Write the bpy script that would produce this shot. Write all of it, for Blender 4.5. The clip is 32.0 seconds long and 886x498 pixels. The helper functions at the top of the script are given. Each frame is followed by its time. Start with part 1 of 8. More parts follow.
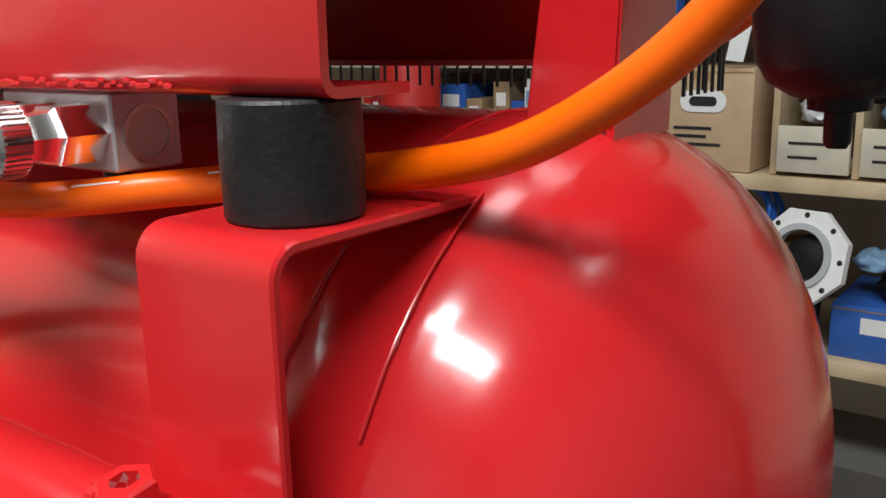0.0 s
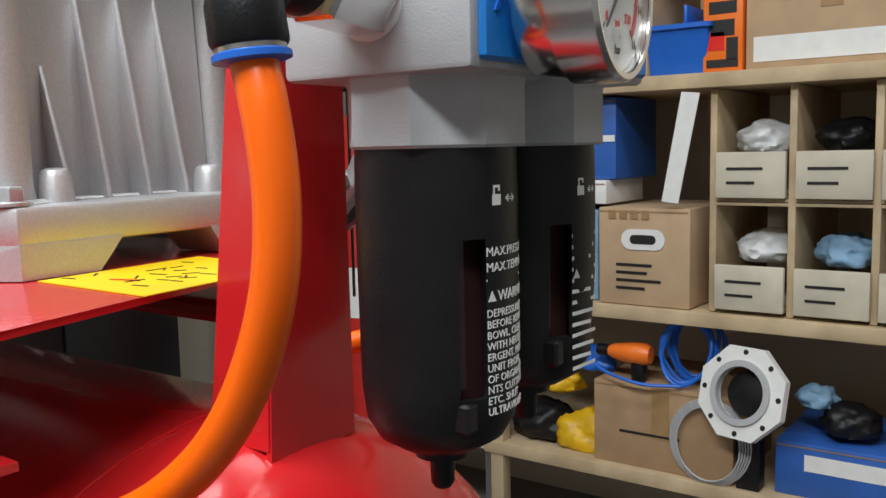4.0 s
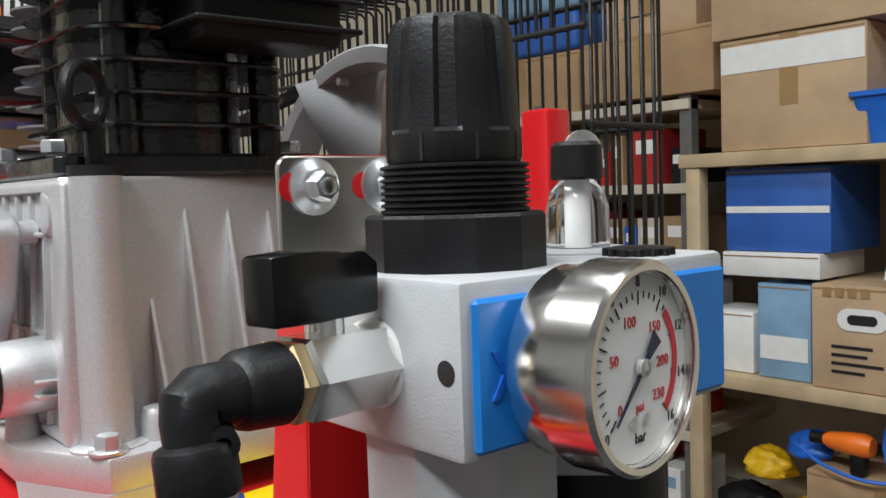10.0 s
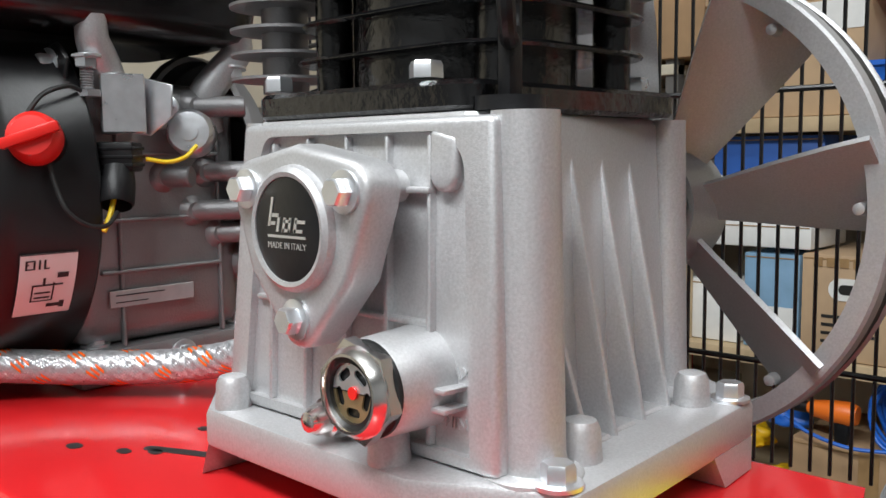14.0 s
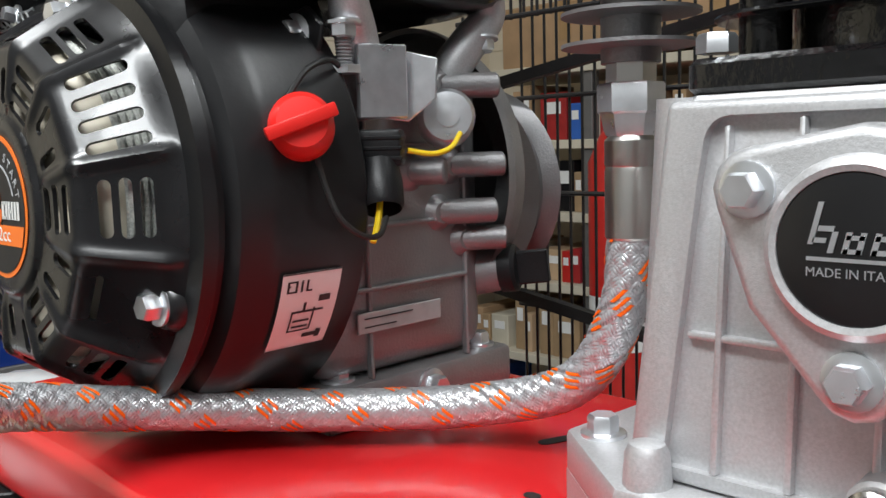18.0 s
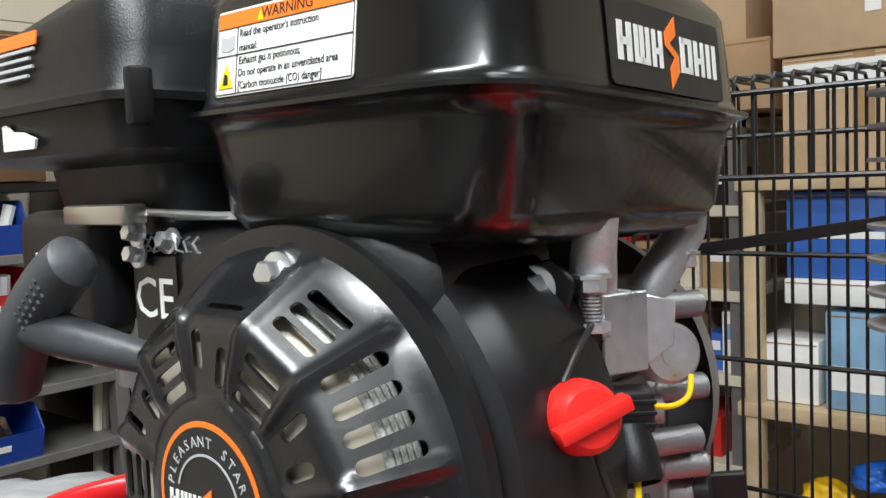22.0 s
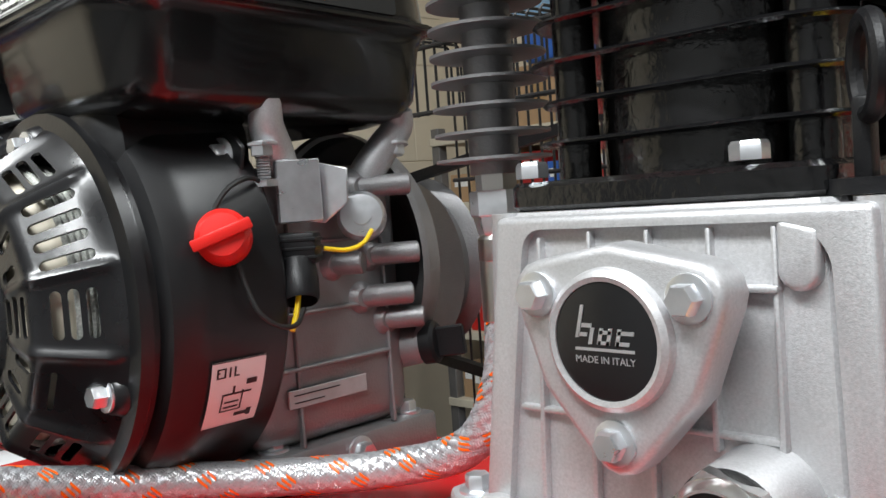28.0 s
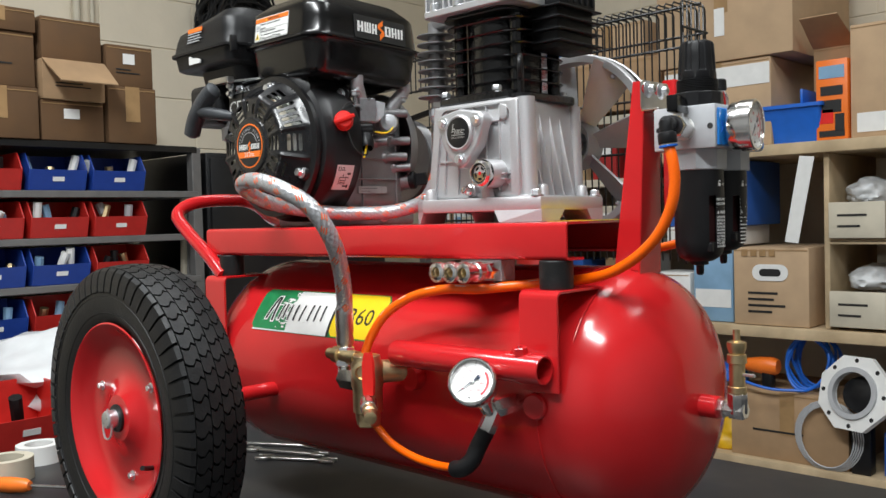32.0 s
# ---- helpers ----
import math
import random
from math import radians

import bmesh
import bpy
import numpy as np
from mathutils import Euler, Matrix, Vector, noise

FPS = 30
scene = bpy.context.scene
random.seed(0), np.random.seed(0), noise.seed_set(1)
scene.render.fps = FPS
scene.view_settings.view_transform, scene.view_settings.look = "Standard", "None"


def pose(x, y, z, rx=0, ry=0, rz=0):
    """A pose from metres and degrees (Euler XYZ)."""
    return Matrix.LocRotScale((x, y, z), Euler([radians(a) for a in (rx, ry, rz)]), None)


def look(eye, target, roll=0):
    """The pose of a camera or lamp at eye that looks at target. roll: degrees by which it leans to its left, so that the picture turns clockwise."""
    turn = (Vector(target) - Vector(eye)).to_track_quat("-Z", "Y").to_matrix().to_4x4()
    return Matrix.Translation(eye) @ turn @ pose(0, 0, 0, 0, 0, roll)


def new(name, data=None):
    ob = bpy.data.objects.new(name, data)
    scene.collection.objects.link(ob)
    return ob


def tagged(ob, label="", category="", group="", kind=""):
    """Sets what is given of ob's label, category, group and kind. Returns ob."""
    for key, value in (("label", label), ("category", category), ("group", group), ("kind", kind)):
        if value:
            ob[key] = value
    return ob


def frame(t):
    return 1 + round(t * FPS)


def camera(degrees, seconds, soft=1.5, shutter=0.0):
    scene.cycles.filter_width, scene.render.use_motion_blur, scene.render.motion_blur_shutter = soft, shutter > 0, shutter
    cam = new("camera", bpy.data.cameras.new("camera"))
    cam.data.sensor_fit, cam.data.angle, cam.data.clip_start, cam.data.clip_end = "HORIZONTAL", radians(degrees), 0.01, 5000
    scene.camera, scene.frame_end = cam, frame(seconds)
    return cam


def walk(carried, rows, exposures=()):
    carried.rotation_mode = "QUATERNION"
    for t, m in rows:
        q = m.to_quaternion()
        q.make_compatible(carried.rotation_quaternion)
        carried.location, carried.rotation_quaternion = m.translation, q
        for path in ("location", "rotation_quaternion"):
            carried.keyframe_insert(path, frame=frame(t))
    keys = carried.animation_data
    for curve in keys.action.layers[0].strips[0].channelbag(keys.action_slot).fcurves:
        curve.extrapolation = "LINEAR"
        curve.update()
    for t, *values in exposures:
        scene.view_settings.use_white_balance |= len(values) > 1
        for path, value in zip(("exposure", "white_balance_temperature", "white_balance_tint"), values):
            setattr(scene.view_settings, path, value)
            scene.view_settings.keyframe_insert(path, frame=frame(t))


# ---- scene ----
cam = camera(52.8, 32.0)
PATH = [
    (0, (0.153, -0.157, 0.398), (-1.013, 1.401, -0.061), -1.2),
    (1, (0.141, -0.171, 0.419), (-1.066, 1.371, 0.015), -0.3),
    (1.5, (0.151, -0.226, 0.44), (-0.97, 1.392, 0.092), -0.4),
    (2, (0.167, -0.236, 0.466), (-0.901, 1.429, 0.173), -0.6),
    (2.5, (0.205, -0.197, 0.471), (-0.843, 1.487, 0.217), -0.6),
    (5, (0.274, -0.093, 0.517), (-0.965, 1.463, 0.306), -1.8),
    (5.5, (0.276, -0.092, 0.548), (-0.963, 1.466, 0.345), -1.8),
    (6, (0.273, -0.087, 0.566), (-0.969, 1.469, 0.37), -1.7),
    (6.5, (0.27, -0.084, 0.583), (-0.97, 1.474, 0.392), -1.5),
    (7, (0.272, -0.08, 0.584), (-0.975, 1.472, 0.401), -1.4),
    (7.5, (0.276, -0.073, 0.581), (-0.984, 1.471, 0.412), -1.3),
    (8, (0.289, -0.053, 0.579), (-1.101, 1.377, 0.427), -1.6),
    (8.5, (0.293, -0.048, 0.578), (-1.195, 1.28, 0.442), -2.0),
    (9, (0.297, -0.044, 0.577), (-1.213, 1.26, 0.445), -2.1),
    (9.5, (0.297, -0.041, 0.576), (-1.226, 1.249, 0.446), -2.1),
    (10, (0.293, -0.04, 0.575), (-1.233, 1.246, 0.446), -1.9),
    (10.5, (0.268, -0.053, 0.574), (-1.254, 1.237, 0.433), -1.8),
    (11, (0.229, -0.066, 0.576), (-1.268, 1.251, 0.423), -1.4),
    (11.5, (0.197, -0.078, 0.574), (-1.257, 1.286, 0.419), -0.8),
    (12, (0.169, -0.092, 0.576), (-1.255, 1.3, 0.395), -0.7),
    (12.5, (0.138, -0.105, 0.576), (-1.265, 1.307, 0.379), -0.7),
    (13, (0.103, -0.123, 0.573), (-1.28, 1.308, 0.372), -0.8),
    (13.5, (0.074, -0.14, 0.572), (-1.291, 1.307, 0.367), -0.7),
    (15.5, (0.044, -0.131, 0.577), (-1.386, 1.248, 0.34), -1.5),
    (16, (0.037, -0.136, 0.564), (-1.427, 1.21, 0.351), -2.0),
    (16.5, (-0.009, -0.148, 0.564), (-1.457, 1.215, 0.359), -1.9),
    (17, (-0.038, -0.15, 0.57), (-1.479, 1.219, 0.349), -1.7),
    (17.5, (-0.079, -0.157, 0.57), (-1.508, 1.224, 0.349), -1.8),
    (18, (-0.129, -0.166, 0.575), (-1.538, 1.234, 0.34), -1.7),
    (18.5, (-0.177, -0.179, 0.579), (-1.564, 1.243, 0.346), -1.8),
    (19, (-0.216, -0.193, 0.582), (-1.581, 1.25, 0.348), -1.9),
    (19.5, (-0.253, -0.199, 0.586), (-1.593, 1.268, 0.352), -2.0),
    (20, (-0.269, -0.202, 0.592), (-1.582, 1.287, 0.349), -1.9),
    (20.5, (-0.276, -0.204, 0.604), (-1.574, 1.299, 0.359), -2.0),
    (21, (-0.282, -0.206, 0.636), (-1.563, 1.302, 0.341), -1.9),
    (21.5, (-0.278, -0.211, 0.659), (-1.556, 1.307, 0.409), -2.2),
    (22, (-0.272, -0.22, 0.676), (-1.56, 1.303, 0.524), -2.3),
    (22.5, (-0.276, -0.223, 0.713), (-1.561, 1.304, 0.573), -2.5),
    (23, (-0.278, -0.226, 0.744), (-1.565, 1.3, 0.619), -2.8),
    (23.5, (-0.279, -0.229, 0.751), (-1.571, 1.292, 0.629), -3.1),
    (24, (-0.279, -0.223, 0.747), (-1.579, 1.292, 0.625), -3.3),
    (24.5, (-0.279, -0.225, 0.729), (-1.582, 1.288, 0.615), -3.4),
    (26.5, (-0.257, -0.214, 0.652), (-1.599, 1.239, 0.361), -3.6),
    (27, (-0.211, -0.217, 0.623), (-1.548, 1.258, 0.431), -3.3),
    (28, (-0.045, -0.177, 0.596), (-1.459, 1.233, 0.482), -4.2),
    (28.5, (0.009, -0.159, 0.586), (-1.422, 1.233, 0.467), -4.7),
    (29, (0.055, -0.164, 0.584), (-1.39, 1.213, 0.465), -4.4),
    (29.5, (0.108, -0.202, 0.585), (-1.346, 1.165, 0.45), -5.2),
    (30, (0.169, -0.313, 0.576), (-1.266, 1.076, 0.464), -4.0),
    (30.5, (0.25, -0.501, 0.584), (-1.098, 0.971, 0.455), -3.8),
    (31, (0.345, -0.635, 0.559), (-0.976, 0.86, 0.434), -2.8),
    (31.5, (0.485, -0.742, 0.506), (-0.847, 0.747, 0.405), -1.9),
    (32, (0.578, -0.799, 0.433), (-0.804, 0.645, 0.367), -1.5),
]
EXPOSURES = ((0.0, 0.0), (4.0, 0.0), (7.0, -0.12), (9.0, 0.0), (12.0, -0.12), (14.0, 0.0), (19.0, 0.0), (21.5, 0.3), (24.5, 0.3), (27.0, 0.25), (29.0, 0.0), (32.0, 0.0))
walk(cam, [(t, look(eye, target, roll)) for t, eye, target, roll in PATH], EXPOSURES)

# ---- light ----
world = bpy.data.worlds.new("world")
scene.world = world
world.use_nodes = True
world.node_tree.nodes["Background"].inputs[0].default_value = (0.9, 0.95, 1.0, 1)
world.node_tree.nodes["Background"].inputs[1].default_value = 0.1
scene.view_settings.exposure = 0.0

TABLE_Z = -0.0195
WALL_Y = 2.75      # back wall, blocks
WALL_X = -2.75     # left wall
SHELF_Y = 2.12     # front edge of the back shelving


def tube_light(x, y, z, sx, sy, power):
    lamp = bpy.data.lights.new("ceiling_tube", "AREA")
    lamp.shape, lamp.size, lamp.size_y, lamp.energy = "RECTANGLE", sx, sy, power
    lamp.color = (0.945, 0.985, 1.0)
    ob = new("ceiling_tube", lamp)
    ob.matrix_world = pose(x, y, z)
    return tagged(ob, "white ceiling tube light of the workshop", "light", kind="structure")


for lx, ly, lp in ((-0.55, -1.05, 70), (0.75, -1.4, 74), (-0.90, 0.60, 15), (0.9, 0.8, 22)):
    tube_light(lx, ly, 2.55, 1.4, 0.42, lp)


# ---- materials ----
def mat(name, color, rough=0.5, metal=0.0, vary=0.12, scale=30.0, bump=0.0, bump_scale=200.0, coat=0.0, spec=0.5, second=None, second_scale=4.0, second_amount=0.0, rough_vary=0.1):
    m = bpy.data.materials.new(name)
    m.use_nodes = True
    nt = m.node_tree
    b = nt.nodes["Principled BSDF"]
    b.inputs["Roughness"].default_value = rough
    b.inputs["Metallic"].default_value = metal
    b.inputs["Coat Weight"].default_value = coat
    b.inputs["Coat Roughness"].default_value = 0.06
    b.inputs["Specular IOR Level"].default_value = spec
    co = nt.nodes.new("ShaderNodeTexCoord")
    n1 = nt.nodes.new("ShaderNodeTexNoise")
    n1.inputs["Scale"].default_value, n1.inputs["Detail"].default_value = scale, 6
    nt.links.new(co.outputs["Object"], n1.inputs["Vector"])
    ramp = nt.nodes.new("ShaderNodeMapRange")
    ramp.inputs["From Min"].default_value, ramp.inputs["From Max"].default_value = 0.3, 0.7
    ramp.inputs["To Min"].default_value, ramp.inputs["To Max"].default_value = 1 - vary, 1 + vary
    nt.links.new(n1.outputs["Fac"], ramp.inputs["Value"])
    mul = nt.nodes.new("ShaderNodeMix")
    mul.data_type, mul.blend_type = "RGBA", "MULTIPLY"
    mul.inputs["Factor"].default_value = 1
    mul.inputs["A"].default_value = (*color, 1)
    nt.links.new(ramp.outputs["Result"], mul.inputs["B"])
    out = mul.outputs["Result"]
    if second:
        n2 = nt.nodes.new("ShaderNodeTexNoise")
        n2.inputs["Scale"].default_value, n2.inputs["Detail"].default_value = second_scale, 5
        nt.links.new(co.outputs["Object"], n2.inputs["Vector"])
        r2 = nt.nodes.new("ShaderNodeMapRange")
        r2.inputs["From Min"].default_value, r2.inputs["From Max"].default_value = 0.48, 0.68
        r2.inputs["To Max"].default_value = second_amount
        nt.links.new(n2.outputs["Fac"], r2.inputs["Value"])
        mix = nt.nodes.new("ShaderNodeMix")
        mix.data_type = "RGBA"
        mix.inputs["B"].default_value = (*second, 1)
        nt.links.new(r2.outputs["Result"], mix.inputs["Factor"])
        nt.links.new(out, mix.inputs["A"])
        out = mix.outputs["Result"]
    nt.links.new(out, b.inputs["Base Color"])
    if rough_vary:
        rr = nt.nodes.new("ShaderNodeMapRange")
        rr.inputs["From Min"].default_value, rr.inputs["From Max"].default_value = 0.3, 0.7
        rr.inputs["To Min"].default_value, rr.inputs["To Max"].default_value = max(rough * (1 - rough_vary), 0.02), rough * (1 + rough_vary)
        nt.links.new(n1.outputs["Fac"], rr.inputs["Value"])
        nt.links.new(rr.outputs["Result"], b.inputs["Roughness"])
    if bump:
        n3 = nt.nodes.new("ShaderNodeTexNoise")
        n3.inputs["Scale"].default_value, n3.inputs["Detail"].default_value = bump_scale, 4
        nt.links.new(co.outputs["Object"], n3.inputs["Vector"])
        bp = nt.nodes.new("ShaderNodeBump")
        bp.inputs["Strength"].default_value, bp.inputs["Distance"].default_value = bump, 0.002
        nt.links.new(n3.outputs["Fac"], bp.inputs["Height"])
        nt.links.new(bp.outputs["Normal"], b.inputs["Normal"])
    return m


RED = mat("red_paint", (0.58, 0.016, 0.019), 0.20, coat=0.28, vary=0.06, scale=12, bump=0.10, bump_scale=45)
RED_BRIGHT = mat("red_plastic", (0.78, 0.02, 0.015), 0.35, vary=0.05)
ALU = mat("cast_aluminium", (0.56, 0.56, 0.57), 0.46, metal=0.62, vary=0.10, scale=900, bump=0.12, bump_scale=1800, second=(0.50, 0.50, 0.51), second_scale=26, second_amount=0.35)
ALU_DARK = mat("die_cast_grey", (0.30, 0.295, 0.30), 0.45, metal=0.7, vary=0.1, scale=40, bump=0.2, bump_scale=600)
ZINC = mat("zinc_plated_steel", (0.80, 0.82, 0.85), 0.30, metal=0.9, vary=0.08, scale=120)
CHROME = mat("nickel_plated", (0.84, 0.83, 0.81), 0.19, metal=1.0, vary=0.05, scale=40)
STEEL = mat("stainless_sheet", (0.60, 0.58, 0.55), 0.3, metal=1.0, vary=0.08, scale=20)
BRASS = mat("brass", (0.68, 0.53, 0.30), 0.38, metal=1.0, vary=0.12, scale=80)
BLACK_IRON = mat("black_enamel_iron", (0.006, 0.006, 0.0065), 0.13, spec=0.5, vary=0.3, scale=60, bump=0.42, bump_scale=210, coat=0.25)
BLACK_PAINT = mat("black_satin_paint", (0.007, 0.007, 0.0078), 0.33, spec=0.55, vary=0.15, scale=30, bump=0.05, bump_scale=300)
BLACK_PLASTIC = mat("black_plastic", (0.009, 0.009, 0.010), 0.42, spec=0.32, vary=0.15, scale=60, bump=0.12, bump_scale=900)
RUBBER = mat("black_rubber", (0.009, 0.009, 0.0095), 0.46, spec=0.4, vary=0.25, scale=40, bump=0.25, bump_scale=300, second=(0.024, 0.024, 0.024), second_scale=9, second_amount=0.2)
PANEL_BLUE = mat("blue_side_panel_plastic", (0.012, 0.20, 0.62), 0.38, vary=0.05, scale=60, bump=0.04, bump_scale=500)
GREY_BODY = mat("grey_painted_cast", (0.46, 0.468, 0.485), 0.42, vary=0.05, scale=80, bump=0.12, bump_scale=1200)
BLUE = mat("blue_plastic", (0.015, 0.14, 0.62), 0.4, vary=0.06)
ORANGE = mat("orange_hose", (1.0, 0.14, 0.0), 0.32, vary=0.05, scale=20)
YELLOW = mat("yellow_sticker", (0.85, 0.60, 0.01), 0.4, vary=0.05)
WHITE = mat("white_print", (0.82, 0.82, 0.80), 0.45, vary=0.04)
INK = mat("black_print", (0.015, 0.015, 0.015), 0.5, vary=0.05)
GREEN = mat("green_print", (0.01, 0.22, 0.07), 0.4, vary=0.15, scale=60)
ORANGE_INK = mat("orange_print", (0.95, 0.2, 0.02), 0.4, vary=0.04)
CARD = mat("cardboard", (0.42, 0.27, 0.15), 0.85, vary=0.12, scale=14, bump=0.1, bump_scale=80, second=(0.33, 0.2, 0.1), second_scale=3, second_amount=0.4)
CARD_LIGHT = mat("pale_cardboard", (0.52, 0.36, 0.22), 0.85, vary=0.1, scale=10, bump=0.1, bump_scale=80)
WOOD = mat("raw_pine_shelf", (0.55, 0.42, 0.26), 0.7, vary=0.2, scale=9, second=(0.38, 0.26, 0.14), second_scale=5, second_amount=0.5)
WALLPAINT = mat("cream_block_wall", (0.74, 0.66, 0.52), 0.8, vary=0.06, scale=5, bump=0.2, bump_scale=60, second=(0.62, 0.54, 0.41), second_scale=2, second_amount=0.4)
TABLETOP = mat("dark_bench_top", (0.018, 0.018, 0.02), 0.45, vary=0.3, scale=8, second=(0.05, 0.045, 0.04), second_scale=6, second_amount=0.6)
FLOORM = mat("concrete_floor", (0.22, 0.21, 0.2), 0.8, vary=0.15, scale=4)
CEILM = mat("ceiling_paint", (0.5, 0.5, 0.5), 0.9, vary=0.05, scale=3)


# ---- builders ----
ORIGIN = {}
LIFT = Vector((0, 0, 0.055))      # the store room's shelving stands this much above the bench's own datum


def thing(name, at, label, category, group="", kind=""):
    e = new(name)
    e.empty_display_size = 0.02
    e.location = Vector(at) + LIFT
    ORIGIN[e] = Vector(at)
    return tagged(e, label, category, group, kind)


def finish(bm, name, material, smooth=True, angle=35):
    me = bpy.data.meshes.new(name)
    bmesh.ops.recalc_face_normals(bm, faces=bm.faces)
    if smooth:
        for f in bm.faces:
            f.smooth = True
        lim = radians(angle)
        for e in bm.edges:
            e.smooth = len(e.link_faces) == 2 and e.calc_face_angle(0) < lim
    bm.to_mesh(me)
    bm.free()
    for m in material if isinstance(material, (list, tuple)) else (material,):
        me.materials.append(m)
    return me


def part(name, bm, material, parent, label="", angle=35):
    o = ORIGIN[parent]
    bmesh.ops.translate(bm, vec=-o, verts=bm.verts)
    ob = new(name, finish(bm, name, material, angle=angle))
    ob.parent = parent
    ORIGIN[ob] = o
    if label:
        ob["label"] = label
    return ob


def solo(name, bm, material, at, label, category, group="", kind="", angle=35):
    bmesh.ops.translate(bm, vec=-Vector(at), verts=bm.verts)
    ob = new(name, finish(bm, name, material, angle=angle))
    ob.location = Vector(at) + LIFT
    ORIGIN[ob] = Vector(at)
    return tagged(ob, label, category, group, kind)


def B():
    return bmesh.new()


def bevel(bm, w, seg=2, angle=30, verts=None):
    es = [e for e in bm.edges if len(e.link_faces) == 2 and e.calc_face_angle(0) > radians(angle) and (verts is None or e.verts[0] in verts)]
    if es and w > 0:
        bmesh.ops.bevel(bm, geom=es, offset=w, segments=seg, affect="EDGES", clamp_overlap=True, profile=0.5)
    return bm


def box(x0, x1, y0, y1, z0, z1, w=0.0, seg=2, bm=None, m=None):
    t = B()
    bmesh.ops.create_cube(t, size=1, matrix=Matrix.Translation(((x0 + x1) / 2, (y0 + y1) / 2, (z0 + z1) / 2)) @ Matrix.Diagonal((abs(x1 - x0), abs(y1 - y0), abs(z1 - z0), 1)))
    bevel(t, w, seg)
    if m is not None:
        bmesh.ops.transform(t, matrix=m, verts=t.verts)
    return join(bm, t)


def join(bm, t):
    if bm is None:
        return t
    me = bpy.data.meshes.new("tmp")
    t.to_mesh(me)
    t.free()
    bm.from_mesh(me)
    bpy.data.meshes.remove(me)
    return bm


def axis_frame(p, d):
    d = Vector(d).normalized()
    up = Vector((0, 0, 1)) if abs(d.z) < 0.9 else Vector((1, 0, 0))
    u = d.cross(up).normalized()
    v = u.cross(d).normalized()
    return Vector(p), d, u, v


def lathe(p, d, prof, seg=32, bm=None, phase=0.0, caps=True):
    """A solid of revolution round the line from p along d; prof: pairs of distance along d and radius."""
    p, d, u, v = axis_frame(p, d)
    t = B()
    rings = []
    for s, r in prof:
        c = p + d * s
        if r <= 1e-6:
            rings.append([t.verts.new(c)])
        else:
            rings.append([t.verts.new(c + (u * math.cos(a) + v * math.sin(a)) * r) for a in (2 * math.pi * (k + phase) / seg for k in range(seg))])
    for a, b in zip(rings, rings[1:]):
        if len(a) == 1 and len(b) == 1:
            continue
        for k in range(seg):
            j = (k + 1) % seg
            if len(a) == 1:
                t.faces.new((a[0], b[j], b[k]))
            elif len(b) == 1:
                t.faces.new((a[k], a[j], b[0]))
            else:
                t.faces.new((a[k], a[j], b[j], b[k]))
    if caps:
        for r in (rings[0], rings[-1]):
            if len(r) > 2:
                t.faces.new(r)
    return join(bm, t)


def cyl(p, q, r, seg=24, bm=None, w=0.0, phase=0.0, r2=None):
    d = Vector(q) - Vector(p)
    n = d.length
    r2 = r if r2 is None else r2
    prof = [(0, r), (n, r2)] if not w else [(0, r - w), (w, r), (n - w, r2), (n, r2 - w)]
    return lathe(p, d, prof, seg, bm, phase)


def bolt(p, d, r, h, bm=None, washer=True):
    """A hexagonal bolt head with a washer, from the surface at p outwards along d."""
    d = Vector(d).normalized()
    p = Vector(p)
    if washer:
        bm = lathe(p, d, [(0, r * 1.45), (h * 0.18, r * 1.45), (h * 0.22, r * 1.3)], 20, bm)
    bm = lathe(p + d * h * 0.2, d, [(0, r), (h * 0.62, r), (h * 0.8, r * 0.86)], 6, bm)
    return bm


def catmull(pts, n=10):
    pts = [Vector(p) for p in pts]
    ext = [pts[0] * 2 - pts[1]] + pts + [pts[-1] * 2 - pts[-2]]
    out = []
    for i in range(1, len(ext) - 2):
        p0, p1, p2, p3 = ext[i - 1:i + 3]
        for k in range(n):
            s = k / n
            out.append(0.5 * ((2 * p1) + (p2 - p0) * s + (2 * p0 - 5 * p1 + 4 * p2 - p3) * s * s + (3 * p1 - p0 - 3 * p2 + p3) * s ** 3))
    out.append(pts[-1])
    return out


def sweep(pts, r, seg=16, bm=None, caps=True):
    """A tube along a line of points; r: one radius or one for each point."""
    t = B()
    pts = [Vector(p) for p in pts]
    n = len(pts)
    rs = r if isinstance(r, (list, tuple)) else [r] * n
    tang = [((pts[min(i + 1, n - 1)] - pts[max(i - 1, 0)]).normalized()) for i in range(n)]
    _, _, u, _ = axis_frame(pts[0], tang[0])
    rings = []
    for i in range(n):
        u = (u - tang[i] * u.dot(tang[i])).normalized()
        v = tang[i].cross(u)
        rings.append([t.verts.new(pts[i] + (u * math.cos(a) + v * math.sin(a)) * rs[i]) for a in (2 * math.pi * k / seg for k in range(seg))])
    for a, b in zip(rings, rings[1:]):
        for k in range(seg):
            j = (k + 1) % seg
            t.faces.new((a[k], a[j], b[j], b[k]))
    if caps:
        t.faces.new(rings[0])
        t.faces.new(rings[-1])
    return join(bm, t)


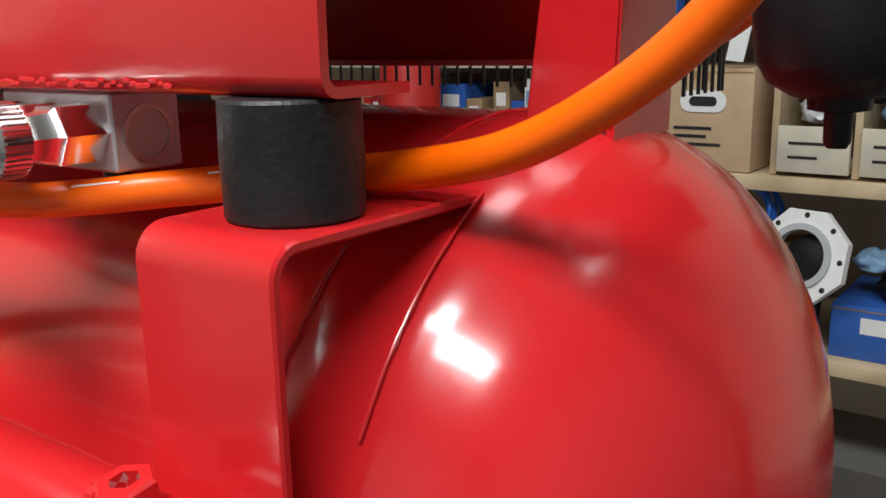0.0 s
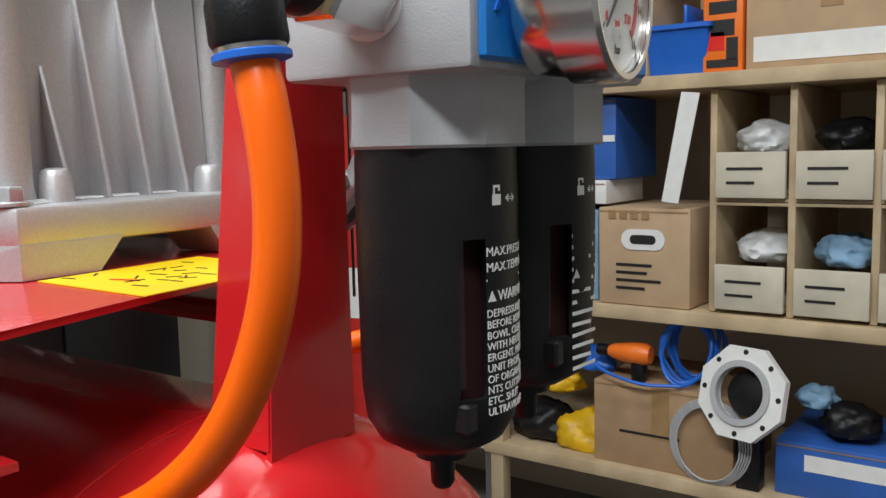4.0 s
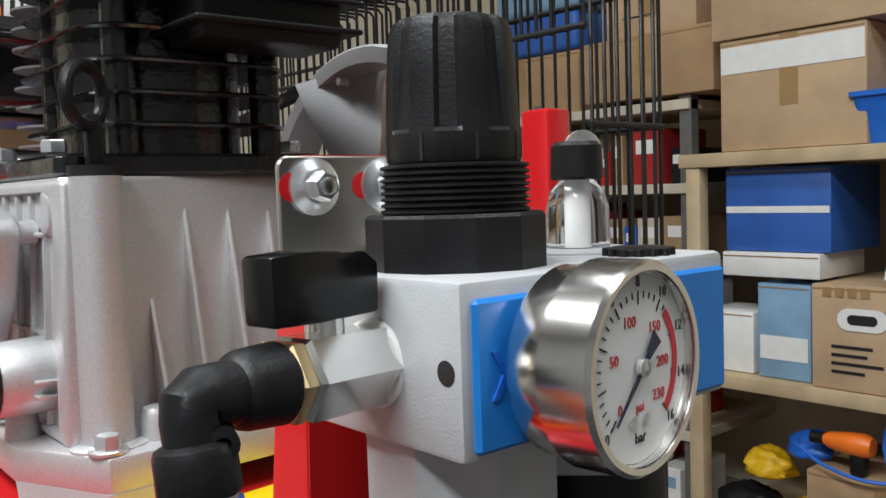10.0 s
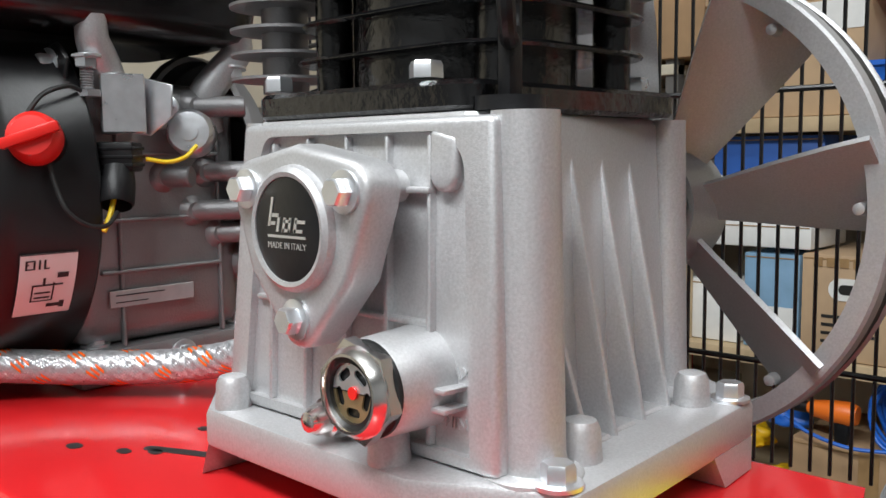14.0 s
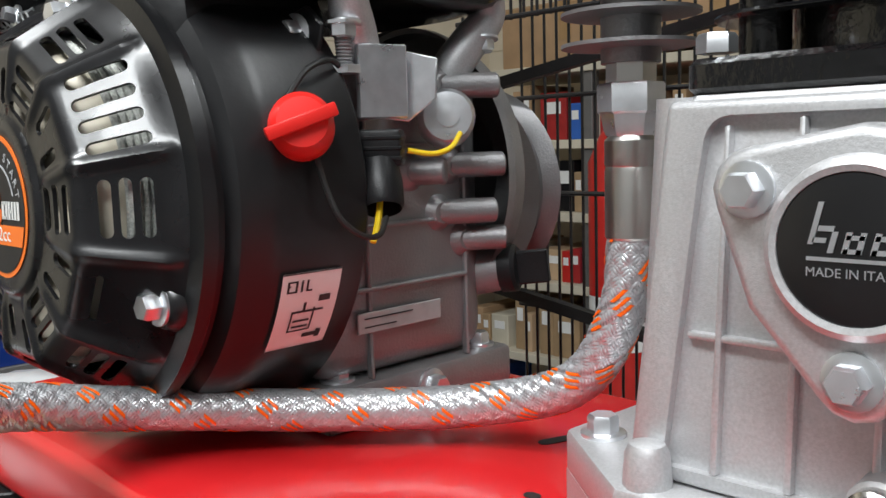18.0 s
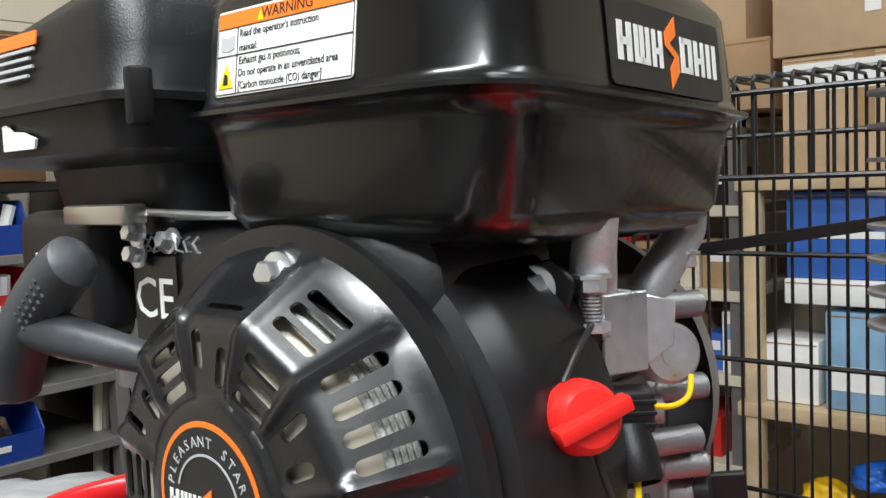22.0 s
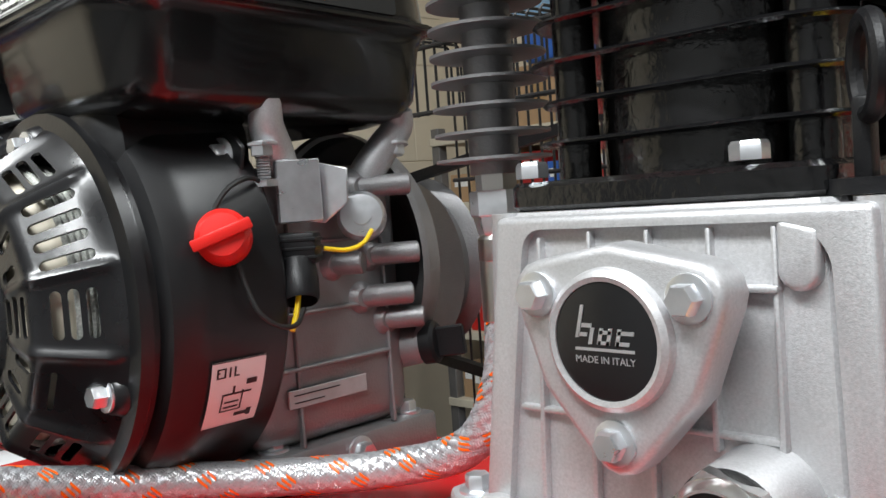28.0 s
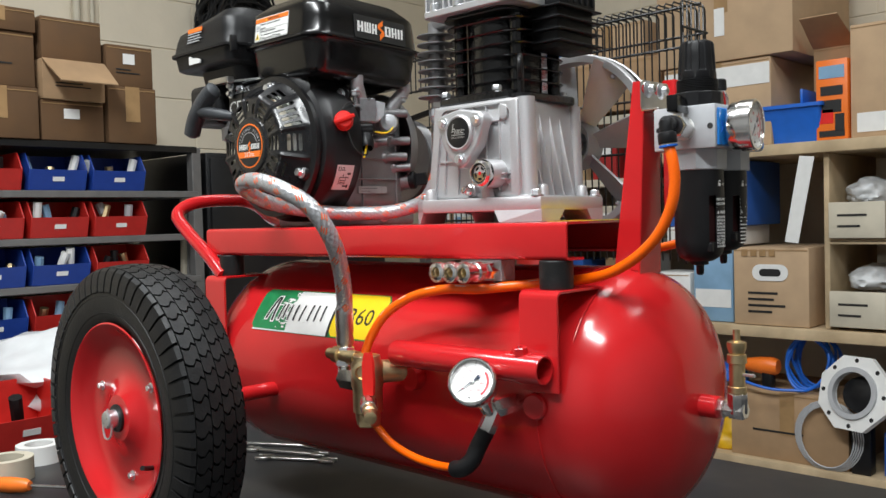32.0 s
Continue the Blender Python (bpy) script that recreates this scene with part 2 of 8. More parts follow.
def prism(poly, m, depth, w=0.0, seg=2, bm=None):
    """A flat shape, given as x, y pairs, thickened by depth along its z and set by the matrix m."""
    t = B()
    lo = [t.verts.new((x, y, 0)) for x, y in poly]
    f = t.faces.new(lo)
    r = bmesh.ops.extrude_face_region(t, geom=[f])
    bmesh.ops.translate(t, vec=(0, 0, depth), verts=[g for g in r["geom"] if isinstance(g, bmesh.types.BMVert)])
    bmesh.ops.recalc_face_normals(t, faces=t.faces)
    bevel(t, w, seg, 50)
    bmesh.ops.transform(t, matrix=m, verts=t.verts)
    return join(bm, t)


def loft(rings, bm=None, caps=True):
    """A skin over rings of points that have the same count."""
    t = B()
    vs = [[t.verts.new(p) for p in ring] for ring in rings]
    n = len(vs[0])
    for a, b in zip(vs, vs[1:]):
        for k in range(n):
            t.faces.new((a[k], a[(k + 1) % n], b[(k + 1) % n], b[k]))
    if caps:
        t.faces.new(vs[0])
        t.faces.new(vs[-1])
    return join(bm, t)


def rrect(x0, x1, y0, y1, r, n=5):
    """The outline of a rectangle with rounded corners."""
    out = []
    for cx, cy, a0 in ((x1 - r, y1 - r, 0), (x0 + r, y1 - r, 90), (x0 + r, y0 + r, 180), (x1 - r, y0 + r, 270)):
        for k in range(n + 1):
            a = radians(a0 + 90 * k / n)
            out.append((cx + r * math.cos(a), cy + r * math.sin(a)))
    return out


def cut_away(solid, cutter):
    """The first bmesh with the second cut out of it."""
    obs = []
    for name, bm in (("solid", solid), ("cutter", cutter)):
        me = bpy.data.meshes.new(name)
        bmesh.ops.recalc_face_normals(bm, faces=bm.faces)
        bm.to_mesh(me)
        bm.free()
        obs.append(new(name, me))
    mod = obs[0].modifiers.new("cut", "BOOLEAN")
    mod.operation, mod.solver, mod.object = "DIFFERENCE", "EXACT", obs[1]
    me = bpy.data.meshes.new_from_object(obs[0].evaluated_get(bpy.context.evaluated_depsgraph_get()))
    out = B()
    out.from_mesh(me)
    for ob in obs:
        data = ob.data
        bpy.data.objects.remove(ob)
        bpy.data.meshes.remove(data)
    bpy.data.meshes.remove(me)
    return out


def capsule(c, along, normal, length, width, depth, bm):
    """A round-ended bar through a sheet at c."""
    n = Vector(normal).normalized()
    u = Vector(along)
    u = (u - n * u.dot(n)).normalized()
    m = Matrix.Translation(Vector(c) - n * depth / 2) @ Matrix((u, n.cross(u), n)).transposed().to_4x4()
    return prism(rrect(-length / 2, length / 2, -width / 2, width / 2, width * 0.499, 4), m, depth, bm=bm)


FRONT = Matrix(((1, 0, 0, 0), (0, 0, 1, 0), (0, 1, 0, 0), (0, 0, 0, 1)))      # shape x, y -> world x, z; thickness towards +y
SIDE = Matrix(((0, 0, 1, 0), (1, 0, 0, 0), (0, 1, 0, 0), (0, 0, 0, 1)))       # shape x, y -> world y, z; thickness towards +x


# ---- writing ----
def text_bm(body, size, extrude=0.0002, align="CENTER", bm=None, m=None):
    cu = bpy.data.curves.new("words", "FONT")
    cu.body, cu.size, cu.extrude, cu.align_x, cu.align_y, cu.resolution_u = body, size, extrude, align, "CENTER", 2
    ob = bpy.data.objects.new("words", cu)
    scene.collection.objects.link(ob)
    me = bpy.data.meshes.new_from_object(ob.evaluated_get(bpy.context.evaluated_depsgraph_get()))
    t = B()
    t.from_mesh(me)
    bpy.data.objects.remove(ob)
    bpy.data.curves.remove(cu)
    bpy.data.meshes.remove(me)
    if m is not None:
        bmesh.ops.transform(t, matrix=m, verts=t.verts)
    return join(bm, t)


def plane_at(p, right, up):
    """The matrix of a label's plane: its middle, its way to the right and its way up."""
    r = Vector(right).normalized()
    u = Vector(up)
    u = (u - r * u.dot(r)).normalized()
    n = r.cross(u)
    return Matrix.Translation(p) @ Matrix((r, u, n)).transposed().to_4x4()


def quad(x0, x1, y0, y1, m, t=0.0003, bm=None, r=0.0, lift=0.0):
    poly = rrect(x0, x1, y0, y1, r) if r else [(x0, y0), (x1, y0), (x1, y1), (x0, y1)]
    return prism(poly, m @ Matrix.Translation((0, 0, lift)), t, bm=bm)




# ---- room ----
WALLGREY = mat("grey_wall_paint", (0.27, 0.27, 0.27), 0.8, vary=0.1, scale=4)


def room():
    solo("floor", box(-2.9, 3.2, -3.2, 2.9, -0.95, -0.85), FLOORM, (0, 0, -0.95), "grey concrete workshop floor", "floor", kind="structure")
    solo("ceiling", box(-2.9, 3.2, -3.2, 2.9, 2.7, 2.8), CEILM, (0, 0, 2.7), "plain pale workshop ceiling", "ceiling", kind="structure")
    # Unseen east and south walls; their dark grey limits fill light and reflections.
    solo("wall_east", box(3.1, 3.2, -3.2, 2.9, -0.85, 2.7), WALLGREY, (3.1, 0, -0.85), "unseen plain grey wall closing the room", "wall", kind="structure")
    solo("wall_south", box(-2.9, 3.1, -3.2, -3.1, -0.85, 2.7), WALLGREY, (0, -3.2, -0.85), "unseen plain grey wall closing the room", "wall", kind="structure")
    west = solo("wall_west", box(WALL_X - 0.1, WALL_X, -3.1, WALL_Y, -0.85, 2.7), WALLPAINT, (WALL_X, 0, -0.85), "cream painted block wall with recessed joints", "wall", kind="structure")
    north = solo("wall_north", box(WALL_X - 0.1, 3.1, WALL_Y, WALL_Y + 0.1, -0.85, 2.7), WALLPAINT, (0, WALL_Y, -0.85), "cream painted block wall with recessed joints", "wall", kind="structure")
    me = None
    for wall, n, ax in ((west, 8, 1), (north, 9, 0)):
        o = ORIGIN[wall]
        first = None
        for j in range(8):
            for i in range(n):
                s = 0.4 * i + (0.2 if j % 2 else 0.0)
                z = 0.5 + 0.2 * j
                if first is None:
                    bm = box(WALL_X, WALL_X + 0.004, 0.0 + 0.002, 0.398, z + 0.002, z + 0.198, 0.002, 1) if ax else box(WALL_X + 0.003, WALL_X + 0.397, WALL_Y - 0.004, WALL_Y, z + 0.002, z + 0.198, 0.002, 1)
                    if ax:
                        bmesh.ops.translate(bm, vec=(0, -0.6, 0), verts=bm.verts)
                    first = part("block", bm, WALLPAINT, wall)
                else:
                    b = new("block", first.data)
                    b.parent = wall
                    b.location = (0, s, z - 0.5) if ax else (s, 0, z - 0.5)


room()

STORE, LIFT = LIFT, Vector((0, 0, 0))
t = thing("workbench", (0, 0, -0.795), "dark worn workbench with a black top", "workbench")
part("bench_top", box(-2.15, 0.95, -0.75, 0.72, TABLE_Z - 0.05, TABLE_Z, 0.004), TABLETOP, t)
for lx in (-2.1, -0.6, 0.9):
    for ly in (-0.7, 0.67):
        part("leg", box(lx - 0.03, lx + 0.03, ly - 0.03, ly + 0.03, -0.795, TABLE_Z - 0.05), BLACK_PAINT, t)
LIFT = STORE

BLUE_BOX = mat("blue_printed_carton", (0.03, 0.12, 0.45), 0.5, vary=0.15, scale=8)
PALE_BLUE = mat("pale_blue_carton", (0.22, 0.38, 0.55), 0.6, vary=0.15, scale=10)
# Darker copy of CARD: the side rack's shade is put into the colour.
CARD_SHADED = mat("shaded_brown_cardboard", (0.125, 0.066, 0.029), 0.85, vary=0.15, scale=12, bump=0.1, bump_scale=70, second=(0.17, 0.09, 0.042), second_scale=4, second_amount=0.5)
TAN = mat("tan_box_file", (0.36, 0.24, 0.13), 0.8, vary=0.2, scale=12)
CREAM = mat("cream_paint_wood", (0.58, 0.53, 0.42), 0.7, vary=0.12, scale=10)
DARK_RED = mat("dark_red_carton", (0.35, 0.02, 0.02), 0.5, vary=0.15)
RACK = mat("grey_rack_steel", (0.17, 0.165, 0.16), 0.5, metal=0.3, vary=0.1)
TAPE = mat("brown_parcel_tape", (0.36, 0.22, 0.10), 0.35, vary=0.1)
BAG = mat("crumpled_white_plastic", (0.70, 0.72, 0.73), 0.35, vary=0.1, scale=12, bump=0.5, bump_scale=18)
BIN_RED = mat("red_bin_plastic", (0.50, 0.02, 0.015), 0.45, vary=0.1)
BIN_BLUE = mat("blue_bin_plastic", (0.012, 0.05, 0.30), 0.45, vary=0.1)
YELLOW_TOOL = mat("yellow_tool_plastic", (0.72, 0.42, 0.01), 0.45, vary=0.15)


def carton(x0, x1, y0, y1, z0, z1, material, label, axis="y", tape=True, marks=0, white=None, open_lid=False, group="cartons", seed=0, name="cardboard_box"):
    """A carton whose face towards the room bears tape, print bars or a pale label."""
    rng = random.Random(seed)
    t = thing(name, ((x0 + x1) / 2, (y0 + y1) / 2, z0), label, "box", group)
    part("body", box(x0, x1, y0, y1, z0, z1, 0.004, 2), material, t)
    front = plane_at(((x0 + x1) / 2, y0 - 0.001, (z0 + z1) / 2), (1, 0, 0), (0, 0, 1)) if axis == "y" else plane_at((x1 + 0.001, (y0 + y1) / 2, (z0 + z1) / 2), (0, 1, 0), (0, 0, 1))
    w = (x1 - x0) if axis == "y" else (y1 - y0)
    h = z1 - z0
    if tape:
        part("tape", quad(-0.025, 0.025, -h * 0.12, h / 2, front, 0.0006), TAPE, t)
    if white:
        part("paper_label", quad(-w / 2 * white[0], w / 2 * white[1], h * white[2], h * white[3], front, 0.001), WHITE, t, "white paper label")
    for k in range(marks):
        y = -h * 0.1 - k * h * 0.08
        part("print_bar", quad(-w * 0.3, w * rng.uniform(0.0, 0.3), y, y + h * 0.03, front, 0.0008), INK, t)
    # seam between the lid flaps
    part("flap_seam", quad(-w / 2 + 0.004, w / 2 - 0.004, h / 2 - 0.012, h / 2 - 0.009, front, 0.0005), TAPE, t)
    if open_lid:
        if axis == "y":
            part("flap", prism([(x0, 0), (x1, 0), (x1 - 0.01, 0.16), (x0 + 0.01, 0.16)], plane_at((0, y0, z1), (1, 0, 0), (0, -0.8, 0.45)), 0.004), material, t)
        else:
            part("flap", prism([(y0, 0), (y1, 0), (y1 - 0.01, 0.14), (y0 + 0.01, 0.14)], plane_at((x1, 0, z1), (0, 1, 0), (0.7, 0, -0.5)), 0.004), material, t)
    return t


# ---- back shelves ----
SY = SHELF_Y
for z, x0 in ((0.60, -1.22), (-0.012, -1.22), (-0.47, -1.22)):
    solo("shelf_board", box(x0, 0.7, SY, WALL_Y - 0.02, z - 0.038, z, 0.003), WOOD, (x0, SY, z), "raw pine shelf board, worn edge", "shelf", "back shelves")
for x in (-1.2, 0.66):
    solo("shelf_upright", box(x, x + 0.045, SY + 0.006, SY + 0.05, -0.85, 0.56, 0.003), WOOD, (x, SY, -0.85), "pine upright of the shelves", "shelf post", "back shelves")
carton(-1.10, -0.70, SY + 0.03, 2.62, 0.602, 0.90, CARD_LIGHT, "brown carton with a torn white paper strip", white=(0.98, 0.98, 0.20, 0.44), open_lid=False, seed=1)
carton(-1.12, -0.62, SY + 0.02, 2.66, 0.903, 1.34, CARD_LIGHT, "large brown carton with a small white label", white=(0.1, 0.05, -0.3, -0.08), seed=2)
carton(-1.62, -1.14, SY + 0.06, 2.60, 0.78, 0.97, CARD, "low brown carton on the rack", seed=3)
carton(-1.55, -1.22, SY + 0.10, 2.55, 0.972, 1.12, CARD_LIGHT, "small brown open carton", marks=1, seed=4)
carton(-0.45, -0.05, SY + 0.05, 2.6, 0.602, 0.96, CARD_LIGHT, "pale carton with red and white print", white=(0.9, 0.9, -0.45, -0.28), seed=5)
carton(-0.60, -0.46, SY + 0.14, 2.5, 0.602, 0.92, CARD, "open carton with a raised flap", open_lid=True, tape=False, seed=6)

t = thing("tool_carton", (-0.5, SY + 0.08, 0.602), "orange printed tool carton with dark pictures", "box", "cartons")
part("body", box(-0.555, -0.455, SY + 0.04, SY + 0.16, 0.602, 0.86, 0.003), ORANGE_INK, t)
for x0, x1, z0, z1, m in ((-0.545, -0.465, 0.80, 0.84, PALE_BLUE), (-0.540, -0.470, 0.745, 0.775, INK), (-0.535, -0.475, 0.69, 0.73, INK), (-0.545, -0.50, 0.655, 0.70, RED_BRIGHT), (-0.545, -0.465, 0.612, 0.632, INK), (-0.495, -0.466, 0.63, 0.685, INK)):
    part("printed_picture", box(x0, x1, SY + 0.0385, SY + 0.0405, z0, z1), m, t)

t = thing("blue_bin", (-0.63, SY + 0.1, 0.602), "blue plastic storage bin on the shelf", "bin", "bins")
part("bin_body", loft([[(x, y, 0.602) for x, y in rrect(-0.72, -0.545, SY + 0.05, SY + 0.22, 0.01)], [(x, y, 0.72) for x, y in rrect(-0.735, -0.535, SY + 0.02, SY + 0.24, 0.012)]], caps=True), BLUE, t)
part("bin_rim", loft([[(x, y, z) for x, y in rrect(-0.742, -0.528, SY + 0.013, SY + 0.247, 0.014)] for z in (0.716, 0.728)]), BLUE, t)
part("bin_wall", box(-0.60, -0.59, SY + 0.02, SY + 0.2, 0.728, 0.775, 0.004), BLUE, t)

# carton with the oval hand hole
t = carton(-0.835, -0.575, SY + 0.015, 2.5, -0.010, 0.255, CARD_LIGHT, "brown carton with a white-rimmed oval hand hole", marks=4, tape=False, seed=7)
hm = plane_at((-0.705, SY + 0.013, 0.170), (1, 0, 0), (0, 0, 1))
part("hole_rim", prism(rrect(-0.062, 0.062, -0.028, 0.028, 0.0275), hm, 0.001), WHITE, t, "white plastic grip rim")
part("hand_hole", prism(rrect(-0.037, 0.037, -0.0125, 0.0125, 0.012), hm @ Matrix.Translation((0, 0, 0.001)), 0.001), INK, t)
for k in range(4):
    part("print_icon", quad(-0.10 + 0.032 * k, -0.078 + 0.032 * k, 0.055, 0.078, hm, 0.0008), TAPE, t)
carton(-1.10, -0.80, SY + 0.05, 2.45, 0.33, 0.555, BLUE_BOX, "blue printed carton with a white band", white=(0.98, 0.98, -0.04, 0.04), tape=False, seed=8)
carton(-1.10, -0.82, SY + 0.03, 2.4, 0.262, 0.328, WHITE, "flat plain white carton on the shelf", tape=False, seed=81)
carton(-1.00, -0.85, SY + 0.04, 2.40, -0.010, 0.245, PALE_BLUE, "pale blue carton with a yellow band", white=(0.9, 0.9, -0.3, -0.05), tape=False, seed=9)
carton(-1.18, -1.02, SY + 0.05, 2.35, -0.010, 0.16, WHITE, "small plain white carton on the shelf", tape=False, seed=10)
solo("paper_strip", prism([(-0.060, 0.0), (-0.015, -0.005), (0.040, 0.275), (-0.008, 0.28)], plane_at((-0.585, SY - 0.004, 0.275), (1, 0, 0), (0, 0, 1)), 0.002), WHITE, (-0.585, SY - 0.004, 0.275), "crooked strip of white plastic hanging from the shelf", "strip")

# pigeonhole crates
t = thing("crate_rack", (-0.2, SY + 0.2, -0.012), "pale wooden pigeonhole rack with written crate fronts", "rack")
for x in (-0.53, -0.335, -0.145, 0.06, 0.26):
    part("divider", box(x, x + 0.018, SY + 0.03, 2.6, -0.010, 0.56, 0.002), WOOD, t)
for z in (0.265, 0.275):
    part("rack_shelf", box(-0.53, 0.278, SY + 0.032, 2.6, z, z + 0.008, 0.001), WOOD, t)
for k, x in enumerate((-0.512, -0.317, -0.127, 0.078)):
    for z in (0.285, 0.00):
        f = part("crate_front", box(x + 0.002, x + 0.174, SY + 0.012, SY + 0.028, z, z + 0.115, 0.003), CREAM, t)
        for r in range(2):
            part("pen_stroke", box(x + 0.03, x + 0.12 - 0.02 * r, SY + 0.0105, SY + 0.0118, z + 0.07 - 0.035 * r, z + 0.077 - 0.035 * r), INK, f)
        part("crate_floor", box(x + 0.004, x + 0.172, SY + 0.03, 2.5, z, z + 0.01), CREAM, f)


def bag(x, y, z, rx, ry, rz, material, label, seed=0, name="plastic_bag", category="bag"):
    rng = random.Random(seed)
    bm = B()
    bmesh.ops.create_icosphere(bm, subdivisions=4, radius=1)
    off = Vector((rng.uniform(0, 50), rng.uniform(0, 50), rng.uniform(0, 50)))
    for v in bm.verts:
        d = v.co.normalized()
        s = 1 + 0.28 * noise.noise(d * 1.7 + off) + 0.14 * noise.noise(d * 4.5 + off) + 0.07 * abs(noise.noise(d * 11 + off))
        v.co = Vector((x + d.x * rx * s, y + d.y * ry * s, z + max(d.z * s, -0.55) * rz + 0.55 * rz))
    return solo(name, bm, material, (x, y, z), label, category, angle=60)


for k, (x, z) in enumerate(((-0.42, 0.40), (-0.22, 0.40), (-0.03, 0.40), (-0.42, 0.115), (-0.22, 0.115), (0.16, 0.40))):
    bag(x, SY + 0.17, z, 0.075, 0.09, 0.05, (BAG, BLACK_PLASTIC, BAG, BAG, PALE_BLUE, BAG)[k], "crumpled plastic bag of parts in a crate", k)

# ---- clutter on the bottom shelf ----
LZ = -0.47
t = thing("flange_ring", (-0.42, SY + 0.04, LZ), "white octagonal flange ring standing on edge", "flange")
oct_ = [(0.125 * math.cos(radians(22.5 + 45 * k)), 0.125 * math.sin(radians(22.5 + 45 * k))) for k in range(8)]
fm = plane_at((-0.42, SY - 0.01, -0.205), (0.97, -0.25, 0), (0, 0.25, 1))
bm = B()
o2 = [fm @ Vector((*p, 0.0)) for p in sum([[oct_[k], ((oct_[k][0] + oct_[(k + 1) % 8][0]) / 2, (oct_[k][1] + oct_[(k + 1) % 8][1]) / 2)] for k in range(8)], [])]
i2 = [fm @ Vector((0.070 * math.cos(radians(22.5 + 22.5 * k)), 0.070 * math.sin(radians(22.5 + 22.5 * k)), 0.0)) for k in range(16)]
nn = (fm.to_3x3() @ Vector((0, 0, 1))).normalized() * 0.022
loft([o2, [p + nn for p in o2], [p + nn for p in i2], i2, o2], bm, caps=False)
part("ring", bm, WHITE, t)
part("step", lathe(fm @ Vector((0, 0, 0.012)), nn, [(0, 0.082), (0.018, 0.082), (0.018, 0.066), (0.0, 0.066), (0, 0.082)], 40, caps=False), GREY_BODY, t)
part("core", lathe(fm @ Vector((0, 0, -0.03)), nn, [(0, 0.060), (0.02, 0.055), (0.03, 0.02), (0.03, 0)], 30, caps=False), BLACK_PLASTIC, t)
for k in range(8):
    a = radians(45 * k)
    part("hole", lathe(fm @ Vector((0.103 * math.cos(a), 0.103 * math.sin(a), 0.0221)), nn, [(0, 0.007), (0.0004, 0.007)], 14), INK, t)
part("prop", box(-0.45, -0.39, SY + 0.02, SY + 0.07, LZ, -0.30, 0.004), BLACK_PLASTIC, t)
carton(-0.86, -0.46, SY + 0.03, 2.5, LZ, -0.235, CARD, "open brown carton on the bottom shelf", marks=1, open_lid=False, seed=11)
carton(-0.36, 0.0, SY + 0.05, 2.5, LZ, -0.33, BLUE_BOX, "blue printed package with a white label", white=(0.6, 0.5, 0.0, 0.3), tape=False, seed=12)
carton(-0.02, 0.30, SY + 0.10, 2.5, LZ, -0.24, CARD, "plain brown carton on the bottom shelf", seed=13)
t = thing("cable_coil", (-0.62, SY + 0.1, -0.235), "coil of bright blue cable", "cable")
for k in range(9):
    rng = random.Random(k)
    r, tilt = 0.085 + 0.004 * rng.random(), rng.uniform(-0.15, 0.15)
    pts = [(-0.60 + (r + 0.01 * math.sin(a * 2 + k)) * math.cos(a) * 0.75, SY + 0.06 + 0.012 * k + 0.02 * math.sin(a + k), -0.135 + (r + 0.006 * math.cos(3 * a)) * math.sin(a)) for a in (2 * math.pi * j / 28 for j in range(29))]
    part("loop", sweep(pts, 0.0048, 8), BLUE, t)
part("loop_end", sweep(catmull([(-0.60, SY + 0.02, -0.22), (-0.70, SY - 0.01, -0.22), (-0.80, SY - 0.01, -0.20), (-0.86, SY + 0.0, -0.17)], 8), 0.005, 8), BLUE, t)
t = thing("power_drill", (-0.77, SY + 0.06, -0.235), "orange and black cordless drill lying on a box", "drill")
part("drill_body", loft([[(x, SY + 0.06 + r * math.cos(a), -0.155 + r * math.sin(a)) for a in (2 * math.pi * j / 16 for j in range(16))] for x, r in ((-0.83, 0.012), (-0.81, 0.022), (-0.76, 0.030), (-0.72, 0.032), (-0.70, 0.024))]), ORANGE_INK, t)
part("drill_chuck", cyl((-0.86, SY + 0.06, -0.155), (-0.825, SY + 0.06, -0.155), 0.016), BLACK_PLASTIC, t)
part("drill_grip", box(-0.755, -0.715, SY + 0.04, SY + 0.08, -0.235, -0.16, 0.012, 3), BLACK_PLASTIC, t)
for k, (x, z, s, m) in enumerate(((-0.93, -0.36, 0.10, YELLOW_TOOL), (-1.02, -0.20, 0.07, YELLOW_TOOL), (-0.90, -0.12, 0.06, BLUE), (-1.08, -0.35, 0.10, BLACK_PLASTIC), (-0.20, -0.22, 0.07, BLACK_PLASTIC), (-0.28, -0.16, 0.05, PALE_BLUE))):
    bag(x, SY + 0.13, z - 0.11 if k < 4 else z - 0.09, s, s * 0.8, s * 0.7, m, "crumpled rag and tool bag on the bottom shelf", 20 + k, "rag", "rag")
t = thing("hose_spool", (0.0, SY + 0.0, -0.33), "orange hose wound on a yellow spool", "spool")
for z in (-0.285, -0.125):
    part("spool_disc", lathe((0.03, SY + 0.14, z), (0, 0, 1), [(0, 0.09), (0.010, 0.09)], 32), YELLOW_TOOL, t)
for k in range(9):
    part("winding", sweep([(0.03 + 0.072 * math.cos(a), SY + 0.14 + 0.072 * math.sin(a), -0.268 + 0.0155 * k + 0.003 * math.sin(a)) for a in (2 * math.pi * j / 24 for j in range(25))], 0.008, 8), ORANGE, t)
t = thing("clear_tubing", (-0.50, SY + 0.0, LZ), "loose loops of thin clear tubing", "tubing")
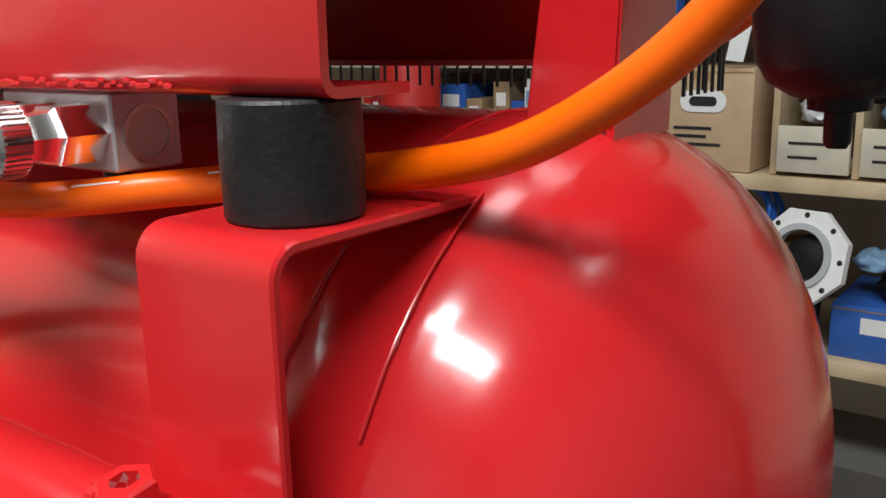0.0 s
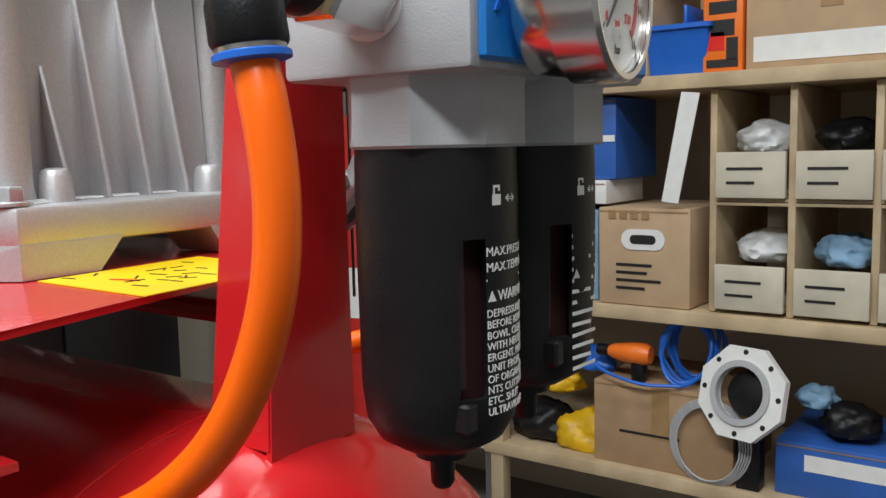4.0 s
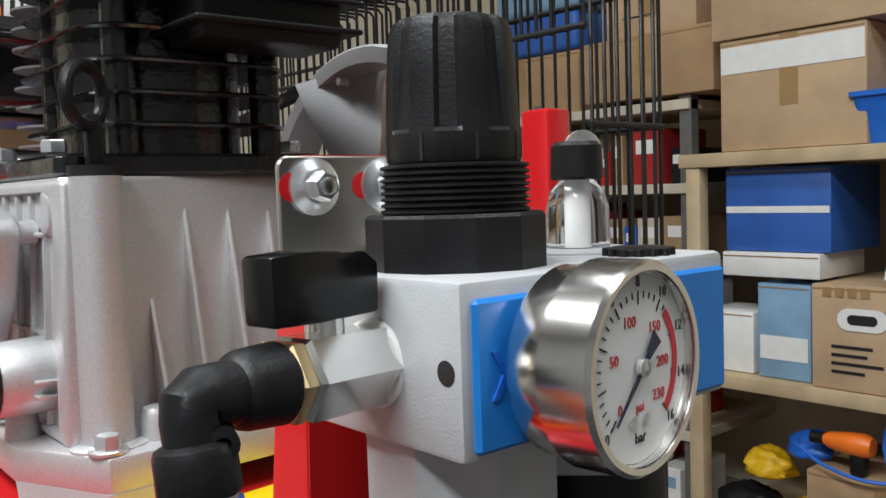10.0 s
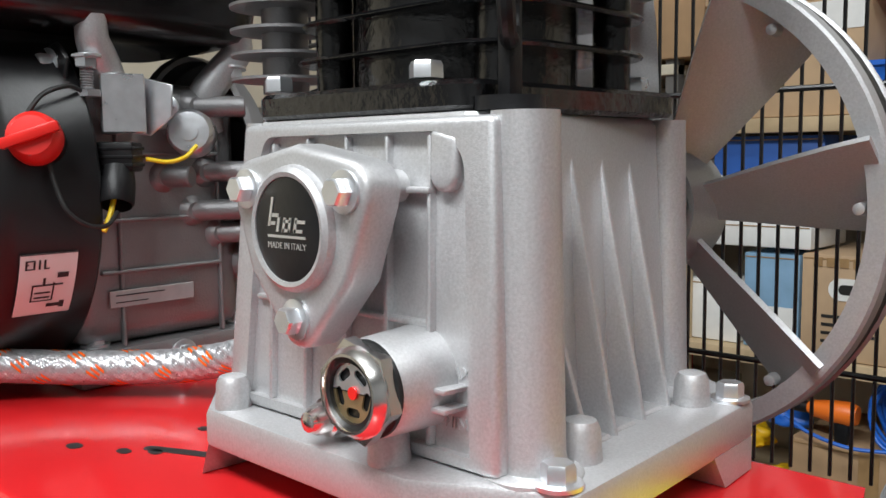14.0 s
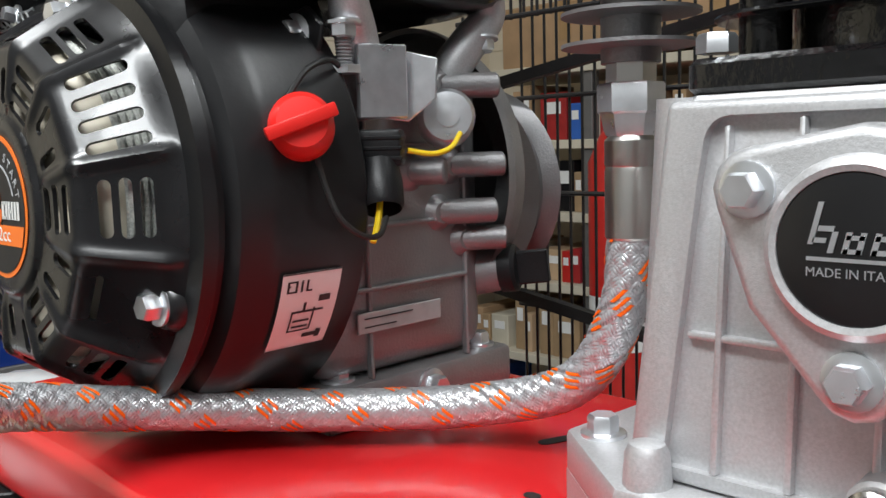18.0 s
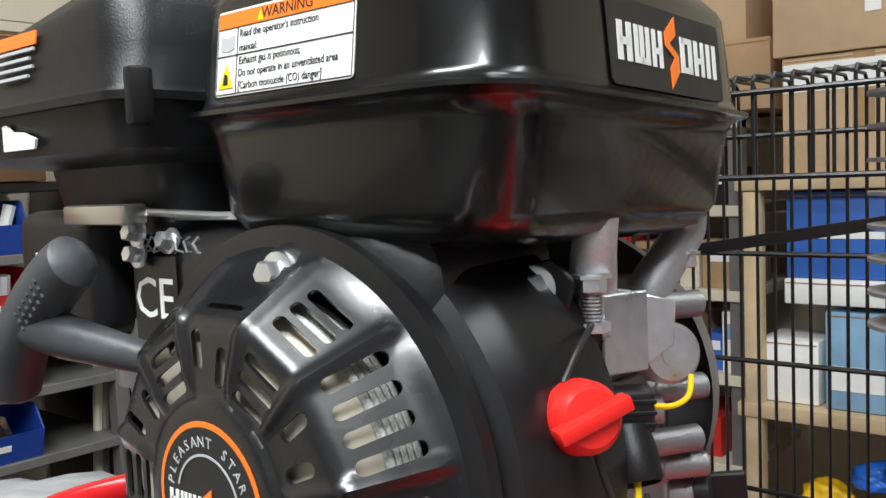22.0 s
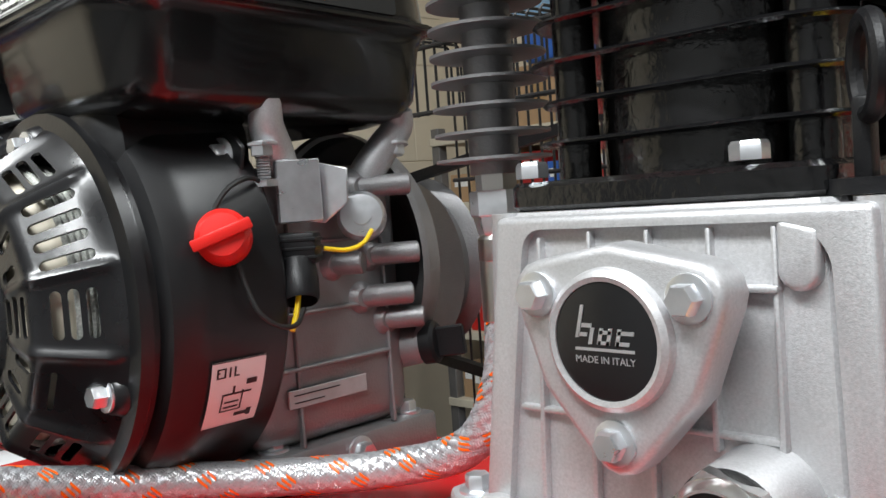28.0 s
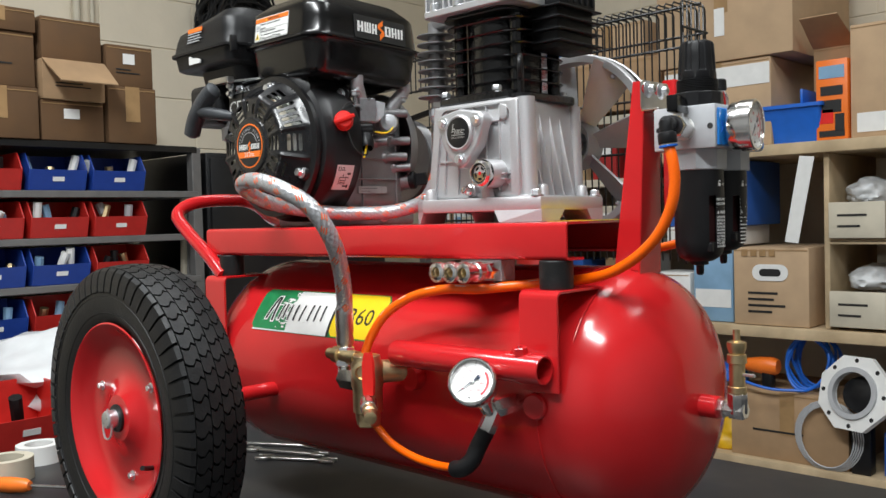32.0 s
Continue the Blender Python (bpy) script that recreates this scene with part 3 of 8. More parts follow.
for k in range(5):
    pts = [(-0.52 + (0.085 + 0.006 * k) * math.cos(a), SY + 0.005 + 0.004 * k, -0.36 + (0.10 + 0.004 * k) * math.sin(a)) for a in (2 * math.pi * j / 24 for j in range(25))]
    part("loop", sweep(pts, 0.0025, 6), GREY_BODY, t)

# ---- steel rack with box files ----
t = thing("steel_rack", (-1.8, SY + 0.2, -0.85), "grey steel rack with cream shelves", "rack")
for x in (-2.45, -1.86, -1.27):
    part("rack_post", box(x, x + 0.04, SY + 0.08, SY + 0.12, -0.85, 0.80, 0.002, 1), RACK, t)
RZ = (-0.50, -0.22, 0.04, 0.28, 0.52, 0.765)
for z in RZ:
    part("rack_shelf", box(-2.45, -1.23, SY + 0.07, 2.66, z - 0.03, z, 0.002, 1), CREAM, t)
rng = random.Random(11)
for z in RZ[:-1]:
    x = -2.40
    while x < -1.30:
        w = rng.choice((0.035, 0.045, 0.06, 0.08, 0.11))
        h = rng.uniform(0.10, 0.19)
        m = rng.choice((TAN, TAN, TAN, CARD_LIGHT, CARD, DARK_RED, BIN_RED, BLUE_BOX, CREAM, WHITE, BLACK_PLASTIC))
        f = thing("box_file", (x + w / 2, SY + 0.2, z), {TAN: "tan box file on the steel rack", CARD_LIGHT: "pale brown box file on the rack", CARD: "brown box file on the rack", DARK_RED: "dark red box file on the rack", BIN_RED: "red parts box on the rack", BLUE_BOX: "blue parts box on the rack", CREAM: "cream box file on the rack", WHITE: "white parts box on the rack", BLACK_PLASTIC: "black case on the rack"}[m], "box file", "box files")
        y = SY + rng.uniform(0.10, 0.13)
        part("file_body", box(x, x + w, y, y + 0.25, z, z + h, 0.002, 1), m, f)
        part("spine_label", box(x + w * 0.2, x + w * 0.8, y - 0.0012, y + 0.0005, z + h * 0.55, z + h * 0.8), WHITE if m is not WHITE else PALE_BLUE, f)
        x += w + rng.choice((0.003, 0.005, 0.03))
t = thing("tool_case", (-1.75, SY + 0.2, 0.765), "blue and grey tool case on top of the rack", "case")
part("case_body", box(-1.98, -1.66, SY + 0.08, 2.5, 0.97, 1.10, 0.02, 3), BLUE_BOX, t)
part("case_lid", box(-2.02, -1.64, SY + 0.06, 2.5, 1.10, 1.26, 0.03, 3), PALE_BLUE, t)
carton(-2.2, -1.66, SY + 0.09, 2.6, 0.766, 0.968, CARD, "brown carton below the tool case", seed=15)
t = thing("red_canister", (-1.9, 2.0, -0.85), "tall red steel canister", "canister")
part("canister_body", lathe((-1.62, SY - 0.06, -0.85), (0, 0, 1), [(0, 0.09), (0.03, 0.095), (1.30, 0.095), (1.38, 0.06), (1.42, 0.03), (1.46, 0.03)], 32), BIN_RED, t)
part("canister_label", lathe((-1.62, SY - 0.06, -0.1), (0, 0, 1), [(0, 0.0958), (0.16, 0.0958)], 32, caps=False), WHITE, t)

# ---- side shelves with cartons and stacking bins ----
SX = -2.2
t = thing("side_rack", (-2.4, 0.3, -0.85), "steel side rack with open shelves darkened for shade", "rack")
# Shelf colours are darkened, the top one to black, for the shade underneath.
for z in (0.655, 0.500, 0.352, 0.205, 0.05):
    part("rack_shelf", box(WALL_X + 0.02, SX - 0.01, -0.65, 0.88, z - 0.022, z, 0.002, 1), RACK if z < 0.65 else BLACK_PAINT, t)
for y in (-0.63, 0.86):
    part("rack_post", box(SX - 0.05, SX - 0.012, y, y + 0.035, -0.85, 0.652, 0.002, 1), RACK, t)
k = 0
for y0, y1, hs in ((-0.32, -0.12, (0.16, 0.2)), (-0.11, 0.09, (0.14, 0.18, 0.1)), (0.10, 0.335, (0.155, 0.165, 0.07)), (0.345, 0.548, (0.125, 0.125, 0.13)), (0.556, 0.725, (0.185, 0.135))):
    z = 0.656
    for h in hs:
        k += 1
        carton(SX - 0.30 + 0.01 * (k % 3), SX - 0.01 * (k % 2), y0 + 0.004 * (k % 3), y1 - 0.003 * (k % 2), z, z + h, CARD_SHADED if k % 5 else CARD, ("brown carton on the side rack", "brown taped carton on the side rack")[k % 2], axis="x", tape=k % 2 == 0, marks=(k % 3 == 1) * 2, white=(0.3, 0.2, 0.05, 0.3) if k % 4 == 1 else None, open_lid=k in (5, 10), seed=30 + k)
        z += h + 0.001


def stacking_bin(y0, y1, z0, h, material, label, x1=SX, deep=0.16):
    t = thing("stacking_bin", (x1 - deep / 2, (y0 + y1) / 2, z0), label, "bin", "stacking bins")
    th = 0.004
    part("bin_side", prism([(x1 - deep, z0), (x1 - 0.02, z0), (x1, z0 + h * 0.55), (x1 - 0.035, z0 + h), (x1 - deep, z0 + h)], Matrix.Translation((0, y0 + th, 0)) @ Matrix(((1, 0, 0, 0), (0, 0, -1, 0), (0, 1, 0, 0), (0, 0, 0, 1))), th, 0.001, 1), material, t)
    part("bin_side", prism([(x1 - deep, z0), (x1 - 0.02, z0), (x1, z0 + h * 0.55), (x1 - 0.035, z0 + h), (x1 - deep, z0 + h)], Matrix.Translation((0, y1, 0)) @ Matrix(((1, 0, 0, 0), (0, 0, -1, 0), (0, 1, 0, 0), (0, 0, 0, 1))), th, 0.001, 1), material, t)
    part("bin_front", loft([[(x1 - 0.02, y0 + th, z0), (x1 - 0.02, y1 - th, z0), (x1 - 0.024, y1 - th, z0), (x1 - 0.024, y0 + th, z0)], [(x1, y0 + th, z0 + h * 0.55), (x1, y1 - th, z0 + h * 0.55), (x1 - 0.004, y1 - th, z0 + h * 0.55), (x1 - 0.004, y0 + th, z0 + h * 0.55)]]), material, t)
    part("bin_floor", box(x1 - deep, x1 - 0.02, y0 + th, y1 - th, z0, z0 + 0.004), material, t)
    part("bin_back", box(x1 - deep, x1 - deep + th, y0 + th, y1 - th, z0 + 0.004, z0 + h), material, t)
    part("name_card", box(-0.018, 0.018, 0, 0.001, -0.007, 0.007, m=plane_at((x1 - 0.0095 + 0.0015, (y0 + y1) / 2, z0 + h * 0.3), (0, 1, 0), (0.28, 0, 1)) @ Matrix.Rotation(radians(90), 4, "X")), WHITE, t)
    rng = random.Random(int(y0 * 1000) + int(z0 * 1000))
    for j in range(3):
        y = y0 + (y1 - y0) * (0.2 + 0.28 * j)
        part("spare_part", lathe((x1 - 0.06, y, z0 + 0.004), (rng.uniform(-0.4, 0.4), rng.uniform(-0.5, 0.5), 1), [(0, 0.012), (h * rng.uniform(0.6, 1.0), 0.014)], 8), rng.choice((GREY_BODY, WHITE, BRASS, PALE_BLUE, BLACK_PLASTIC)), t)


for z, row in ((0.501, "RRRRBB"), (0.353, "RRRRRR"), (0.206, "BBBBBR"), (0.051, "BRBBRB")):
    for j, ch in enumerate(row):
        y = -0.50 + 0.20 * j
        stacking_bin(y, y + 0.18, z, 0.115, BIN_RED if ch == "R" else BIN_BLUE, "red stacking bin with small parts" if ch == "R" else "blue stacking bin with small parts")

# black cabinet shape, added to darken the corner between the two racks
t = thing("dark_filler_cabinet", (-2.45, 1.3, -0.85), "black cabinet shape added to darken the corner", "cabinet")
part("body", box(WALL_X + 0.02, -2.24, 0.93, 1.78, -0.85, 0.64, 0.006), BLACK_PAINT, t)
for y0, y1 in ((0.94, 1.35), (1.36, 1.77)):
    door = part("door", box(-2.24, -2.222, y0, y1, -0.80, 0.62, 0.004), BLACK_PAINT, t)
    part("door_handle", box(-2.222, -2.205, y1 - 0.05 if y0 < 1 else y0 + 0.03, y1 - 0.03 if y0 < 1 else y0 + 0.05, 0.05, 0.17, 0.003), ZINC, door)
for y, m in ((0.895, CREAM), (0.912, RACK)):
    solo("wall_pipe", sweep(catmull([(-2.30, y - 0.05, -0.1), (-2.32, y - 0.02, 0.2), (-2.34, y, 0.50)], 6), 0.012, 10), m, (-2.3, y, -0.1), "grey pipe leaning beside the rack", "pipe")

# black cable coil and conduit on the side wall
t = thing("cable_bundle", (WALL_X + 0.06, 1.36, 1.0), "thick bundle of black cable hung on the wall", "cable")
rng = random.Random(6)
for j in range(46):
    ry, rz, cx = rng.uniform(0.09, 0.20), rng.uniform(0.10, 0.25), WALL_X + rng.uniform(0.03, 0.11)
    cy, cz = 1.40 + rng.uniform(-0.03, 0.03), 1.22 + rng.uniform(-0.05, 0.03)
    pts = [(cx + 0.01 * math.sin(2 * a + j), cy + ry * (1 + 0.08 * math.sin(3 * a + j)) * math.cos(a), cz + rz * (1 + 0.06 * math.cos(2 * a + 2 * j)) * math.sin(a)) for a in (2 * math.pi * q / 30 for q in range(31))]
    part("loop", sweep(pts, 0.006, 6), RUBBER, t)
part("hook", box(WALL_X + 0.01, WALL_X + 0.14, 1.33, 1.39, 1.42, 1.45, 0.004), RACK, t)
solo("conduit", cyl((WALL_X + 0.03, 0.70, 0.0), (WALL_X + 0.03, 0.70, 2.6), 0.014, 14), CREAM, (WALL_X + 0.03, 0.70, 0.0), "cream painted conduit on the wall", "pipe")
solo("conduit", cyl((WALL_X + 0.03, 0.76, 0.0), (WALL_X + 0.03, 0.76, 2.6), 0.008, 12), CREAM, (WALL_X + 0.03, 0.76, 0.0), "thin cream conduit on the wall", "pipe")

# ---- things on the bench ----
LIFT = Vector((0, 0, 0))
bag(-1.72, 0.33, TABLE_Z, 0.34, 0.42, 0.13, BAG, "large crumpled white plastic bag on the bench", 50)
bag(-1.75, -0.25, TABLE_Z, 0.22, 0.20, 0.11, BAG, "crumpled white plastic bag on the bench", 51)
stacking_bin(-0.16, 0.02, TABLE_Z, 0.12, BIN_RED, "red stacking bin on the bench", x1=-1.30, deep=0.2)
solo("tape_roll", lathe((-1.12, -0.19, TABLE_Z), (0, 0, 1), [(0, 0.030), (0, 0.046), (0.04, 0.046), (0.04, 0.030), (0, 0.030)], 36, caps=False), CREAM, (-1.12, -0.19, TABLE_Z), "roll of cream masking tape", "tape")
solo("tape_roll", lathe((-1.20, -0.10, TABLE_Z), (0, 0, 1), [(0, 0.026), (0, 0.042), (0.035, 0.042), (0.035, 0.026), (0, 0.026)], 36, caps=False), WHITE, (-1.20, -0.10, TABLE_Z), "roll of white tape", "tape")
t = thing("screwdriver", (-1.02, -0.2, TABLE_Z), "orange and black screwdriver lying on the bench", "screwdriver")
sd = Vector((0.75, 0.45, 0.0)).normalized()
p = Vector((-1.08, -0.25, TABLE_Z + 0.014))
part("handle", lathe(p, sd, [(0, 0.008), (0.004, 0.013), (0.03, 0.012), (0.06, 0.0135), (0.09, 0.012), (0.10, 0.008)], 16), ORANGE_INK, t)
part("handle_end", lathe(p - sd * 0.014, sd, [(0, 0.006), (0.004, 0.012), (0.018, 0.013)], 16), BLACK_PLASTIC, t)
part("shaft", cyl(p + sd * 0.10, p + sd * 0.22, 0.003, 10), CHROME, t)


def spanner(x, y, a, L):
    t = thing("spanner", (x, y, TABLE_Z), "dark steel open-ended spanner on the bench", "spanner", "spanners")
    m = Matrix.Translation((x, y, TABLE_Z + 0.001)) @ Matrix.Rotation(radians(a), 4, "Z")
    h = L / 2
    part("shank", prism(rrect(-h + 0.015, h - 0.015, -0.005, 0.005, 0.003), m, 0.005, 0.001, 1), STEEL, t)
    for s in (-1, 1):
        pts = [(s * (h - 0.02), -0.008), (s * (h - 0.008), -0.014), (s * (h + 0.010), -0.013), (s * (h + 0.012), -0.006), (s * (h - 0.004), -0.006), (s * (h - 0.008), 0.0), (s * (h - 0.004), 0.006), (s * (h + 0.012), 0.006), (s * (h + 0.010), 0.013), (s * (h - 0.008), 0.014), (s * (h - 0.02), 0.008)]
        part("jaw", prism(pts if s < 0 else pts[::-1], m, 0.006, 0.001, 1), STEEL, t)


for x, y, a, L in ((-0.93, 0.26, 30, 0.18), (-0.86, 0.24, 22, 0.16), (-0.80, 0.22, 28, 0.14), (-0.97, 0.36, 12, 0.2)):
    spanner(x, y, a, L)
t = thing("water_bottle", (-1.62, 0.62, TABLE_Z), "small clear plastic bottle with a green cap", "bottle")
bt = part("bottle", lathe((-1.55, 0.64, TABLE_Z), (0, 0, 1), [(0, 0.026), (0.004, 0.03), (0.10, 0.03), (0.13, 0.022), (0.15, 0.011), (0.165, 0.011)], 24), BAG, t)
part("cap", cyl((-1.55, 0.64, TABLE_Z + 0.165), (-1.55, 0.64, TABLE_Z + 0.185), 0.013, 18), GREEN, t)


# ---- air tank ----
TY, TZ, TR = 0.14, 0.215, 0.155


def on_tank(x, deg, r=TR):
    a = radians(deg)
    return Vector((x, TY - r * math.cos(a), TZ + r * math.sin(a)))


def tank_patch(x0, x1, a0, a1, lift, nx=24, na=8, round_r=0.0, bm=None):
    """A thin sheet on the tank's front, between two places along it and two angles."""
    t = B()
    grid = []
    for j in range(na + 1):
        f = j / na
        ins = 0
        h = (a1 - a0) * math.pi / 180 * TR
        d = min(f, 1 - f) * h
        if round_r and d < round_r:
            ins = round_r - math.sqrt(max(round_r ** 2 - (round_r - d) ** 2, 0))
        grid.append([t.verts.new(on_tank(x0 + ins + (x1 - x0 - 2 * ins) * i / nx, a0 + (a1 - a0) * f, TR + lift)) for i in range(nx + 1)])
    for a, b in zip(grid, grid[1:]):
        for i in range(nx):
            t.faces.new((a[i], a[i + 1], b[i + 1], b[i]))
    return join(bm, t)


def tank_words(body, size, x, deg, lift, m2=None):
    t = text_bm(body, size)
    for v in t.verts:
        p = Vector((v.co.x, v.co.y, v.co.z))
        v.co = on_tank(x + p.x, deg + math.degrees(p.y / TR), TR + lift + p.z)
    return t


def air_tank():
    t = thing("air_tank", (-0.35, TY, TABLE_Z), "glossy red horizontal air tank with welded brackets", "air tank")
    prof = []
    for k in range(13):
        a = radians(90 * k / 12)
        prof.append((-0.66 - 0.10 * math.cos(a), TR * math.sin(a) ** 0.85))
    prof += [(-0.655, TR), (-0.648, TR + 0.0012), (-0.640, TR), (-0.03, TR), (-0.024, TR + 0.0014), (-0.016, TR)]
    for k in range(12, -1, -1):
        a = radians(90 * k / 12)
        prof.append((-0.012 + 0.098 * math.cos(a), TR * math.sin(a) ** 0.85))
    part("shell", lathe((0, TY, TZ), (1, 0, 0), prof, 96), RED, t)
    # uneven weld beads at the two seams
    rng = random.Random(4)
    for sx in (-0.034, -0.648):
        pts = [on_tank(sx + rng.uniform(-0.0006, 0.0006), -60 + 1.2 * k, TR + 0.0002) for k in range(200)]
        part("weld_seam", sweep(pts, [rng.uniform(0.0006, 0.0010) for _ in pts], 8), RED, t)
    # brackets that carry the buffers
    for x0, x1 in ((-0.052, 0.001), (-0.703, -0.648)):
        outer = [(-0.021, 0.24), (-0.021, 0.342)]
        for k in range(1, 7):
            a = radians(180 - 15 * k)
            outer.append((-0.011 + 0.010 * math.cos(a), 0.342 + 0.010 * math.sin(a)))
        outer += [(0.068, 0.352)]
        inner = [(0.068, 0.3485)]
        for k in range(6, -1, -1):
            a = radians(180 - 15 * k)
            inner.append((-0.011 + 0.0065 * math.cos(a), 0.342 + 0.0065 * math.sin(a)))
        inner += [(-0.0175, 0.24)]
        br = prism(outer + inner, SIDE @ Matrix.Translation((0, 0, x0)), x1 - x0, 0.0008, 1)
        part("buffer_bracket", br, RED, t)
        pts = [Vector((x1 + 0.0006, y, TZ + math.sqrt(TR ** 2 - (y - TY) ** 2) + 0.0005)) for y in (0.066 - 0.004 * k for k in range(16))]
        part("weld_bead", sweep(pts, [rng.uniform(0.0004, 0.0008) for _ in pts], 8), RED, t)
        xc = (x0 + x1) / 2 + 0.004
        part("rubber_buffer", lathe((xc, 0.010, 0.352), (0, 0, 1), [(0, 0.0182), (0.001, 0.0190), (0.016, 0.0194), (0.031, 0.0190), (0.032, 0.0182)], 40), RUBBER, t, "black rubber anti-vibration buffer")
    # tube socket for a leg, with its clamping nut
    tb = lathe((-0.235, -0.037, 0.268), (1, 0, 0), [(0, 0.0), (0, 0.0165), (0.228, 0.0165), (0.230, 0.0155), (0.230, 0.0135), (0.05, 0.0135), (0.05, 0)], 40, caps=False)
    sock = part("leg_socket", tb, RED, t, "red painted steel tube socket")
    nut = lathe((-0.035, -0.040, 0.283), (0, -0.15, 1), [(0, 0.0085), (0.008, 0.0085), (0.009, 0.0075), (0.009, 0.0042), (0.002, 0.004), (0.002, 0)], 6, caps=False)
    part("clamp_nut", nut, RED, sock)
    part("nut_thread", lathe((-0.035, -0.040, 0.284), (0, -0.15, 1), [(0.0, 0.0041), (0.002, 0.0036), (0.004, 0.0041), (0.006, 0.0036), (0.0075, 0.0041)], 16, caps=False), ZINC, sock)
    for dx in (-0.014, 0.014):
        part("weld_bead", lathe((-0.035 + dx, -0.040, 0.282), (1, 0, 0.2), [(-0.004, 0), (-0.002, 0.004), (0.002, 0.004), (0.004, 0)], 10, caps=False), RED, sock)
    part("weld_bead", sweep(catmull([(-0.235 + 0.02 * k, -0.0215 + 0.0008 * (k % 2), 0.272) for k in range(11)], 3), 0.0035, 8), RED, sock)
    part("foot", box(-0.09, -0.03, TY - 0.10, TY + 0.10, TABLE_Z, TZ - 0.12, 0.004), RED, t)
    part("axle", cyl((-0.536, -0.19, 0.185), (-0.536, 0.02, 0.185), 0.011), RED, t)
    # sockets welded into the shell
    part("end_socket", lathe((0.078, TY, 0.212), (1, 0, 0), [(0, 0.013), (0.028, 0.013), (0.029, 0.012)], 28), RED, t)
    part("gauge_socket", lathe((-0.035, -0.010, 0.222), (0.1, -1, 0), [(0, 0.016), (0.010, 0.015), (0.012, 0.013)], 28), RED, t)
    part("valve_socket", lathe((-0.225, -0.008, 0.235), (0, -1, 0), [(0, 0.016), (0.02, 0.015)], 28), RED, t)
    # the printed label
    lab = part("label", tank_patch(-0.602, -0.312, 21, 47.5, 0.0007, round_r=0.008), GREEN, t, "green, white and yellow printed label")
    part("label_field", tank_patch(-0.515, -0.418, 21.8, 46.7, 0.0011), WHITE, lab)
    part("label_field", tank_patch(-0.414, -0.314, 21.6, 46.9, 0.0011, round_r=0.007), YELLOW, lab, "yellow label end")
    part("label_line", tank_patch(-0.598, -0.418, 21.2, 21.9, 0.0013), WHITE, lab)
    part("label_line", tank_patch(-0.418, -0.413, 21.2, 47.2, 0.0014), INK, lab)
    part("label_figure", tank_words("/360", 0.036, -0.362, 33, 0.0013), INK, lab)
    sp = B()
    for k in range(90):
        x = rng.gauss(-0.515, 0.02)
        tank_patch(x, x + rng.uniform(0.002, 0.012), (a := rng.uniform(22.5, 45)), a + rng.uniform(0.4, 1.3), 0.00125, 1, 1, bm=sp)
    part("label_splash", sp, WHITE, lab)
    # brand mark as plain slanted strokes
    for grow, lift, mm, nm in ((0.0022, 0.0016, WHITE, "mark_edge"), (0, 0.0020, INK, "mark_stroke")):
        mk = B()
        for x, w, h0, h1, sl in ((-0.572, 0.005, 28, 42, 0.012), (-0.556, 0.005, 27, 42, 0), (-0.541, 0.004, 28, 37.5, 0.003), (-0.530, 0.004, 29, 37.5, 0), (-0.518, 0.004, 28, 37.5, 0), (-0.504, 0.0045, 28, 37.5, 0), (-0.489, 0.004, 28, 37.5, 0.002), (-0.470, 0.004, 28.5, 38, 0.002), (-0.455, 0.004, 28.5, 38, 0.0), (-0.44, 0.004, 29, 38, 0)):
            g = math.degrees(grow / TR)
            q = tank_patch(x - grow, x + w + grow, h0 - g, h1 + g, lift, 2, 6)
            for v in q.verts:
                v.co.x += sl * ((math.degrees(math.asin(max(-1, min(1, (v.co.z - TZ) / (TR + lift))))) - h0) / (h1 - h0))
            join(mk, q)
        part(nm, mk, mm, lab)
    return t


air_tank()


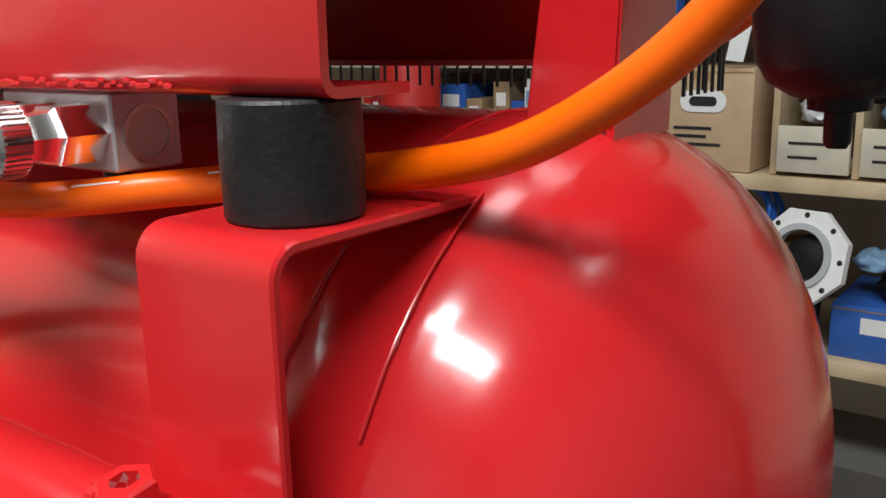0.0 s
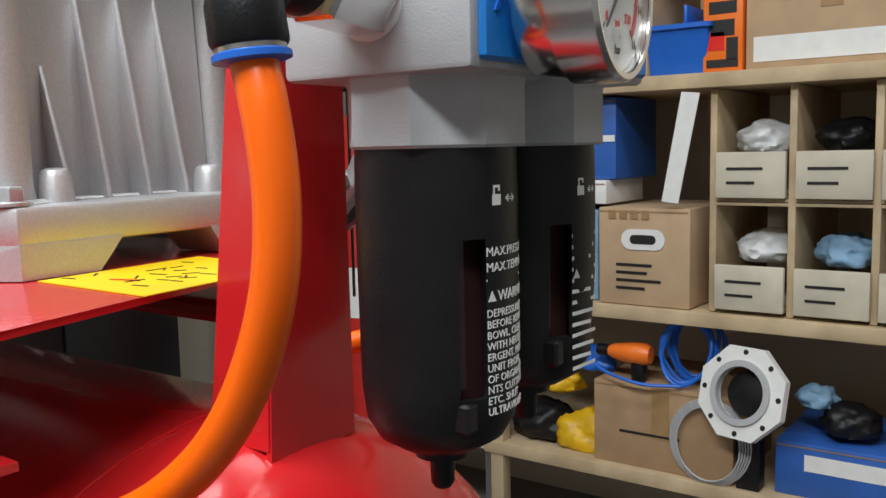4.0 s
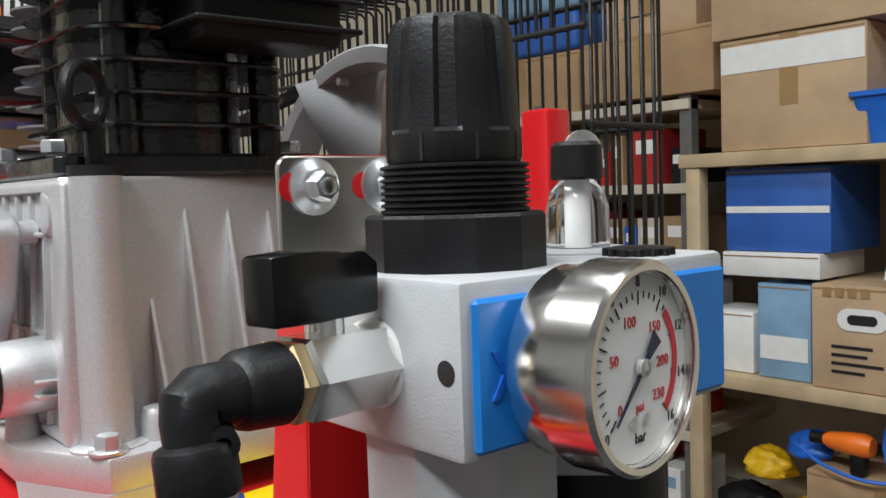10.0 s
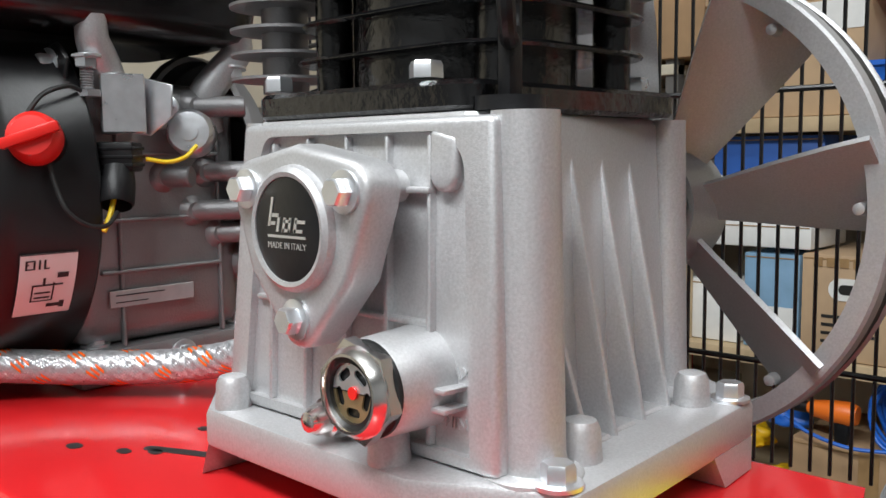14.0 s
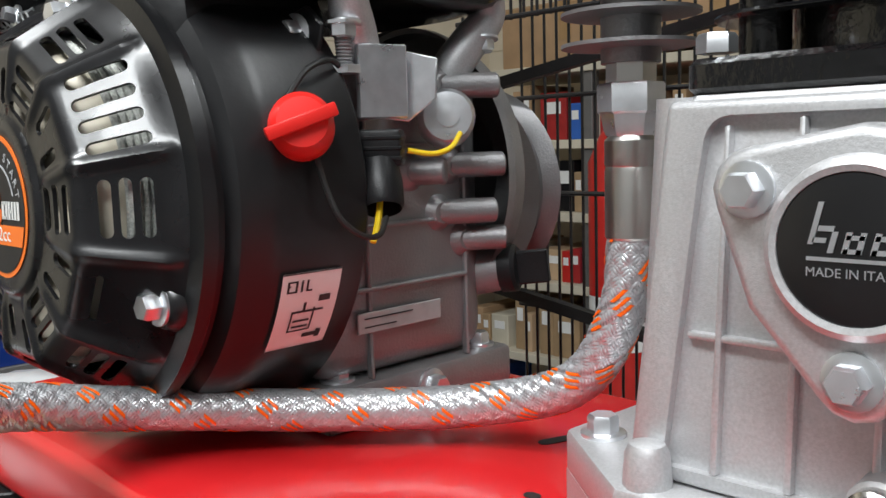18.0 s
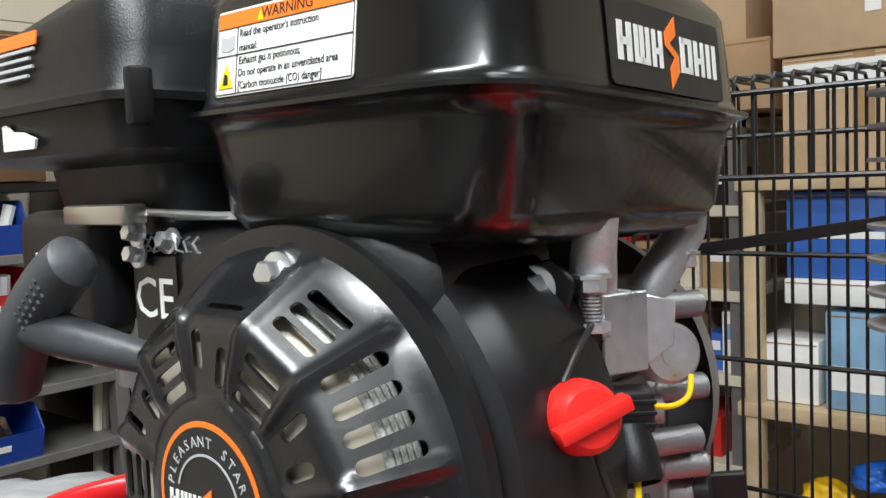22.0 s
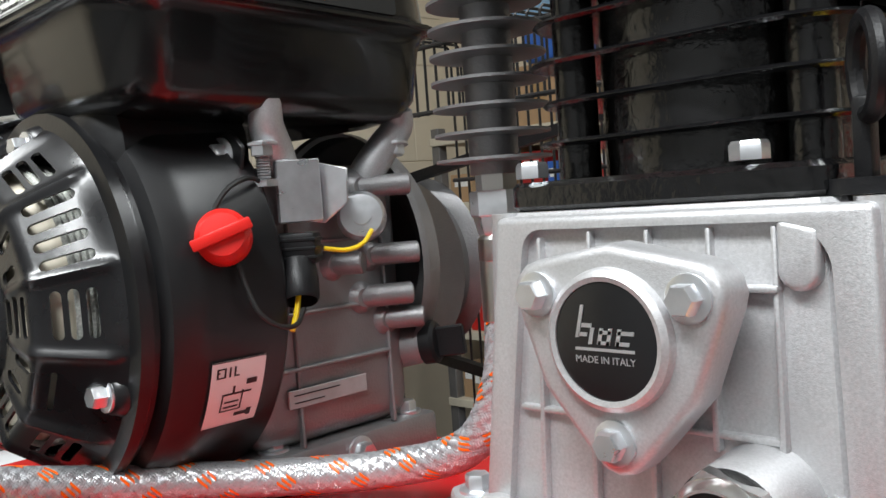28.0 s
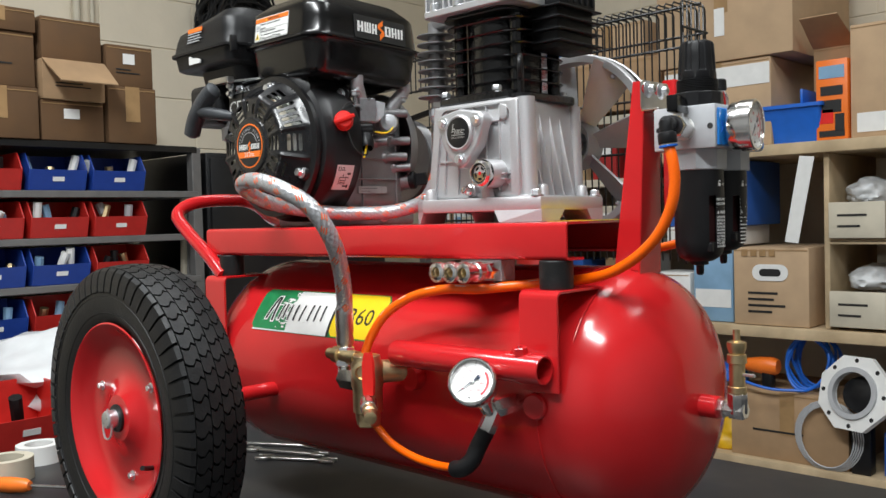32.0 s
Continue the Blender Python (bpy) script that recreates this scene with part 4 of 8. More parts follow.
# ---- wheel ----
def wheel(c, y0, y1, R):
    cx, cz = c
    t = thing("wheel", (cx, (y0 + y1) / 2, cz - R), "pneumatic wheel with a black lugged tyre and red steel rim", "wheel")
    w = y1 - y0
    ym = (y0 + y1) / 2
    prof = [(-w * 0.36, 0.118), (-w * 0.40, 0.122), (-w * 0.455, 0.135), (-w * 0.5, 0.155), (-w * 0.495, 0.166), (-w * 0.47, R - 0.030), (-w * 0.40, R - 0.0125), (-w * 0.2, R - 0.0105), (0, R - 0.0095), (w * 0.2, R - 0.0105), (w * 0.40, R - 0.0125), (w * 0.47, R - 0.030), (w * 0.5, 0.155), (w * 0.40, 0.122), (w * 0.3, 0.118), (-w * 0.36, 0.118)]
    tyre = part("tyre", lathe((cx, ym, cz), (0, 1, 0), prof, 96, caps=False), RUBBER, t, "dusty black rubber tyre with a block tread")
    # tread: interlocking blocks over crown and shoulders, parted by narrow grooves
    def over(s_, q, lift):
        """A place on the tyre: turns round it, from one shoulder (-1) to the other (1)."""
        b = abs(q)
        rad = R - 0.0075 - (0.003 * (b / 0.62) ** 2 if b < 0.62 else 0.003 + 0.030 * ((b - 0.62) / 0.38) ** 1.55)
        yy = math.copysign(w * (0.40 * min(b / 0.62, 1) + 0.085 * max(0, (b - 0.62) / 0.38) ** 0.6), q)
        out = 0.0 if b < 0.62 else min(1, (b - 0.62) / 0.2) * 0.75
        a = 2 * math.pi * s_
        rr = rad + lift * (1 - 0.7 * out)
        return (cx + rr * math.sin(a), ym + yy + math.copysign(lift * out, q), cz + rr * math.cos(a))
    n = 58
    verts, faces = [], []
    edges = (-1.0, -0.60, -0.24, 0.06, 0.36, 0.62, 1.0)
    for k in range(n):
        for c in range(6):
            q0, q1 = edges[c] + 0.012, edges[c + 1] - 0.012
            outer = c in (0, 5)
            shift = (0.0, 0.30, -0.12, 0.22, -0.08, 0.25)[c]
            zig = 0.0 if outer else 0.17
            nq = 5
            lo, hi = [], []
            for j in range(nq):
                q = q0 + (q1 - q0) * j / (nq - 1)
                z = zig * (1 if j in (1, 2) else -1 if j == 3 else 0)
                lo.append(((k + shift + z + 0.06) / n, q))
                hi.append(((k + 1 + shift + z - (0.10 if outer else 0.06)) / n, q))
            base = len(verts)
            for s_, q in lo + hi:
                verts.append(over(s_, q, 0.0))
            for s_, q in lo + hi:
                mid = (k + 0.5 + shift) / n
                verts.append(over(s_ + (mid - s_) * 0.04, q, 0.0042 if not outer else 0.0036))
            t0 = base + 2 * nq
            for j in range(nq - 1):
                faces.append((t0 + j, t0 + j + 1, t0 + nq + j + 1, t0 + nq + j))
                faces.append((base + j, base + j + 1, t0 + j + 1, t0 + j))
                faces.append((base + nq + j, base + nq + j + 1, t0 + nq + j + 1, t0 + nq + j))
            for j in (0, nq - 1):
                faces.append((base + j, base + nq + j, t0 + nq + j, t0 + j))
    me = bpy.data.meshes.new("blocks")
    me.from_pydata(verts, [], faces)
    tr = B()
    tr.from_mesh(me)
    bpy.data.meshes.remove(me)
    tagged(part("tread", tr, RUBBER, tyre, angle=25), kind="stuff")
    for r in (0.139, 0.161):
        part("sidewall_ring", lathe((cx, ym, cz), (0, 1, 0), [(-w * 0.5 - 0.0005 + abs(r - 0.155) * 0.28, r - 0.0012), (-w * 0.5 - 0.002 + abs(r - 0.155) * 0.28, r), (-w * 0.5 - 0.0005 + abs(r - 0.155) * 0.28, r + 0.0012)], 96, caps=False), RUBBER, tyre)
    prof = [(-w * 0.44, 0.122), (-w * 0.45, 0.126), (-w * 0.46, 0.124), (-w * 0.43, 0.119), (-w * 0.34, 0.113), (-w * 0.24, 0.104), (-w * 0.2, 0.09), (-w * 0.19, 0.062), (-w * 0.22, 0.05), (-w * 0.30, 0.036), (-w * 0.36, 0.030), (-w * 0.37, 0.017), (-w * 0.37, 0.0)]
    rim = part("rim", lathe((cx, ym, cz), (0, 1, 0), prof, 64, caps=False), RED, t, "red painted pressed steel rim")
    part("axle_end", lathe((cx, ym - w * 0.36, cz), (0, -1, 0), [(0, 0.012), (0.016, 0.012), (0.018, 0.010), (0.0185, 0.0)], 24, caps=False), ZINC, rim)
    part("bearing_seal", lathe((cx, ym - w * 0.36, cz), (0, -1, 0), [(0, 0.018), (0.004, 0.018), (0.005, 0.0135)], 28), RUBBER, rim)
    pin = catmull([(cx - 0.008, ym - w * 0.36 - 0.010, cz + 0.012), (cx - 0.016, ym - w * 0.36 - 0.013, cz - 0.005), (cx - 0.008, ym - w * 0.36 - 0.015, cz - 0.024), (cx + 0.007, ym - w * 0.36 - 0.015, cz - 0.022), (cx + 0.010, ym - w * 0.36 - 0.013, cz - 0.004)], 6)
    part("linchpin", sweep(pin, 0.0014, 8), ZINC, rim, "looped zinc linchpin")
    for a in (35, 155, 275):
        q = (cx + 0.078 * math.cos(radians(a)), ym - w * 0.195, cz + 0.078 * math.sin(radians(a)))
        part("rim_bolt", bolt(q, (0, -1, 0), 0.0045, 0.006), ZINC, rim)
    q = Vector((cx + 0.062, ym - w * 0.21, cz - 0.058))
    part("tyre_valve", sweep([q, q + Vector((0.004, -0.010, 0.002)), q + Vector((0.012, -0.020, 0.006))], 0.0032, 10), RUBBER, rim)


wheel((-0.536, 0.1847), -0.270, -0.185, 0.2038)

# ---- pulling handle ----
t = thing("handle", (-0.70, 0.06, 0.35), "bent red tube pulling handle at the tank's end", "handle")
hp = catmull([(-0.672, -0.006, 0.352), (-0.72, -0.004, 0.385), (-0.79, 0.0, 0.425), (-0.829, 0.006, 0.452), (-0.832, 0.03, 0.470), (-0.822, 0.07, 0.477), (-0.806, 0.125, 0.476), (-0.782, 0.142, 0.464), (-0.745, 0.142, 0.444), (-0.70, 0.138, 0.432)], 8)
part("tube", sweep(hp, 0.011, 18), RED, t)


# ---- mounting plate ----
def mounting_plate():
    t = thing("mounting_plate", (-0.36, 0.2, 0.384), "red painted folded steel plate on rubber buffers", "mounting plate")
    Y1, Z0, Z1, th, r = 0.262, 0.384, 0.427, 0.003, 0.006

    def arc(cy, cz, rr, a0, a1, n=4):
        return [(cy + rr * math.cos(radians(a0 + (a1 - a0) * k / n)), cz + rr * math.sin(radians(a0 + (a1 - a0) * k / n))) for k in range(n + 1)]
    o = [(0.034, Z0)] + arc(r, Z0 + r, r, 270, 180) + arc(r, Z1 - r, r, 180, 90) + arc(Y1 - r, Z1 - r, r, 90, 0) + arc(Y1 - r, Z0 + r, r, 0, -90) + [(Y1 - 0.034, Z0)]
    q = r - th
    i = [(Y1 - 0.034, Z0 + th)] + arc(Y1 - r, Z0 + r, q, -90, 0) + arc(Y1 - r, Z1 - r, q, 0, 90) + arc(r, Z1 - r, q, 90, 180) + arc(r, Z0 + r, q, 180, 270) + [(0.034, Z0 + th)]
    sheet = prism(o + i, SIDE @ Matrix.Translation((0, 0, -0.728)), 0.728)
    for v in sheet.verts:
        if v.co.x > -0.1:  # the end is cut back behind the post
            v.co.x -= max(0.0, v.co.y - 0.12) * 0.5
    part("folded_sheet", sheet, RED, t)
    # slots and holes, dark openings with a rim
    sl = Matrix.Translation((0, 0, 0.42705))
    for x, y, L, W, a in ((-0.095, 0.052, 0.030, 0.006, 28), (-0.330, 0.086, 0.055, 0.0065, 24), (-0.36, 0.112, 0.008, 0.006, 0), (-0.345, 0.075, 0.009, 0.006, 0), (-0.358, 0.065, 0.009, 0.006, 0), (-0.385, 0.052, 0.010, 0.007, 0), (-0.075, 0.030, 0.009, 0.006, 0), (-0.110, 0.062, 0.010, 0.006, 0), (-0.085, 0.215, 0.010, 0.006, 0), (-0.395, 0.175, 0.022, 0.007, 70)):
        m = sl @ Matrix.Translation((x, y, 0)) @ Matrix.Rotation(radians(a), 4, "Z")
        part("slot", prism(rrect(-L / 2, L / 2, -W / 2, W / 2, W * 0.49), m, 0.0003), INK, t)
    rng = random.Random(9)
    for k in range(34):
        w = B()
        bmesh.ops.create_icosphere(w, subdivisions=1, radius=rng.uniform(0.0010, 0.0018), matrix=Matrix.Translation((-0.165 + 0.0032 * k, 0.0002, 0.3868 + rng.uniform(-0.0006, 0.0012))) @ Matrix.Diagonal((1.6, 0.6, 0.8, 1)))
        part("weld_bead", w, RED, t)
    st = part("warning_sticker", prism([(-0.103, 0.102), (-0.024, 0.100), (-0.036, 0.188), (-0.112, 0.196)], Matrix.Translation((0, 0, 0.4272)), 0.0004), YELLOW, t, "yellow warning sticker with black marks")
    rng = random.Random(3)
    for k in range(26):
        x, y = rng.uniform(-0.098, -0.045), rng.uniform(0.112, 0.182)
        m = Matrix.Translation((x, y, 0.4277)) @ Matrix.Rotation(rng.choice((0.15, 0.2, 1.6, 2.4, 0.9)), 4, "Z")
        part("sticker_mark", quad(-rng.uniform(0.002, 0.006), 0.004, -0.0005, 0.0005, m, 0.0002), INK, st)
    m = Matrix.Translation((-0.068, 0.122, 0.4278)) @ Matrix.Rotation(0.3, 4, "Z")
    part("sticker_mark", quad(-0.008, 0.006, -0.001, 0.001, m, 0.0002), RED_BRIGHT, st)


mounting_plate()

# ---- coupler manifold below the plate ----
t = thing("air_manifold", (-0.15, 0.02, 0.355), "aluminium air manifold block with three quick couplers", "manifold")
part("block", box(-0.165, -0.100, 0.008, 0.034, 0.358, 0.3835, 0.0008, 1), ALU, t)
part("end_plug", lathe((-0.100, 0.021, 0.370), (1, 0, 0), [(-0.001, 0.0095), (0.0008, 0.0095), (0.0008, 0.008), (-0.006, 0.0075), (-0.006, 0)], 24, caps=False), STEEL, t)
part("side_plug", lathe((-0.165, 0.021, 0.371), (-1, 0, 0), [(0, 0.008), (0.014, 0.008), (0.015, 0.007)], 6), BLACK_PLASTIC, t)
part("grub_screw", cyl((-0.112, 0.016, 0.358), (-0.112, 0.016, 0.3535), 0.0045, 16, w=0.0006), BLACK_PAINT, t)
for k in range(3):
    x = -0.1535 + 0.0212 * k
    c = part("quick_coupler", lathe((x, 0.008, 0.371), (0, -1, 0), [(0, 0.0098), (0.002, 0.0104), (0.015, 0.0104), (0.017, 0.0085), (0.025, 0.0075)], 6), CHROME, t, "nickel plated quick coupler")
    part("sleeve", lathe((x, -0.017, 0.371), (0, -1, 0), [(0, 0.007), (0.001, 0.0108), (0.010, 0.0112), (0.012, 0.0095), (0.020, 0.0095), (0.022, 0.0112), (0.030, 0.0108), (0.031, 0.0095), (0.032, 0.0068), (0.027, 0.0060), (0.018, 0.0055), (0.018, 0)], 32, caps=False), CHROME, c)
    kn = B()
    for j in range(36):
        a = 2 * math.pi * j / 36
        for s0 in (-0.0185, -0.040):
            q = box(-0.0004, 0.0004, s0 - 0.008, s0, 0.0108, 0.0117)
            bmesh.ops.transform(q, matrix=Matrix.Translation((x, 0, 0.371)) @ Matrix.Rotation(a, 4, "Y"), verts=q.verts)
            join(kn, q)
    tagged(part("knurling", kn, CHROME, c), kind="stuff")
    part("bore", lathe((x, -0.0445, 0.371), (0, 1, 0), [(0, 0.0055), (0.003, 0.004), (0.008, 0.0038), (0.008, 0)], 20, caps=False), BRASS, c)


# ---- compressor pump ----
PX, PY = -0.222, 0.172


def pump():
    t = thing("compressor_pump", (PX, PY, 0.427), "belt-driven compressor pump with silver crankcase and black finned cylinder", "air compressor pump")
    foot = [(-0.343, 0.113), (-0.293, 0.073), (-0.163, 0.071), (-0.107, 0.097), (-0.114, 0.246), (-0.150, 0.272), (-0.300, 0.274), (-0.336, 0.250)]
    base = prism(foot, Matrix.Translation((0, 0, 0.4415)), 0.0185, 0.003, 2)
    base_p = part("base", base, ALU, t, "cast aluminium base with arched feet", angle=30)
    for poly in ([(-0.163, 0.0715), (-0.107, 0.0975), (-0.109, 0.150), (-0.163, 0.150)], [(-0.1125, 0.205), (-0.1145, 0.2455), (-0.150, 0.2715), (-0.160, 0.205)], [(-0.343, 0.1135), (-0.293, 0.0735), (-0.290, 0.12), (-0.338, 0.17)], [(-0.336, 0.22), (-0.29, 0.22), (-0.300, 0.2735), (-0.336, 0.250)]):
        mx, my = sum(p[0] for p in poly) / 4, sum(p[1] for p in poly) / 4
        low = [(p[0] if abs(p[0] - PX) > 0.1 else mx + (p[0] - mx) * 0.72, p[1] if not 0.12 < p[1] < 0.225 else my + (p[1] - my) * 0.6) for p in poly]
        part("foot", loft([[(x, y, 0.4275) for x, y in low], [(x, y, 0.443) for x, y in poly]]), ALU, base_p)
    # crankcase: a box that narrows upwards and towards its back
    def ring(z, x0, x1, x2, y0, y1, c=0.006):
        return [(x, y, z) for x, y in ((x0 + c, y0), (x1 - c, y0), (x1, y0 + c), (x2, y1 - c), (x2 - c, y1), (x0 + c, y1), (x0, y1 - c), (x0, y0 + c))]
    case = loft([ring(0.459, -0.298, -0.143, -0.156, 0.0915, 0.247), ring(0.466, -0.297, -0.144, -0.1565, 0.0915, 0.247), ring(0.585, -0.284, -0.149, -0.163, 0.0965, 0.246), ring(0.5878, -0.2825, -0.1505, -0.1645, 0.098, 0.2445)])
    cs = part("crankcase", case, ALU, t, "cast aluminium crankcase")
    # the face leans back a little: places on it are given across and up
    lean = plane_at((0, 0.0915, 0.459), (1, 0, 0), (0, 0.005, 0.126))

    def face(poly, proud, w=0.0012, deep=0.004, seg=2):
        return prism([(x, z - 0.459) for x, z in poly], lean @ Matrix.Translation((0, 0, -deep)), proud + deep, w, seg)
    outer = [(-0.2975, 0.4605), (-0.1335, 0.4605), (-0.1385, 0.5862), (-0.2848, 0.5862)]
    arc = [(-0.1675 + 0.0165 * math.sin(radians(a)), 0.5645 + 0.0165 * math.cos(radians(a))) for a in range(0, 91, 10)]
    arc_l = [(-0.2625 - 0.0085 * math.sin(radians(a)), 0.5725 + 0.0085 * math.cos(radians(a))) for a in range(80, -1, -20)]
    inner = [(-0.2835, 0.466), (-0.2730, 0.560)] + arc_l + arc + [(-0.1465, 0.466)]
    part("front_frame", cut_away(face(outer, 0.0040, 0.0030, 0.010, 3), prism([(x, z - 0.459) for x, z in inner], lean @ Matrix.Translation((0, 0, -0.010)), 0.03)), ALU, cs, angle=40)
    for x, z0, z1 in ((-0.2635, 0.466, 0.578), (-0.2400, 0.466, 0.580), (-0.2155, 0.466, 0.580), (-0.1920, 0.505, 0.580), (-0.1695, 0.466, 0.580)):
        k = 0.04 * (x + 0.21)
        part("front_rib", face([(x - 0.0014 + k, z0), (x + 0.0014 + k, z0), (x + 0.0010, z1), (x - 0.0010, z1)], 0.0034, 0.0009), ALU, cs)
    part("front_rib", face([(-0.276, 0.5095), (-0.168, 0.5095), (-0.168, 0.5120), (-0.276, 0.5120)], 0.0030, 0.0009), ALU, cs)
    part("front_rib", face([(-0.186, 0.5585), (-0.168, 0.5585), (-0.168, 0.5610), (-0.186, 0.5610)], 0.0045, 0.0009), ALU, cs)
    bump = [(-0.1615 + 0.0068 * math.cos(radians(a)), 0.5660 + 0.0068 * math.sin(radians(a))) for a in range(180, 361, 15)]
    part("ejector_boss", face(bump + [(-0.1547, 0.579), (-0.1683, 0.582)], 0.0046, 0.0022, 0.004, 3), ALU, cs)
    part("small_boss", cyl((-0.1855, 0.094, 0.5612), (-0.1855, 0.071, 0.5605), 0.0062, 20, w=0.001), ALU, cs)
    for word, z in (("MAX", 0.4945), ("MIN", 0.4760)):
        part("cast_word", text_bm(word, 0.0062, 0.0004, m=lean @ Matrix.Translation((-0.1565, z - 0.459, 0.0006))), ALU, cs)
    for z in (0.4815, 0.4885):
        part("level_fin", face([(-0.1700, z), (-0.1520, z), (-0.1510, z + 0.0022), (-0.1700, z + 0.0022)], 0.0120, 0.0008), ALU, cs)
    # round corner column, and a slimmer one at the back
    for x, y, r, dx in ((-0.1375, 0.1085, 0.0122, 0.004), (-0.1640, 0.252, 0.0090, 0.004), (-0.286, 0.106, 0.009, -0.006)):
        part("column", loft([[(x + dx + r * 1.12 * math.cos(a), y - 0.002 + r * 1.12 * math.sin(a), 0.459) for a in (2 * math.pi * k / 28 for k in range(28))], [(x + dx * 0.9 + r * 1.03 * math.cos(a), y - 0.002 + r * 1.03 * math.sin(a), 0.468) for a in (2 * math.pi * k / 28 for k in range(28))], [(x + r * math.cos(a), y + r * math.sin(a), 0.5875) for a in (2 * math.pi * k / 28 for k in range(28))]]), ALU, cs)
    part("column_foot", lathe((-0.1335, 0.1065, 0.459), (0, 0, 1), [(0, 0.0190), (0.0015, 0.0188), (0.003, 0.0165)], 32), ALU, cs)
    # stiffening ribs on the sides, tapering out at the top
    for y in (0.138, 0.160, 0.186, 0.212):
        xs = -0.149 - 0.0165 * (y - 0.11) / 0.15
        zt = 0.532 if y == 0.138 else 0.574
        for sx, xb, xt, reach in ((1, xs + 0.006, xs - 0.001, 0.017), (-1, -0.2975, -0.2865, 0.015)):
            rib = prism([(xb - 0.006 * sx, 0.4585), (xb + reach * sx, 0.4585), (xb + (reach - 0.001) * sx, 0.463), (xt + 0.0005 * sx, zt), (xt - 0.006 * sx, zt)], Matrix.Translation((0, y + 0.0013, 0)) @ Matrix(((1, 0, 0, 0), (0, 0, -1, 0), (0, 1, 0, 0), (0, 0, 0, 1))), 0.0027, 0.0009, 2)
            part("rib", rib, ALU, cs)
        part("rib_foot", box(xs + 0.003, xs + 0.020, y + 0.001, y + 0.019, 0.4585, 0.4615, 0.001, 1), ALU, cs)
    # lugs on the base
    for x, y, h in ((-0.286, 0.083, 0.016), (-0.180, 0.0805, 0.016), (-0.1275, 0.128, 0.017), (-0.1325, 0.222, 0.016)):
        part("lug", lathe((x, y, 0.459), (0, 0, 1), [(0, 0.0085), (h - 0.004, 0.0075), (h - 0.001, 0.006), (h, 0.003)], 18), ALU, base_p)
    for x, y in ((-0.1175, 0.1005), (-0.122, 0.238), (-0.326, 0.115), (-0.325, 0.245)):
        part("base_bolt", bolt((x, y, 0.460), (0, 0, 1), 0.0062, 0.0085), ZINC, base_p, "zinc plated hex bolt")
    # three-cornered cover with the round badge
    cx, cz = -0.2135, 0.5455
    tri = []
    for px, pz in ((-0.243, 0.560), (-0.184, 0.560), (-0.214, 0.511)):
        d = Vector((px - cx, pz - 0.5437)).normalized()
        a0 = math.atan2(d.y, d.x)
        tri.append([(px + 0.0118 * math.cos(a0 + radians(s)), pz + 0.0118 * math.sin(a0 + radians(s))) for s in (-56, -28, 0, 28, 56)])
    poly = []
    for k in (1, 0, 2):
        poly += tri[k]
    # bulging sides between the corners
    smooth = []
    for k, p in enumerate(poly):
        smooth.append(p)
        if k % 5 == 4:
            q = poly[(k + 1) % len(poly)]
            mx, mz = (p[0] + q[0]) / 2, (p[1] + q[1]) / 2
            d = Vector((mx - cx, mz - 0.5437))
            d = d.normalized() * (d.length + 0.0055)
            smooth.append((cx + d.x, 0.5437 + d.y))
    cov = prism(smooth, FRONT @ Matrix.Translation((0, 0, 0.0655)), 0.018, 0.0035, 3)
    cover = part("crank_cover", cov, ALU, t, "three-cornered cast cover with a round black badge")
    part("badge_ring", lathe((cx, 0.0665, cz), (0, -1, 0), [(0, 0.0245), (0.004, 0.0235), (0.0055, 0.0215), (0.005, 0.0198), (0.003, 0.0195)], 48, caps=False), ALU, cover)
    badge = part("badge", lathe((cx, 0.0655, cz), (0, -1, 0), [(0, 0.0197), (0.0035, 0.0197), (0.0038, 0.019), (0.0038, 0)], 48, caps=False), BLACK_PAINT, cover, "glossy black round badge with silver print")
    pm = plane_at((cx, 0.0617, cz), (1, 0, 0), (0, 0, 1))
    mk = B()
    for x, y, w, h in ((-0.0115, 0.003, 0.0014, 0.011), (-0.0098, 0.0065, 0.004, 0.0014), (-0.0105, 0.0035, 0.0035, 0.0013), (-0.006, 0.001, 0.0015, 0.0055), (-0.0025, 0.001, 0.0015, 0.0055), (0.001, 0.001, 0.0015, 0.0055), (-0.0022, 0.0045, 0.0045, 0.0012), (-0.0022, 0.001, 0.0045, 0.0012), (0.0045, 0.001, 0.0015, 0.0055), (0.0048, 0.0045, 0.006, 0.0013), (0.0048, 0.001, 0.005, 0.0013)):
        q = quad(x, x + w, y - 0.002, y + h - 0.002, Matrix.Identity(4), 0.0003)
        for v in q.verts:
            v.co.x += 0.25 * v.co.y
        bmesh.ops.transform(q, matrix=pm, verts=q.verts)
        join(mk, q)
    quad(-0.0115, 0.0115, -0.0032, -0.0022, pm, bm=mk)
    text_bm("MADE IN ITALY", 0.0034, 0.0001, bm=mk, m=pm @ Matrix.Translation((0, -0.0062, 0.0002)))
    part("badge_print", mk, ZINC, badge)
    for p in ((-0.243, 0.560), (-0.184, 0.560), (-0.214, 0.511)):
        part("cover_bolt", bolt((p[0], 0.0655, p[1]), (0, -1, 0), 0.0055, 0.007), ZINC, cover)
    # oil sight glass
    sx, sz = -0.1755, 0.4905
    sg = part("oil_sight_glass", lathe((sx, 0.098, sz), (0, -1, 0), [(0, 0.0200), (0.010, 0.0192), (0.029, 0.0182), (0.031, 0.0170)], 44), ALU, t, "cast boss with a chromed oil sight glass")
    part("gasket", lathe((sx, 0.0672, sz), (0, -1, 0), [(0, 0.0178), (0.0018, 0.0178)], 36), RUBBER, sg)
